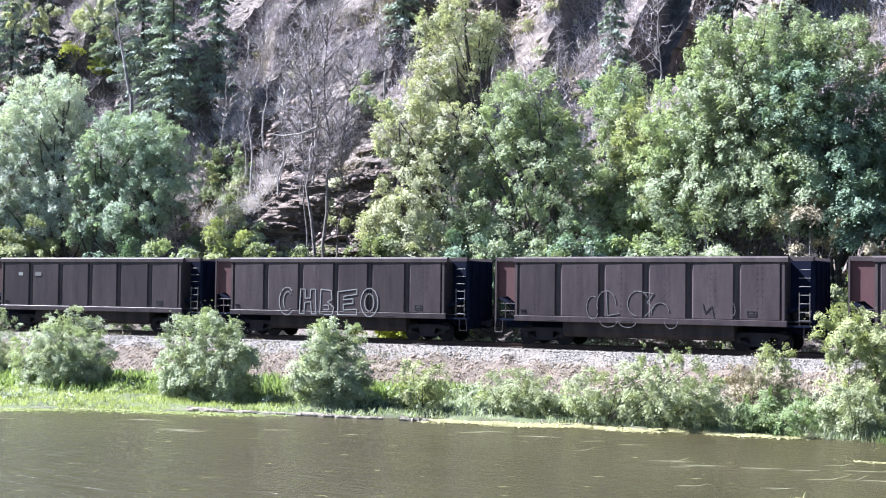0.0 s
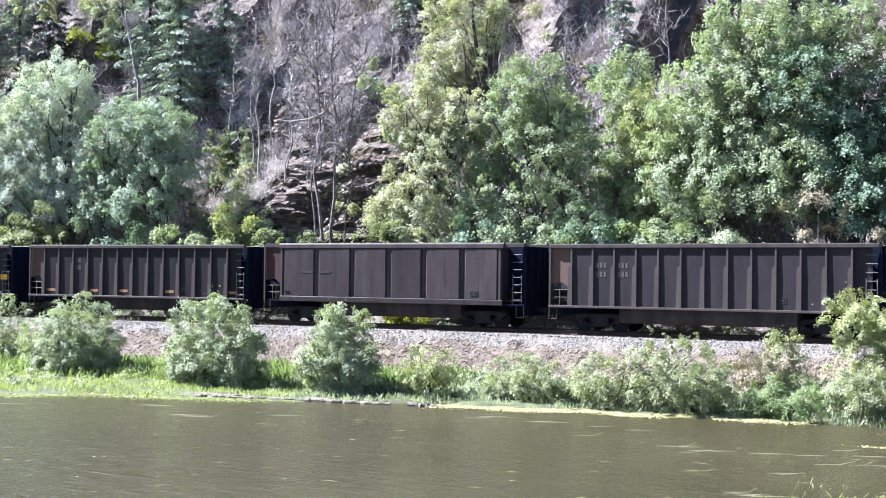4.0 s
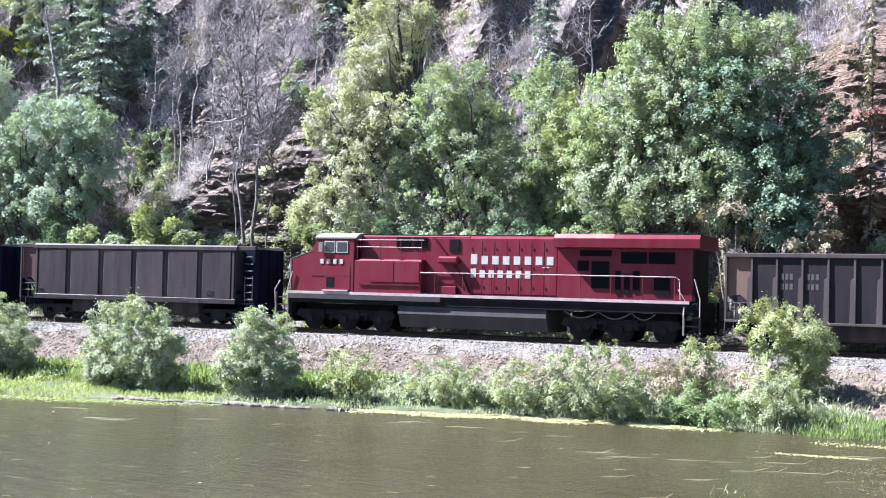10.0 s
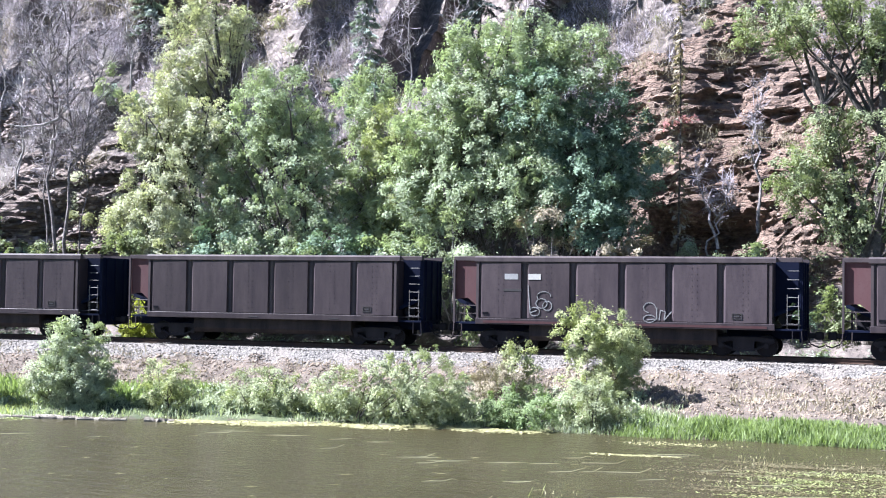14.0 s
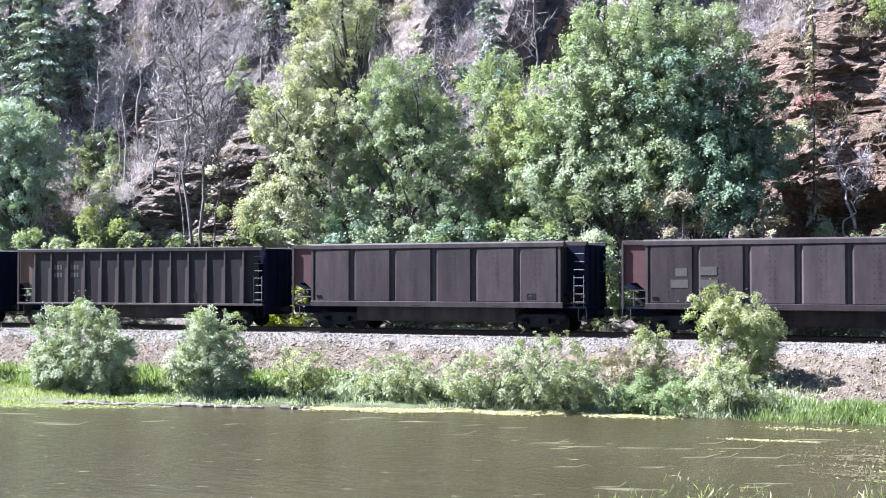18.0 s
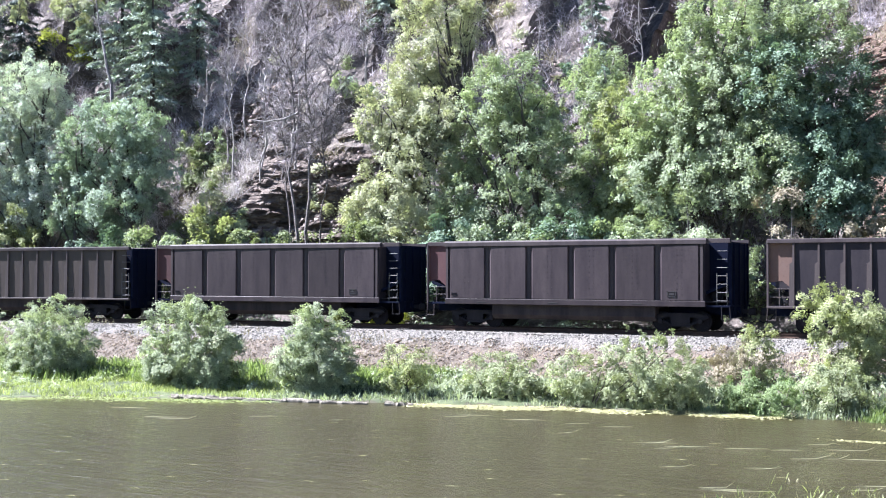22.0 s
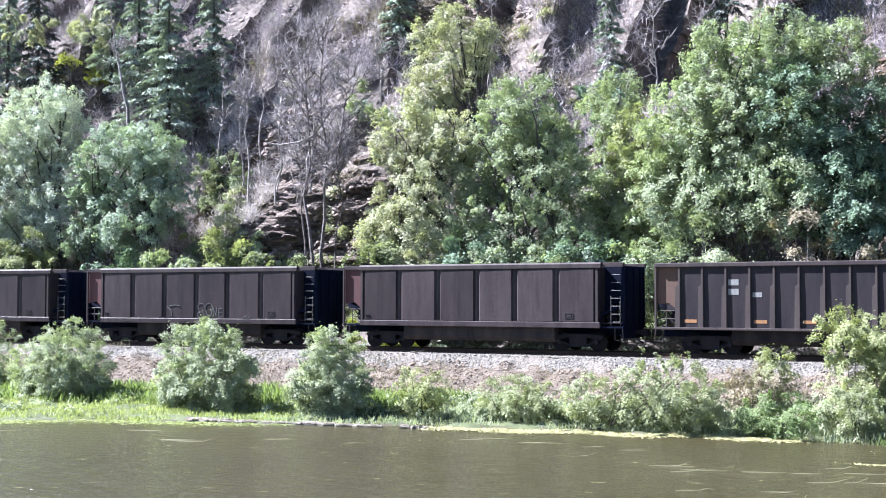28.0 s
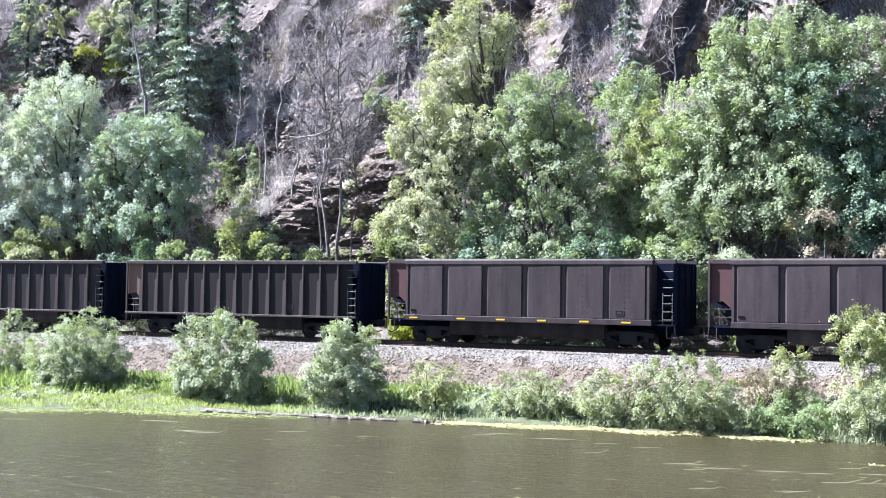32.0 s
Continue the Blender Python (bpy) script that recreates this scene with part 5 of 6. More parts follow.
make_tree("tall leafy tree with a dark leaning trunk", [(-5.4, 60.3, 17.0, 2.8, 1.4), (-1.8, 60.1, 17.1, 2.2, 1.9), (0.4, 60.0, 15.5, 2.7, 2.4), (-0.1, 60.0, 11.8, 2.4, 2.4), (-4.3, 60.2, 9.9, 1.9, 1.9), (-2.3, 60.1, 8.3, 2.0, 1.4), (-0.2, 60.0, 8.6, 2.0, 1.5), (-3.7, 60.2, 12.3, 1.3, 0.9)],
          [(-1.7, 59.6, 7.1, -1.2, 59.9, 18.6), (-2.0, 59.9, 7.0, -4.4, 60.2, 15.0)], M_LEAFOLIVE, 109, 1900, girth=1.5)
make_tree("leafy tree at the edge of the cliff foot", [(4.5, 60.0, 15.0, 2.8, 2.8), (5.5, 60.0, 11.0, 2.8, 2.6), (4.0, 60.0, 8.0, 2.6, 2.0)], [(4.6, 60.0, 6.4, 4.8, 60.0, 15.5)], M_LEAFOLIVE, 110, 1600)

# undergrowth between the trees
GR = "undergrowth behind the railway"
for k, lb in enumerate([[(-49.3, 57.9, 6.6, 1.7, 1.7), (-50.9, 57.9, 6.0, 1.2, 1.2)], [(-46.4, 57.8, 6.0, 1.2, 1.3), (-43.6, 57.9, 6.0, 0.5, 1.0)]]):
    make_shrub("yellow-green shrub at the foot of the rock slope", lb, M_BUSHYEL if k == 0 else M_LEAFOLIVE, 200 + k, 1800, 0.066, 2.6, 7.0, 0.5, group=GR)
for k, lb in enumerate([[(-23.7, 59.5, 6.6, 2.2, 1.7)], [(-27.0, 59.2, 7.0, 1.6, 2.1), (-26.0, 59.2, 6.0, 1.4, 1.4)], [(-38.7, 59.0, 6.4, 1.8, 1.4), (-40.8, 58.8, 6.0, 0.9, 1.1)], [(-65.0, 57.4, 7.4, 2.4, 2.0)], [(-57.2, 57.5, 6.0, 2.7, 1.5)], [(-69.5, 57.2, 7.6, 2.8, 2.0)], [(-53.2, 58.0, 6.2, 2.1, 1.7), (-51.3, 58.0, 5.6, 1.4, 1.2)], [(-33.5, 59.0, 6.2, 2.0, 1.7)], [(-14.0, 58.4, 4.6, 1.5, 1.4)], [(-11.2, 58.6, 4.2, 1.4, 1.3)], [(-5.6, 58.4, 4.4, 1.6, 1.4)], [(-2.6, 58.2, 4.6, 1.6, 1.5)], [(-18.6, 58.2, 4.8, 2.0, 1.6)]]):
    # some clumps take the leaf with shade in its colour
    make_shrub("leafy green undergrowth behind the railway", lb, M_BUSHYEL if k in (3, 5) else (M_LEAF, M_LEAFSHADE, M_LEAFOLIVE)[k % 3], 210 + k, 1500, 0.075, 3.0, 7.0, 0.5, group=GR)
for k, lb in enumerate([[(-20.8, 59.5, 7.3, 1.6, 2.0)], [(-16.1, 59.5, 7.2, 1.8, 2.0)]]):
    make_shrub("grey half-dead shrub behind the railway", lb, M_LEAFGREY if k == 0 else M_LEAFTAN, 230 + k, 900, 0.06, 3.5, 4.0, 0.5, group=GR, stems=30, stem_mat=M_DEADWOOD)
make_shrub("tan-leaved dry shrub at the cliff foot", [(-12.8, 59.5, 7.0, 1.4, 1.3), (-13.3, 59.5, 5.8, 1.2, 1.0)], M_LEAFTAN, 240, 1500, 0.075, 3.5, 4.0, 0.4, group=GR)
for k, (lb, lf) in enumerate([((-12.0, 65.0, 12.1, 1.0, 1.1), M_LEAFYEL), ((-11.1, 65.0, 13.5, 0.6, 0.3), M_LEAFRED), ((-9.2, 62.0, 6.2, 1.3, 1.2), M_LEAF), ((-7.0, 61.5, 6.0, 1.6, 1.2), M_LEAF), ((-46.8, 68.4, 17.5, 1.1, 1.3), M_LEAF), ((-56.6, 67.5, 13.9, 1.9, 1.3), M_LEAFYEL), ((-59.2, 67.3, 12.9, 1.5, 1.5), M_LEAF), ((-70.0, 65.9, 21.8, 0.7, 0.6), M_LEAFLIME), ((-73.3, 65.4, 24.2, 2.4, 1.2), M_LEAFYEL), ((-68.4, 66.1, 23.9, 2.4, 1.2), M_LEAFYEL), ((-54.5, 65.3, 11.2, 1.6, 1.4), M_LEAF), ((-52.2, 64.0, 9.4, 1.5, 1.3), M_LEAFYEL), ((-57.6, 65.2, 10.6, 1.4, 1.3), M_LEAF), ((-50.2, 62.3, 8.0, 1.3, 1.1), M_LEAFGREY), ((-31.0, 66.3, 13.4, 1.3, 1.6), M_LEAFOLIVE), ((-30.1, 67.6, 16.0, 1.2, 1.3), M_LEAFSHADE), ((-31.8, 65.0, 11.2, 1.3, 1.4), M_LEAFSHADE), ((-29.2, 65.6, 12.0, 1.2, 1.6), M_LEAF), ((-53.6, 63.2, 8.6, 1.4, 1.3), M_LEAFYEL)]):
    make_shrub("small shrub clinging to the rock face", [lb], lf, 250 + k, 1500, 0.07, lb[2] - lb[4], 4.0, 0.4, group="shrubs on the rock face")

# shrubs rooted on the open slope between the trees and the rock
for k, (x, z, r, lf) in enumerate([(-57.0, 13.6, 1.5, M_LEAFOLIVE), (-55.3, 13.0, 1.2, M_LEAF), (-54.6, 11.6, 1.3, M_LEAFYEL), (-56.2, 11.8, 1.4, M_LEAFOLIVE), (-53.4, 10.4, 1.1, M_LEAFOLIVE), (-52.4, 9.0, 1.1, M_LEAFYEL), (-54.6, 8.4, 1.3, M_LEAFOLIVE), (-51.6, 7.6, 1.2, M_BUSHYEL), (-48.3, 7.0, 0.6, M_LEAF), (-54.6, 20.0, 1.0, M_LEAFYEL), (-46.2, 16.6, 1.2, M_LEAFSHADE), (-73.6, 23.0, 1.6, M_BUSHYEL), (-70.4, 21.4, 1.0, M_LEAFLIME), (-71.6, 23.8, 1.7, M_BUSHYEL), (-75.6, 21.4, 1.2, M_LEAFTAN)]):
    y = float(line_y(x) + cliff_u(np.array([z]), np.array([x]))[0]) - 0.7 * r
    make_shrub("straggly green shrub rooted on the open slope", [(x, y, z, r, r * 0.9), (x + 0.8 * r, y, z - 0.5 * r, 0.7 * r, 0.6 * r)], lf, 270 + k, 1500, 0.066, z - r, 5.0, 0.4, group="shrubs on the open slope")

# shrubs added to darken the cliff foot, which lies in the tree's shadow
for k, lb in enumerate([(-10.9, 60.6, 4.9, 1.3, 1.5), (-9.3, 60.8, 4.3, 1.1, 1.1)]):
    make_shrub("dark green shrub added to darken the shaded cliff foot", [lb], M_LEAFTEAL, 262 + k, 1600, 0.07, 3.0, 7.0, 0.45, group=GR)

make_shrub("sunlit lime-green shrub close behind the track", [(-36.6, 57.7, 3.5, 1.5, 1.2), (-38.4, 57.6, 3.2, 1.3, 1.0)], M_LEAFLIME, 266, 2600, 0.06, 1.9, 9.0, 0.4, group=GR)

# dead trees and conifers on the slope
DEAD_TREE = make_dead_tree("bare grey dead tree with two tall stems and many twigs", [(-44.5, 60.6, 6.9, -45.2, 60.5, 19.8, 0.13), (-43.9, 60.6, 6.9, -44.0, 60.6, 20.8, 0.12), (-44.9, 60.9, 6.9, -46.6, 61.0, 18.0, 0.07), (-43.7, 60.9, 6.9, -42.6, 61.2, 18.5, 0.06)], 301, 34, 2.6, mat=M_STEM, ground=3.6, twigs=4200)
for k, (a, b, r, br) in enumerate([((-62.9, 64.8), (-64.7, 64.6, 24.8), 0.14, 5), ((-38.8, 71.0), (-38.7, 71.0, 23.3), 0.13, 8), ((-34.3, 71.2), (-34.5, 71.2, 21.8), 0.12, 10), ((-7.0, 62.3), (-7.1, 62.3, 14.6), 0.09, 12), ((-8.7, 61.4), (-9.8, 61.4, 10.8), 0.08, 6), ((-9.3, 61.4), (-8.3, 61.4, 9.9), 0.06, 6), ((-14.9, 67.5), (-14.9, 67.5, 22.0), 0.07, 8), ((-50.0, 64.0), (-49.6, 64.0, 17.0), 0.08, 12), ((-53.5, 65.0), (-53.6, 65.0, 18.5), 0.07, 10)]):
    make_dead_tree("bare dead tree trunk on the rock slope", [(*a, 5.0, *b, r)], 310 + k, br, 1.3, ground=b[2] - (9.0 if k in (0, 1, 2, 6, 7, 8) else 6.5 if k == 3 else 3.5), twigs=200)
for k, (x, y, z1, r) in enumerate([(-51.5, 63.2, 20.5, 0.07), (-48.6, 64.5, 23.5, 0.10), (-47.2, 63.8, 21.0, 0.08), (-42.6, 64.6, 22.8, 0.09), (-46.2, 62.2, 21.6, 0.08), (-48.9, 62.6, 20.2, 0.06), (-41.0, 65.2, 20.2, 0.06), (-52.8, 66.0, 22.4, 0.07), (-55.8, 65.5, 21.0, 0.06), (-27.0, 69.0, 22.5, 0.07), (-24.6, 69.6, 23.2, 0.08), (-30.6, 69.3, 22.0, 0.06)]):
    make_dead_tree("slender bleached dead tree on the brushy slope", [(x, y, 5.0, x + (k % 3 - 1) * 0.4, y, z1, r)], 370 + k, 14, 1.5, mat=M_DEADWOOD, ground=z1 - 9.5, twigs=160)
make_conifer("reddish dying spruce in front of the cliff", -10.7, 62.2, 6.5, 19.8, 0.55, 330, 600, M_LEAFTAN)
for k, (x, y, z0, z1, r) in enumerate([(-60.8, 66.1, 15.0, 26.2, 2.7), (-59.4, 69.0, 17.0, 27.2, 2.4), (-63.2, 67.6, 16.5, 27.5, 2.5), (-65.9, 68.5, 18.0, 29.0, 2.5), (-31.8, 73.3, 17.5, 24.8, 1.3), (-79.3, 68.5, 20.0, 29.5, 2.2), (-69.0, 69.0, 20.0, 30.0, 1.9), (-47.5, 74.0, 21.0, 29.0, 1.6)]):
    make_conifer("dark green spruce high on the rocky slope", x, y, z0, z1, r, 340 + k, 8500 if r > 2.3 else 6000)

# spruces added to darken parts of the slope that lie in shadow
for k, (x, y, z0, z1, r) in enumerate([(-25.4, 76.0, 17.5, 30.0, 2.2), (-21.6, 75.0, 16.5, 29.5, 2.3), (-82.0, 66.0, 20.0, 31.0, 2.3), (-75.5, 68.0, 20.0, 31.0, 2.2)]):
    make_conifer("near-black spruce added to darken the shaded upper slope", x, y, z0, z1, r, 360 + k, 8500, M_NEEDLESHADE)

# bushes on the river bank
make_shrub("grey-green willow bush on the river bank", [(-51.0, 43.4, 1.7, 1.4, 1.6)], M_LEAFGREY, 400, grow=1.16)
make_shrub("grey-green willow bush on the grassy bank", [(-43.4, 41.2, 2.2, 1.6, 1.5), (-44.1, 41.2, 1.4, 1.85, 1.5), (-45.3, 41.2, 1.5, 1.3, 1.1), (-42.5, 41.2, 1.3, 1.1, 1.0)], M_LEAFGREY, 401, grow=1.16)
make_shrub("rounded grey-green willow bush on the grassy bank", [(-35.6, 41.1, 2.2, 1.7, 1.4), (-35.5, 41.1, 1.5, 1.8, 1.7), (-36.6, 41.1, 1.3, 1.4, 1.0), (-34.3, 41.1, 1.6, 1.2, 1.1)], M_LEAFGREY, 402, grow=1.16)
make_shrub("bushy green willow at the water's edge", [(-30.3, 42.0, 1.7, 1.5, 1.2), (-30.0, 42.0, 1.4, 1.45, 1.5), (-29.9, 42.0, 2.9, 1.1, 0.6), (-29.3, 42.0, 1.1, 1.0, 0.8)], M_LEAFGREY, 403, grow=1.16)
make_shrub("low dry willow bush on the bank", [(-26.4, 42.9, 1.1, 1.1, 0.8)], M_BUSHYEL, 404, grow=1.16)
make_shrub("low pale green bush at the shore", [(-22.9, 43.7, 0.90, 1.34, 0.82), (-21.8, 43.7, 0.79, 0.82, 0.62)], M_BUSHPALE, 405, grow=1.16)
make_shrub("wide grey-green bush overhanging the water", [(-19.3, 43.6, 1.00, 1.34, 0.93), (-16.8, 43.6, 1.55, 1.64, 1.30), (-15.5, 43.6, 1.00, 0.82, 0.82)], M_BUSHPALE, 406, grow=1.16)
make_shrub("brownish half-dry shrub on the bank", [(-14.9, 47.3, 1.5, 1.3, 0.75)], M_LEAFTAN, 407, grow=1.0)
make_shrub("young willow shrub with a leafy top", [(-14.1, 47.6, 2.5, 0.85, 0.45)], M_BUSHYEL, 408, grow=1.0)
make_shrub("low bright green bush at the waterline", [(-12.8, 44.1, 0.69, 1.34, 0.72), (-13.6, 44.1, 0.49, 0.72, 0.62)], M_BUSHGREEN, 409, grow=1.16)
make_shrub("tall yellow-green willow bush with bare lower stems", [(-11.2, 47.6, 3.35, 1.5, 1.15), (-10.4, 47.6, 2.9, 1.25, 0.95)], M_BUSHYEL, 410, leaves=8000, ground=0.45, grow=1.0, stems=24)
make_shrub("low grey-green willow bush at the waterline", [(-10.5, 44.4, 1.0, 1.1, 0.8), (-9.6, 44.4, 0.7, 0.7, 0.5)], M_BUSHPALE, 411, grow=1.0)


def pale_limb():
    """The long bleached limb of the two-stemmed dead tree."""
    bm = bmesh.new()
    tube(bm, [(-43.9, 60.4, 14.6), (-44.4, 60.2, 13.9), (-45.2, 60.0, 13.6), (-46.4, 59.8, 13.5), (-47.6, 59.7, 13.7)], [0.09, 0.075, 0.06, 0.04, 0.015], 6)
    for k in range(9):
        x = -44.8 - 0.3 * k
        tube(bm, [(x, 59.9, 13.6), (x - 0.3, 59.8, 13.3 - 0.05 * k), (x - 0.7, 59.7, 13.1 + 0.12 * (k % 3))], [0.025, 0.018, 0.006], 4)
    ob = part("limb", bm, M_DEADWOOD, DEAD_TREE, "bleached white dead limb")
    ob.location = -DEAD_TREE.location


pale_limb()


# ---- stuff on the hillside ----
def hill_point(x, z, lift=0.0):
    return x, float(line_y(x) + cliff_u(np.array([z]), np.array([x]))[0]) - lift, z


def scatter_hill(n, seed, x0, x1, z0, z1, want=None):
    """Random places on the hillside; want(x, z) gives the share kept."""
    rng = np.random.default_rng(seed)
    xs, zs = rng.uniform(x0, x1, n), rng.uniform(z0, z1, n)
    if want is not None:
        keep = rng.random(n) < want(xs, zs)
        xs, zs = xs[keep], zs[keep]
    ys = line_y(xs) + cliff_u(zs, xs)
    return np.column_stack([xs, ys, zs])


def brush_share(x, z):
    return np.clip(0.75 + 0.5 * fbm(x * 0.13, z * 0.15, 3, 51) - 1.0 * outcrop(x, z) - 0.9 * in_hollow(x, z), 0, 1)


P = scatter_hill(4200, 61, -90, 6, 4.0, 30, brush_share)
tagged(new("dead_brush", twig_mesh("dead_brush", [(*p, 0.7) for p in P], 170000, 0.9, 0.017, M_TWIGDARK, 62, 0.9, 0.8)), "purplish-grey leafless brush over the rocky slope", "brush", kind="stuff")
P = scatter_hill(1200, 59, -100, 8, 4.0, 20, lambda x, z: np.clip(0.15 + 0.7 * np.exp(-((x + 53) / 5.5) ** 2 - ((z - 12) / 3.5) ** 2) + 1.1 * fbm(x * 0.2, z * 0.2, 3, 53) - 1.0 * outcrop(x, z) - 0.9 * in_hollow(x, z) - 0.8 * smooth_step(-21, -17, x), 0, 1))
tagged(new("pale_brush", twig_mesh("pale_brush", [(*p, 0.6) for p in P], 60000, 0.8, 0.015, M_TWIG, 60, 0.8, 0.9)), "pale grey dead brush in patches on the slope", "brush", kind="stuff")
P = scatter_hill(560, 57, -100, 8, 6.5, 21, brush_share)
tagged(new("bare_shrubs", twig_mesh("bare_shrubs", [(p[0], p[1] - 0.3, p[2], 1.7) for p in P], 4200, 1.5, 0.017, M_TWIG, 58, 1.1, 0.75)), "tall bare grey shrub stems on the slope", "brush", kind="stuff")
P = scatter_hill(1000, 63, -100, 8, 3.5, 28, lambda x, z: np.clip(0.2 + 0.9 * fbm(x * 0.11 + 9, z * 0.16, 3, 57), 0, 1))
tagged(new("dry_grass", twig_mesh("dry_grass", [(*p, 0.8) for p in P], 60000, 0.42, 0.014, M_LEAFTAN, 64, 0.9, 0.5)), "tan dry grass tufts on the slope", "grass", kind="stuff")
P = scatter_hill(560, 65, -100, 8, 3.5, 30, lambda x, z: np.clip(0.05 + 1.0 * fbm(x * 0.1 + 4, z * 0.13, 2, 71), 0, 1))
rng = np.random.default_rng(66)
tagged(new("low_scrub", leaf_cloud("low_scrub", [(p[0], p[1] - 0.1, p[2] + 0.2, rng.uniform(0.25, 0.7)) for p in P], 42000, 0.07, M_LEAFYEL, 67)), "low yellowish-green scrub on the slope", "scrub", kind="stuff")
P = scatter_hill(420, 68, -100, 8, 2.2, 7.0, None)
tagged(new("hillfoot_plants", leaf_cloud("hillfoot_plants", [(p[0], p[1] - 0.4, p[2] + 0.1, rng.uniform(0.35, 0.8)) for p in P], 36000, 0.085, M_LEAFOLIVE, 69)), "mixed green plants along the hill foot", "plants", kind="stuff")


def scree_stones():
    """Broken stones lying all over the slope."""
    rng = np.random.default_rng(74)
    P = scatter_hill(30000, 75, -86, 8, 3.5, 26, lambda x, z: np.clip(-0.1 + 0.8 * outcrop(x, z) + 0.5 * fbm(x * 0.2, z * 0.2, 2, 77) - 0.6 * smooth_step(-20, -15, x), 0, 1))
    n = len(P)
    r = rng.uniform(0.05, 0.15, n) * np.where(rng.random(n) < 0.1, 2.2, 1.0)
    base = np.array([(1, 0.6, -0.5), (-1, 0.6, -0.5), (-1, -0.6, -0.4), (1, -0.6, -0.4), (0.9, 0.5, 0.5), (-0.9, 0.5, 0.4), (-0.8, -0.5, 0.5), (0.9, -0.5, 0.5)])
    V = (base[None] + rng.normal(size=(n, 8, 3)) * 0.22) * r[:, None, None] + P[:, None]
    q = np.array([(0, 3, 2, 1), (4, 5, 6, 7), (0, 1, 5, 4), (1, 2, 6, 5), (2, 3, 7, 6), (3, 0, 4, 7)])
    F = (q[None] + (np.arange(n) * 8)[:, None, None]).reshape(-1, 4)
    tagged(new("scree", mesh_np("scree", V.reshape(-1, 3), F, M_SCREE)), "broken tan and pinkish-grey stones over the slope", "stones", kind="stuff")


M_SCREE = foliage("scree_stone", (0.05, 0.042, 0.043), (0.30, 0.245, 0.225), 0.0, 0.95)
scree_stones()


def rock_mesh(seed, material):
    """A blocky stone with flat broken faces."""
    rng = np.random.default_rng(seed)
    bm = bmesh.new()
    box(bm, -0.6, 0.6, -0.45, 0.45, -0.3, 0.3)
    for v in bm.verts:
        v.co += Vector(rng.normal(size=3) * np.array([0.13, 0.1, 0.08]))
    for _ in range(3):
        n = Vector(rng.normal(size=3)).normalized()
        g = bmesh.ops.bisect_plane(bm, geom=bm.verts[:] + bm.edges[:] + bm.faces[:], plane_co=n * rng.uniform(0.38, 0.5), plane_no=n, clear_outer=True)
        es = [e for e in g["geom_cut"] if isinstance(e, bmesh.types.BMEdge)]
        bmesh.ops.edgeloop_fill(bm, edges=es)
    return finish(bm, "rock", material)


def rocks_on_hill():
    rng = np.random.default_rng(80)
    kinds = [rock_mesh(81 + k, M_ROCK if k < 5 else M_GREYROCK) for k in range(8)]
    P = scatter_hill(1500, 82, -86, 4, 3.2, 24, lambda x, z: np.clip(outcrop(x, z) * 1.1 - 0.15, 0, 1))
    for i, p in enumerate(P[:290]):
        warm = p[0] > -24
        me = kinds[int(rng.integers(0, 5))] if warm else kinds[int(rng.integers(5, 8))]
        ob = new("rock", me)
        ob.parent = GROUND
        s = rng.uniform(0.3, 1.1)
        ob.matrix_basis = Matrix.LocRotScale((p[0], p[1] + 0.1 * s, p[2]), Euler((rng.uniform(-0.15, 0.15), -0.14 + rng.uniform(-0.1, 0.1), rng.uniform(-0.5, 0.5))), Vector((s * rng.uniform(0.9, 1.7), s, s * rng.uniform(0.22, 0.6))))


rocks_on_hill()


# ---- plants beside the track, on its far side ----
_x, _u = rng.uniform(-72, 6, 500), rng.uniform(4.0, 6.5, 500)
tagged(new("trackside_weeds", leaf_cloud("trackside_weeds", [(x, float(line_y(x)) + u, 1.8 + 0.1 * (u - 4), r) for x, u, r in zip(_x, _u, rng.uniform(0.2, 0.65, 500))], 40000, 0.065, M_LEAFTEAL, 70)), "green weeds along the far side of the track", "weeds", kind="stuff")


# ---- stuff on the bank ----
def blades(name, pts, count, length, width, material, seed, lean=0.25, label="", category="grass"):
    rng = np.random.default_rng(seed)
    B = np.array(pts, float)
    k = rng.integers(0, len(B), count)
    P = B[k, :3] + rng.normal(size=(count, 3)) * np.array([0.25, 0.25, 0.0])
    d = rng.normal(size=(count, 3)) * lean + np.array([0.08, 0, 1.0])
    d /= np.linalg.norm(d, axis=1, keepdims=True)
    L = (length * (0.5 + 0.7 * rng.random(count)) * B[k, 3])[:, None]
    a = rng.uniform(-0.9, 0.9, count)
    s = np.column_stack([np.cos(a), np.sin(a), np.zeros(count)])
    V = np.empty((count, 4, 3))
    V[:, 0], V[:, 1] = P - s * width, P + s * width
    bend = np.column_stack([rng.normal(size=count) * 0.12, rng.normal(size=count) * 0.12, np.zeros(count)]) * L
    V[:, 2] = P + d * L * 0.6 + s * width * 0.8
    V[:, 3] = P + d * L + bend
    return tagged(new(name, mesh_np(name, V.reshape(-1, 3), np.arange(count * 4).reshape(-1, 4), material)), label, category, kind="stuff")


def bank_points(n, seed, x0, x1, f0, f1, tall=1.0, patchy=0.0, wet=0.0):
    """Places on the bank, f0 to f1 of the way from the water's edge to the foot of the ballast."""
    rng = np.random.default_rng(seed)
    out = []
    while len(out) < n:
        x = rng.uniform(x0, x1)
        s = float(shore_u(np.array([x]))[0])
        u = s + (-5.6 - s) * rng.uniform(f0, f1) - wet * rng.random()
        if patchy and 0.5 + 0.5 * float(fbm(np.array([x * 0.5]), np.array([u * 0.5]), 2, seed)[0]) < patchy * rng.random():
            continue
        z = float(bank_top(np.array([u]), np.array([x]))[0])
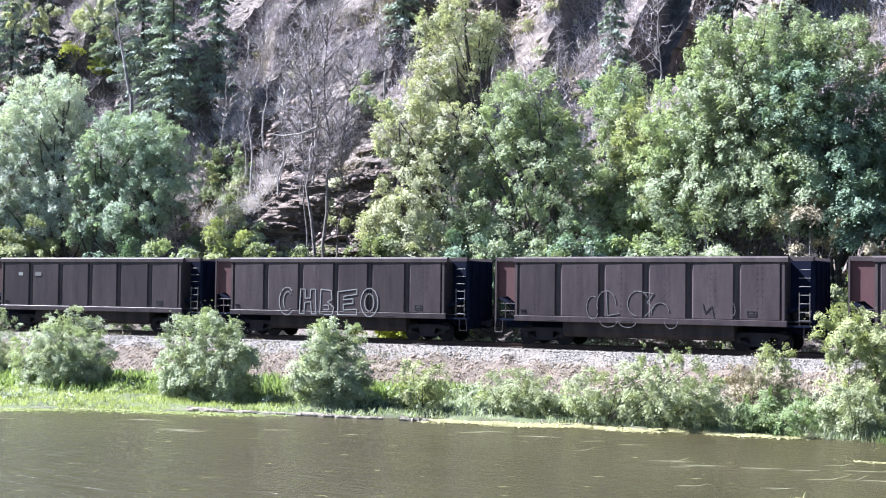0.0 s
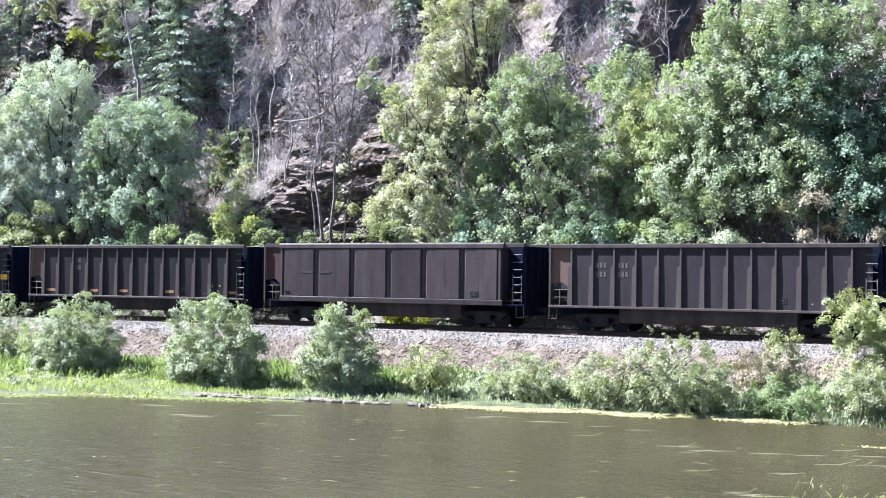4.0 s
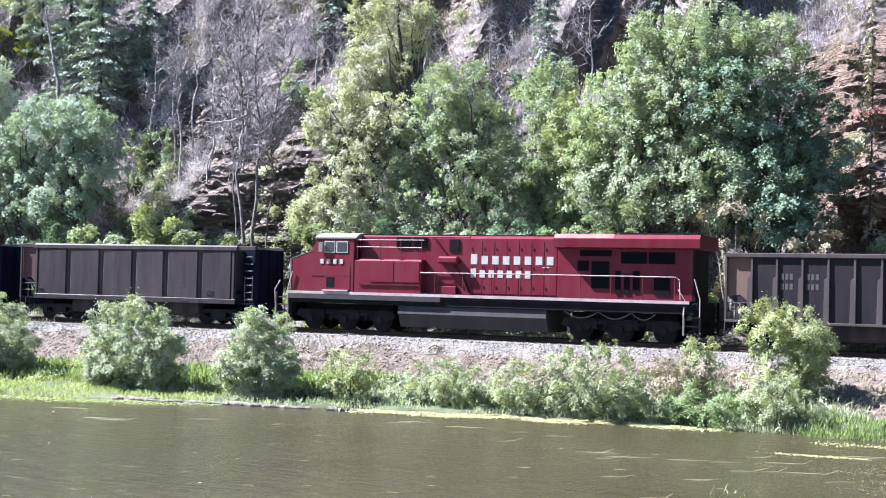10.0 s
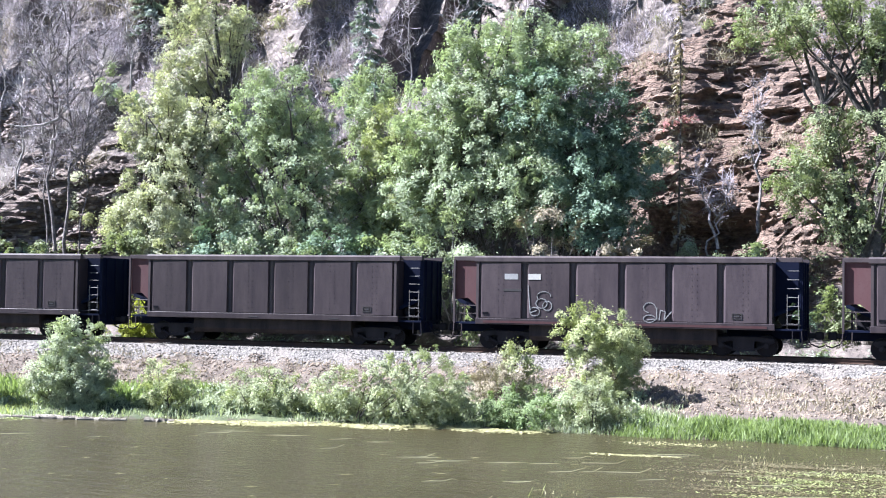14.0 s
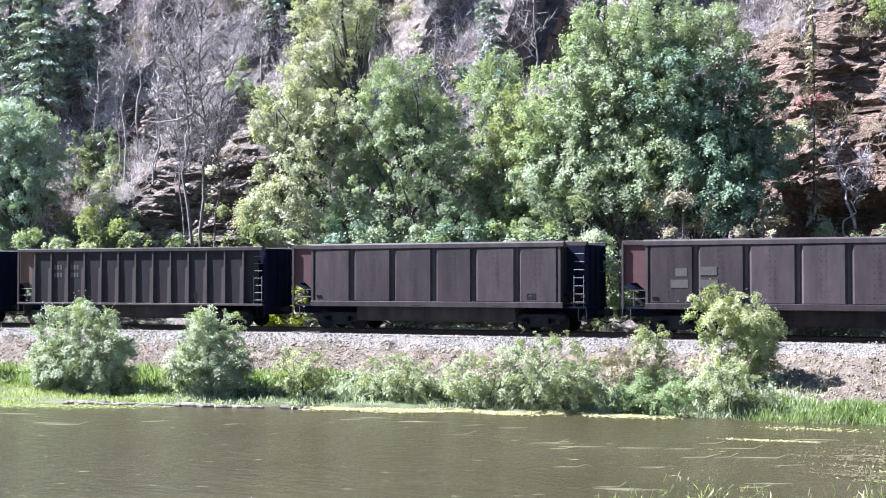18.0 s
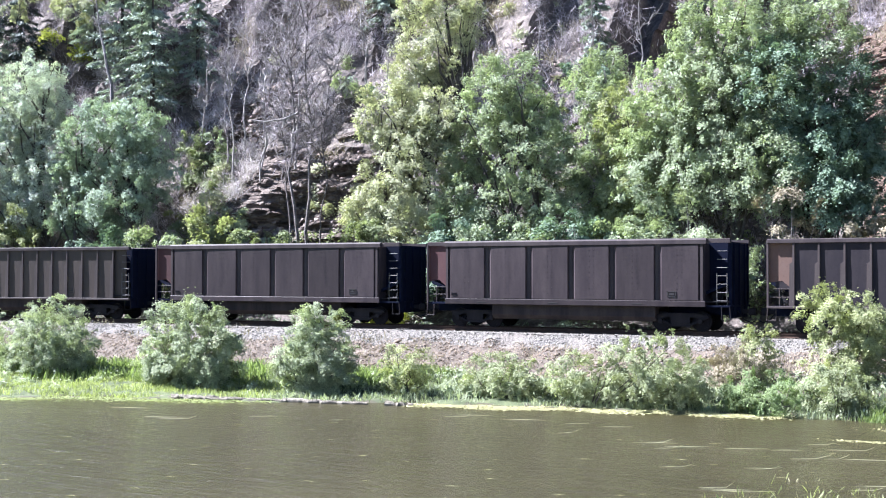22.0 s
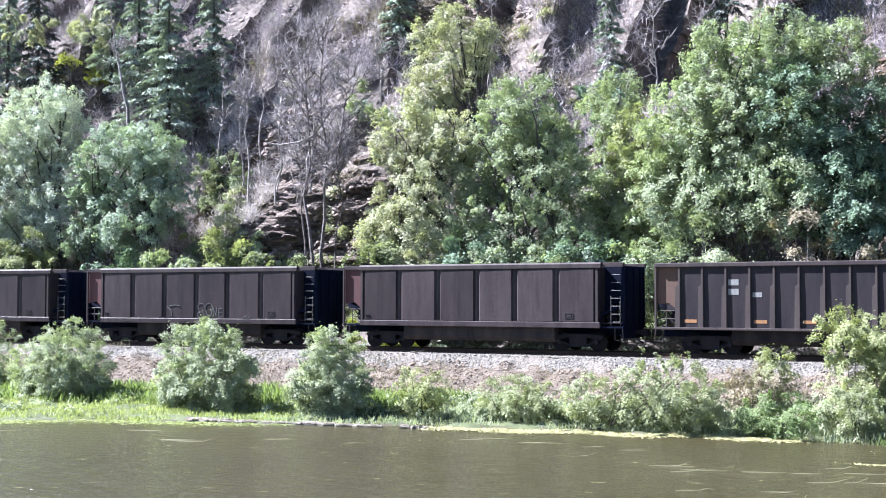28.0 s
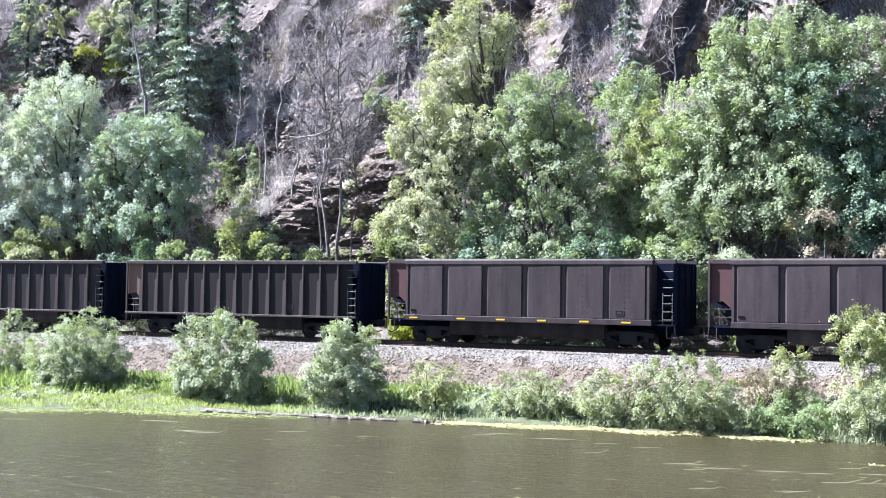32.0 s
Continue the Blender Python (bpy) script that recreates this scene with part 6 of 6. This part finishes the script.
        out.append((x, float(line_y(x)) + u, max(z, -0.06) - 0.02, tall * rng.uniform(0.6, 1.15)))
    return out


blades("marsh_grass", bank_points(1500, 90, -60, -31, 0.02, 0.75, 0.8), 60000, 0.28, 0.0075, M_GRASS, 91, 0.35, "bright green marsh grass on the low bank")
blades("bank_grass", bank_points(1300, 92, -33, -8, 0.0, 0.62, 0.8, 0.5), 15000, 0.32, 0.010, M_LEAFGREY, 93, 0.35, "patchy green grass along the bank")
blades("tall_grass", bank_points(1100, 94, -9.5, 6, -0.02, 0.34, 0.9, 0.55), 26000, 0.36, 0.006, M_GRASSGREEN, 95, 0.28, "tall bright green grass at the water's edge")
blades("willow_grass", bank_points(700, 89, -52, -27, 0.38, 0.80, 1.0, 0.3), 16000, 0.52, 0.010, M_GRASSGREEN, 88, 0.22, "tall green grass between the willow bushes")
blades("dry_stalks", bank_points(900, 96, -60, 6, 0.55, 1.25, 0.8, 0.6), 12000, 0.42, 0.010, M_LEAFTAN, 97, 1.1, "dry tan stalks and sticks on the brown bank")
P = bank_points(480, 98, -48, -9, 0.15, 0.85, 1.0, 0.6)
tagged(new("bank_weeds", leaf_cloud("bank_weeds", [(p[0], p[1], p[2] + 0.12, rng.uniform(0.15, 0.42)) for p in P], 34000, 0.055, M_LEAFGREY, 99)), "low leafy weeds on the bank", "weeds", kind="stuff")


def loose_stones():
    """Loose ballast on the shoulder and the slope below it."""
    rng = np.random.default_rng(110)
    n = 12000
    xs = rng.uniform(-66, 5, n)
    us = np.where(rng.random(n) < 0.85, rng.uniform(-3.7, -1.5, n), rng.uniform(-5.0, -3.6, n))
    zs = np.where(us > -2.45, 2.09, bank_top(us, xs))
    ys = line_y(xs) + us
    r = rng.uniform(0.02, 0.06, n)
    base = np.array([(1, 0, 0), (0, 1, 0), (-1, 0, 0), (0, -1, 0), (0, 0, 1), (0, 0, -1.0)])
    V = base[None] * r[:, None, None] * rng.uniform(0.55, 1.35, (n, 6, 1)) + np.column_stack([xs, ys, zs])[:, None]
    tri = np.array([(0, 1, 4), (1, 2, 4), (2, 3, 4), (3, 0, 4), (1, 0, 5), (2, 1, 5), (3, 2, 5), (0, 3, 5)])
    F = (tri[None] + (np.arange(n) * 6)[:, None, None]).reshape(-1, 3)
    tagged(new("loose_ballast", mesh_np("loose_ballast", V.reshape(-1, 3), F, M_STONE, 3)), "loose grey crushed stone on the embankment", "gravel", kind="stuff")


def bank_rubble():
    """Brown rubble and clods on the slope under the ballast."""
    rng = np.random.default_rng(112)
    n = 26000
    xs, us = rng.uniform(-66, 5, n), rng.uniform(-6.8, -3.2, n)
    us = np.where(xs > -16, -3.2 - (-3.2 - us) * 1.5, us)
    r = rng.uniform(0.025, 0.06, n) * np.where(rng.random(n) < 0.03, 2.0, 1.0)
    base = np.array([(1, 0, 0), (0, 1, 0), (-1, 0, 0), (0, -1, 0), (0, 0, 0.8), (0, 0, -0.8)])
    V = base[None] * r[:, None, None] * rng.uniform(0.5, 1.4, (n, 6, 1)) + np.column_stack([xs, line_y(xs) + us, bank_top(us, xs)])[:, None]
    tri = np.array([(0, 1, 4), (1, 2, 4), (2, 3, 4), (3, 0, 4), (1, 0, 5), (2, 1, 5), (3, 2, 5), (0, 3, 5)])
    F = (tri[None] + (np.arange(n) * 6)[:, None, None]).reshape(-1, 3)
    tagged(new("bank_rubble", mesh_np("bank_rubble", V.reshape(-1, 3), F, M_RUBBLE, 3)), "reddish-brown rubble on the embankment slope", "rubble", kind="stuff")


M_RUBBLE = foliage("brown_rubble", (0.05, 0.038, 0.028), (0.228, 0.178, 0.137), 0.0, 0.9)
bank_rubble()
M_STONE = foliage("crushed_stone", (0.056, 0.051, 0.047), (0.215, 0.197, 0.18), 0.0, 0.9)
loose_stones()


# ---- water's edge ----
M_DRIFT = soil_mat("driftwood", (0.05, 0.042, 0.034), (0.20, 0.175, 0.14), (0.38, 0.34, 0.28), 4)


def make_log(label, a, b, r, seed):
    rng = np.random.default_rng(seed)
    bm = bmesh.new()
    pts = wobble_path((0, 0, 0), (b[0] - a[0], b[1] - a[1], b[2] - a[2]), 14, 0.07, rng)
    tube(bm, pts, [r * rng.uniform(0.88, 1.08) * (1 - 0.4 * k / 14) for k in range(15)], 9)
    ob = new("driftwood_log", finish(bm, "driftwood_log", M_DRIFT))
    ob.location = a
    return tagged(ob, label, "log", "driftwood at the shore")


make_log("long grey driftwood log lying at the water's edge", (-34.1, 38.25, 0.05), (-29.4, 39.25, 0.03), 0.11, 120)
make_log("dark driftwood log half in the water", (-29.6, 39.3, 0.03), (-26.3, 40.0, 0.02), 0.12, 121)
make_log("short dark log at the water's edge", (-25.6, 40.15, 0.03), (-24.6, 40.4, 0.02), 0.13, 122)
make_log("thin pale log on the mud", (-34.6, 38.0, 0.05), (-31.6, 38.55, 0.04), 0.07, 123)


def scum(name, pts, count, size, material, seed, label):
    """Flat bits floating on the water."""
    rng = np.random.default_rng(seed)
    B = np.array(pts, float)
    k = rng.integers(0, len(B), count)
    P = np.column_stack([B[k, 0] + rng.normal(size=count) * B[k, 2], B[k, 1] + rng.normal(size=count) * B[k, 3], rng.uniform(0.008, 0.03, count)])
    a = rng.uniform(0, math.tau, count)
    L = size * (0.4 + rng.random(count))[:, None]
    d = np.column_stack([np.cos(a), np.sin(a), rng.normal(size=count) * 0.12])
    e = np.column_stack([-np.sin(a), np.cos(a), rng.normal(size=count) * 0.12])
    V = np.stack([P - d * L, P + e * L * 0.5, P + d * L, P - e * L * 0.5], 1)
    return tagged(new(name, mesh_np(name, V.reshape(-1, 3), np.arange(count * 4).reshape(-1, 4), material)), label, "algae", kind="stuff")


def shore_xy(x, out):
    return x, float(line_y(x) + shore_u(np.array([x]))[0]) - out


pts = [(*shore_xy(x, 0.62 + 0.3 * math.sin(x * 1.7)), 0.3, 0.32) for x in np.arange(-24.5, -12.0, 0.25)]
scum("algae_mat", pts, 22000, 0.06, M_ALGAE_GLINT, 130, "pale yellow algae scum floating along the shore")
pts = [(*shore_xy(x, 0.5 + 0.5 * math.sin(x * 0.9)), 0.5, 0.45) for x in np.arange(-58, -30, 0.4)]
scum("duckweed", pts, 12000, 0.06, M_GRASS, 131, "bright green floating plants at the marsh edge")
pts = [(-8.0 + 0.5 * k, 41.5 + 0.06 * k, 0.6, 0.25) for k in range(4)] + [(-8.7 + 0.35 * k, 38.0 + 0.05 * k, 0.3, 0.1) for k in range(6)]
scum("floating_scum", pts, 900, 0.045, M_ALGAE_GLINT, 134, "pale yellow scum drifting in the shallows")
rng = np.random.default_rng(136)
pts = [(x, y, 0.9, 0.12) for x, y in zip(rng.uniform(-5.6, 4.5, 60), rng.uniform(31.0, 39.5, 60)) if x > -6.8 + 0.25 * (y - 31)]
scum("silty_weed", pts, 16000, 0.032, M_SILTWEED, 132, "tan silty weed lying in the shallows")
pts = [(x, y, 0.7, 0.2) for x, y in zip(rng.uniform(-3.5, 5.0, 40), rng.uniform(30.5, 37.0, 40))]
scum("water_weed", pts, 5000, 0.045, M_GRASS, 133, "yellow-green weed floating in the shallows")


def water_glints():
    """Pale flecks laid on the river in place of glints on its ripples."""
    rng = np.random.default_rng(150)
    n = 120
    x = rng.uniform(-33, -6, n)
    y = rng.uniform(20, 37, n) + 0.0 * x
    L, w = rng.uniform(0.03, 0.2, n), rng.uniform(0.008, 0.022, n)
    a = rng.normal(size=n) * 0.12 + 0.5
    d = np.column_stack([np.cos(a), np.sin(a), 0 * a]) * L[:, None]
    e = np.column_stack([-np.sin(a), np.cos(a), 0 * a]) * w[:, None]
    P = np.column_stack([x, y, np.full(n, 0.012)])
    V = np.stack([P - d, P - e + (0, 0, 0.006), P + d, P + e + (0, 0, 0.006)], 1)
    tagged(new("water_glints", mesh_np("water_glints", V.reshape(-1, 3), np.arange(n * 4).reshape(-1, 4), M_ALGAE_GLINT)), "pale flecks laid on the river for its ripple glints", "foam", kind="stuff")


water_glints()


def reed_strands():
    """Long pale reed leaves lying on the water, drawn out by the current."""
    rng = np.random.default_rng(140)
    spots = [(-13.2, 34.1, 5), (-12.6, 34.6, 3), (-10.8, 34.4, 3), (-30.0, 32.9, 3), (-27.8, 33.9, 2), (-24.3, 35.2, 2), (-18.5, 38.0, 3), (-21.0, 38.4, 3), (-15.6, 37.8, 2), (-9.0, 36.0, 3), (-6.5, 38.5, 4), (-7.5, 33.5, 3), (-33.5, 34.2, 2), (-38.0, 31.2, 2), (-17.8, 35.6, 2), (-5.0, 35.4, 5), (-3.4, 33.6, 5), (-2.0, 37.2, 5), (-2.2, 31.8, 4), (-12.0, 30.6, 2), (-10.6, 28.4, 2), (-9.2, 31.6, 3), (-8.9, 28.2, 3), (-7.9, 33.4, 3), (-6.8, 29.8, 4)]
    for x, y, n in spots:
        plant = empty("floating_reed", Matrix.Translation((x, y, 0.0)))
        tagged(plant, "pale strands of reed lying on the water", "reed", "reeds on the water")
        for _ in range((n + 1) // 2):
            dx, dy = rng.normal(size=2) * (0.6, 0.35)
            ln = rng.uniform(0.5, 1.4)
            bm = bmesh.new()
            tube(bm, [(dx + ln * k / 5, dy + 0.03 * math.sin(k + dx * 9) + 0.10 * k, 0.004 + (0.05 * (k - 3) if k > 3 and rng.random() < 0.2 else 0)) for k in range(6)], [0.004, 0.010, 0.012, 0.011, 0.008, 0.003], 5)
            part("strand", bm, M_REED, plant)


reed_strands()
pts = [(x, y, 0.0, 1.0) for x, y in zip(rng.uniform(-5.5, 4, 90), rng.uniform(33, 41, 90))]
pts += [(x, y, 0.0, 0.8) for x, y in zip(rng.uniform(-9.0, -5.5, 8), rng.uniform(27.5, 32.5, 8))]
blades("shallow_reeds", pts, 420, 0.11, 0.008, M_REED, 141, 0.7, "sparse reed tips standing out of the shallows", "reeds")


pts = [(x, y, 0.0, 1.0) for x, y in zip(rng.uniform(-8.8, -1.5, 46), rng.uniform(25.8, 29.6, 46))]
blades("near_reeds", pts, 260, 0.26, 0.007, M_GRASS, 142, 0.9, "pale reed leaves leaning out of the near shallows", "reeds")


# ---- marks on single cars ----
M_PALEPATCH = plain("weathered_pale_paint", (0.16, 0.155, 0.16), 0.8)


M_FADEPATCH = plain("faded_grey_patch", (0.072, 0.066, 0.066), 0.8)


def tag_cars():
    def car(s0):
        return next(o for (o, s), (k, c, _) in zip(TRAIN, CONSIST) if abs(c - s0) < 0.2)
    yp, yr = -1.612, -1.512
    # large outline letters
    a = car(-26.47)
    w = lambda x: x - 7.32
    st = [oval(w(3.55), 1.85, 0.42, 0.62, 50, 310), oval(w(3.6), 1.85, 0.24, 0.42, 50, 310), [(w(4.3), 2.4), (w(4.25), 1.3), (w(4.5), 1.3), (w(4.52), 1.8), (w(4.85), 1.85), (w(4.9), 1.3), (w(5.15), 1.3), (w(5.1), 2.4), (w(4.85), 2.4), (w(4.83), 2.0), (w(4.55), 2.0), (w(4.55), 2.4), (w(4.3), 2.4)],
          [(w(5.35), 1.3), (w(5.4), 2.4), (w(5.95), 2.35), (w(6.0), 1.95), (w(5.75), 1.85), (w(6.1), 1.6), (w(6.0), 1.28), (w(5.35), 1.3)], [(w(5.55), 1.5), (w(5.85), 1.5), (w(5.8), 1.7), (w(5.55), 1.7)],
          [(w(6.3), 1.3), (w(6.3), 2.3), (w(7.3), 2.42), (w(7.3), 2.2), (w(6.6), 2.1), (w(6.6), 1.95), (w(7.1), 2.0), (w(7.1), 1.8), (w(6.6), 1.75), (w(6.6), 1.5), (w(7.3), 1.55), (w(7.3), 1.3), (w(6.3), 1.3)],
          oval(w(7.95), 1.85, 0.45, 0.62), oval(w(7.95), 1.85, 0.24, 0.38)]
    st = [[(w(4.10 + (x + 7.32 - 3.13) * 1.10), 1.80 + (z - 1.85) * 1.12) for x, z in s] for s in st]
    for s in st:
        spray(a, "graffiti_line", [s], yp, M_CHALK, 0.024, "white spray-paint outline")
    a = car(-10.25)
    st = [oval(w(4.95), 1.75, 0.3, 0.5, 60, 330), oval(w(5.6), 1.9, 0.45, 0.6, 0, 200), [(w(5.6), 2.5), (w(5.65), 1.4), (w(6.2), 1.5)], oval(w(7.1), 1.95, 0.5, 0.55, 30, 260), [(w(6.9), 2.5), (w(7.8), 2.4), (w(7.5), 2.0), (w(7.8), 1.8), (w(7.4), 1.4)], oval(w(8.1), 1.6, 0.4, 0.4, 0, 190), oval(w(5.7), 1.15, 0.4, 0.25, 180, 360), oval(w(6.6), 1.15, 0.4, 0.25, 180, 360), oval(w(8.6), 1.2, 0.3, 0.3, 180, 360), [(w(10.0), 2.0), (w(10.1), 1.6), (w(10.4), 1.9), (w(10.5), 1.4)], oval(w(11.3), 1.75, 0.12, 0.25, -90, 90)]
    for s in st:
        spray(a, "graffiti_line", [s], yp, M_DULLMARK if s is st[-2] else M_PALEPATCH, 0.014, "thin white spray-paint line")
    a = car(-42.2)
    flat_mark(a, "letter_patch", w(2.35), w(2.65), 3.0, 3.18, yp, M_CHALK, "pale lettering bars")
    flat_mark(a, "letter_patch", w(3.55), w(4.0), 2.98, 3.2, yp, M_PALEPATCH, "pale painted rectangle")
    a = car(-176.9)
    flat_mark(a, "letter_patch", w(2.35), w(2.95), 3.0, 3.24, yp, M_CHALK, "pale lettering bars")
    flat_mark(a, "letter_patch", w(3.4), w(3.95), 3.0, 3.24, yp, M_WHITE, "pale painted rectangle")
    flat_mark(a, "number_bar", w(2.3), w(3.1), 2.5, 2.6, yp, M_DULLMARK)
    for s in ([(w(3.4), 2.75), (w(3.5), 1.6), (w(3.8), 1.7)], oval(w(4.0), 2.0, 0.25, 0.2), oval(w(4.25), 1.9, 0.2, 0.2), oval(w(3.7), 1.65, 0.22, 0.18), oval(w(4.1), 2.3, 0.3, 0.2, 0, 220)):
        spray(a, "graffiti_line", [s], yp, M_CHALK, 0.018, "white spray-paint scribble")
    for s in (oval(w(8.6), 1.9, 0.25, 0.2, 0, 260), [(w(8.5), 1.4), (w(8.9), 1.45), (w(8.9), 1.9)], [(w(9.0), 1.4), (w(9.05), 1.8), (w(9.25), 1.75), (w(9.2), 1.4), (w(9.5), 1.75)], oval(w(8.6), 1.45, 0.25, 0.15)):
        spray(a, "graffiti_line", [s], yp, M_CHALK, 0.018, "white spray-paint scribble")
    flat_mark(a, "sill_rust", w(1.4), w(13.3), 1.14, 1.24, -1.624, M_REDPLATE, "reddish worn side sill")
    a = car(-74.4)
    for s in (oval(w(0.5), 3.3, 0.22, 0.25), oval(w(0.6), 2.85, 0.22, 0.2), [(w(0.3), 2.3), (w(0.35), 2.6), (w(0.6), 2.55), (w(0.65), 2.3), (w(0.85), 2.6)]):
        spray(a, "graffiti_line", [s], -1.315, M_PINK, 0.025, "pink spray-paint loop")
    flat_mark(a, "number_bar", w(2.4), w(3.05), 2.5, 2.62, yp, M_DULLMARK)
    flat_mark(a, "number_bar", w(3.5), w(4.1), 2.5, 2.62, yp, M_DULLMARK)
    for s0 in (-106.45,):
        a = car(s0)
        for x, z in ((1.45, 1.95), (13.9, 1.95)):
            flat_mark(a, "reflector", w(x), w(x + 0.45), z, z + 0.3, yr if x < 13 else -1.43, M_YELLOW, "bright yellow plate")
        for x in (3.6, 5.7, 9.0, 11.2):
            flat_mark(a, "stripe", w(x), w(x + 0.45), 1.36, 1.44, yr, M_YELLOW, "yellow stripe")
        for x in (2.45, 3.45):
            for z in (2.95, 2.5):
                flat_mark(a, "letter_bar", w(x), w(x + 0.5), z, z + 0.28, yr, M_DULLMARK)
    for s0 in (-90.3, -356.0):
        a = car(s0)
        for x in (1.35, 4.4, 6.45, 9.55, 13.55):
            flat_mark(a, "stripe", w(x), w(x + 0.55), 1.36, 1.5, yr if x < 13 else -1.43, M_ORANGE, "worn orange stripe")
        for z in (2.95, 2.55):
            flat_mark(a, "letter_bar", w(3.3), w(3.75), z, z + 0.25, yr, M_CHALK if s0 < -300 else M_DULLMARK)
        if s0 < -300:
            flat_mark(a, "letter_bar", w(4.35), w(4.75), 2.45, 2.65, yr, M_CHALK)
    for s0 in (-58.4, -122.4, -258.3, -323.5, -339.9):
        a = car(s0)
        for x in (2.32, 2.5, 2.68, 3.36, 3.54, 3.72):
            for z in (2.85, 2.45):
                flat_mark(a, "letter_bar", w(x), w(x + 0.12), z, z + 0.24, yr, M_GRILLE if s0 == -323.5 else M_FADEPATCH)
    a = car(-225.7)
    for x0, x1, z0, z1 in ((-5.15, -4.4, 1.98, 2.32), (-4.95, -4.45, 2.45, 2.8), (-3.9, -3.15, 1.98, 2.32), (-3.9, -3.2, 2.5, 2.85)):
        flat_mark(a, "number_patch", x0, x1, z0, z1, yp, M_FADEPATCH, "faded grey number patch")
    a = car(-388.6)
    for s in (oval(0.45, 1.95, 0.22, 0.16, -20, 240), oval(0.42, 1.52, 0.2, 0.16), oval(0.62, 1.5, 0.1, 0.1), oval(0.95, 1.85, 0.24, 0.28, -30, 210), [(0.78, 1.75), (0.86, 1.45), (1.1, 1.5), (1.15, 1.8)], [(1.25, 1.45), (1.2, 1.95), (1.4, 1.5), (1.45, 1.9)], [(1.78, 1.85), (1.58, 1.85), (1.58, 1.42), (1.8, 1.42)], [(1.58, 1.65), (1.75, 1.65)]):
        spray(a, "graffiti_line", [s], yp, M_PALEPATCH, 0.013, "thin pale spray-paint letters")
    for s in ([(-1.75, 1.95), (-1.5, 1.75), (-1.45, 1.45)], [(-1.6, 1.98), (-1.2, 2.03), (-0.95, 2.0)], [(3.1, 1.35), (3.25, 1.5), (3.3, 1.3), (3.5, 1.4)]):
        spray(a, "graffiti_line", [s], yp, M_PALEPATCH, 0.016, "faint spray-paint line")
    a = car(-421.0)
    for x in (1.3, 3.9, 6.0, 8.1, 10.2, 12.2):
        flat_mark(a, "stripe", w(x), w(x + 0.45), 1.16, 1.23, -1.624, M_YELLOW, "yellow reflective strip")


tag_cars()

# one gondola is browner than the rest
for _car, _s in TRAIN:
    if abs(_s - 7.32 + 323.5) < 0.1:
        for _p in _car.children:
            if _p.name.split(".")[0] == "body":
                _p.material_slots[0].link = "OBJECT"
                _p.material_slots[0].material = M_RIBBROWN


# ---- a reed close to the camera ----
def make_reed_blade():
    """One tall pale blade on the near bank, stirred by the wind."""
    ob = empty("reed_blade", Matrix.Translation(REED_TIP))
    bm = bmesh.new()
    pts = [(-0.42, 0.02, -1.62), (-0.36, 0.02, -1.1), (-0.24, 0.01, -0.6), (-0.10, 0.0, -0.22), (0.0, 0.0, 0.0)]
    wid = [0.012, 0.024, 0.036, 0.034, 0.012]
    rows = []
    for (x, y, z), w in zip(pts, wid):
        rows.append([bm.verts.new((x - 0.85 * w, y + 0.53 * w, z)), bm.verts.new((x - 0.05 * w, y - 0.08 * w, z)), bm.verts.new((x + 0.85 * w, y - 0.53 * w, z)), bm.verts.new((x + 0.05 * w, y + 0.08 * w, z))])
    for r0, r1 in zip(rows, rows[1:]):
        for k in range(4):
            bm.faces.new((r0[k], r0[(k + 1) % 4], r1[(k + 1) % 4], r1[k]))
    bm.faces.new(rows[-1])
    part("blade", bm, M_STRAW, ob)
    return tagged(ob, "pale dry reed blade standing on the near bank", "reed")


REED_TIP = (-1.53, 1.40, 4.369)
M_STRAW = foliage("dry_straw", (0.44, 0.40, 0.23), (0.56, 0.52, 0.33), 0.1)
REED = make_reed_blade()


# ---- what moves ----
def motions():
    """The train rolls along its line at a steady pace."""
    for thing, s0 in TRAIN:
        rows = []
        for k in range(17):
            t = 2.0 * k
            x, y, h = on_line(s0 + SPEED * t)
            rows.append((t, pose(x, y, RAIL_Z, 0, 0, math.degrees(h))))
        walk(thing, rows)
    # the reed swings in gusts: seconds, then metres along x and up
    sway = [(0, 0.0, -0.10), (4.6, 0.0, -0.10), (5.2, 0.06, -0.02), (5.6, -0.042, 0.02), (6.0, -0.12, 0.018), (6.3, 0.01, -0.002), (6.6, 0.164, 0.002), (7.0, 0.207, -0.043), (7.5, -0.054, 0.019), (7.8, -0.064, -0.02), (8.0, -0.09, -0.07), (8.2, -0.105, 0.022), (8.6, 0.092, -0.014), (9.0, 0.228, -0.004), (9.4, 0.14, -0.035), (10.0, 0.079, -0.03), (11.0, 0.0, -0.09), (20.0, 0.0, -0.10), (29.8, 0.0, -0.10), (30.2, 0.02, -0.03), (30.5, -0.006, 0.028), (30.8, -0.03, -0.06), (32.0, 0.0, -0.10)]
    walk(REED, [(t, pose(REED_TIP[0] + dx, REED_TIP[1], REED_TIP[2] + dz, 0, dx * 40, 0)) for t, dx, dz in sway])


motions()
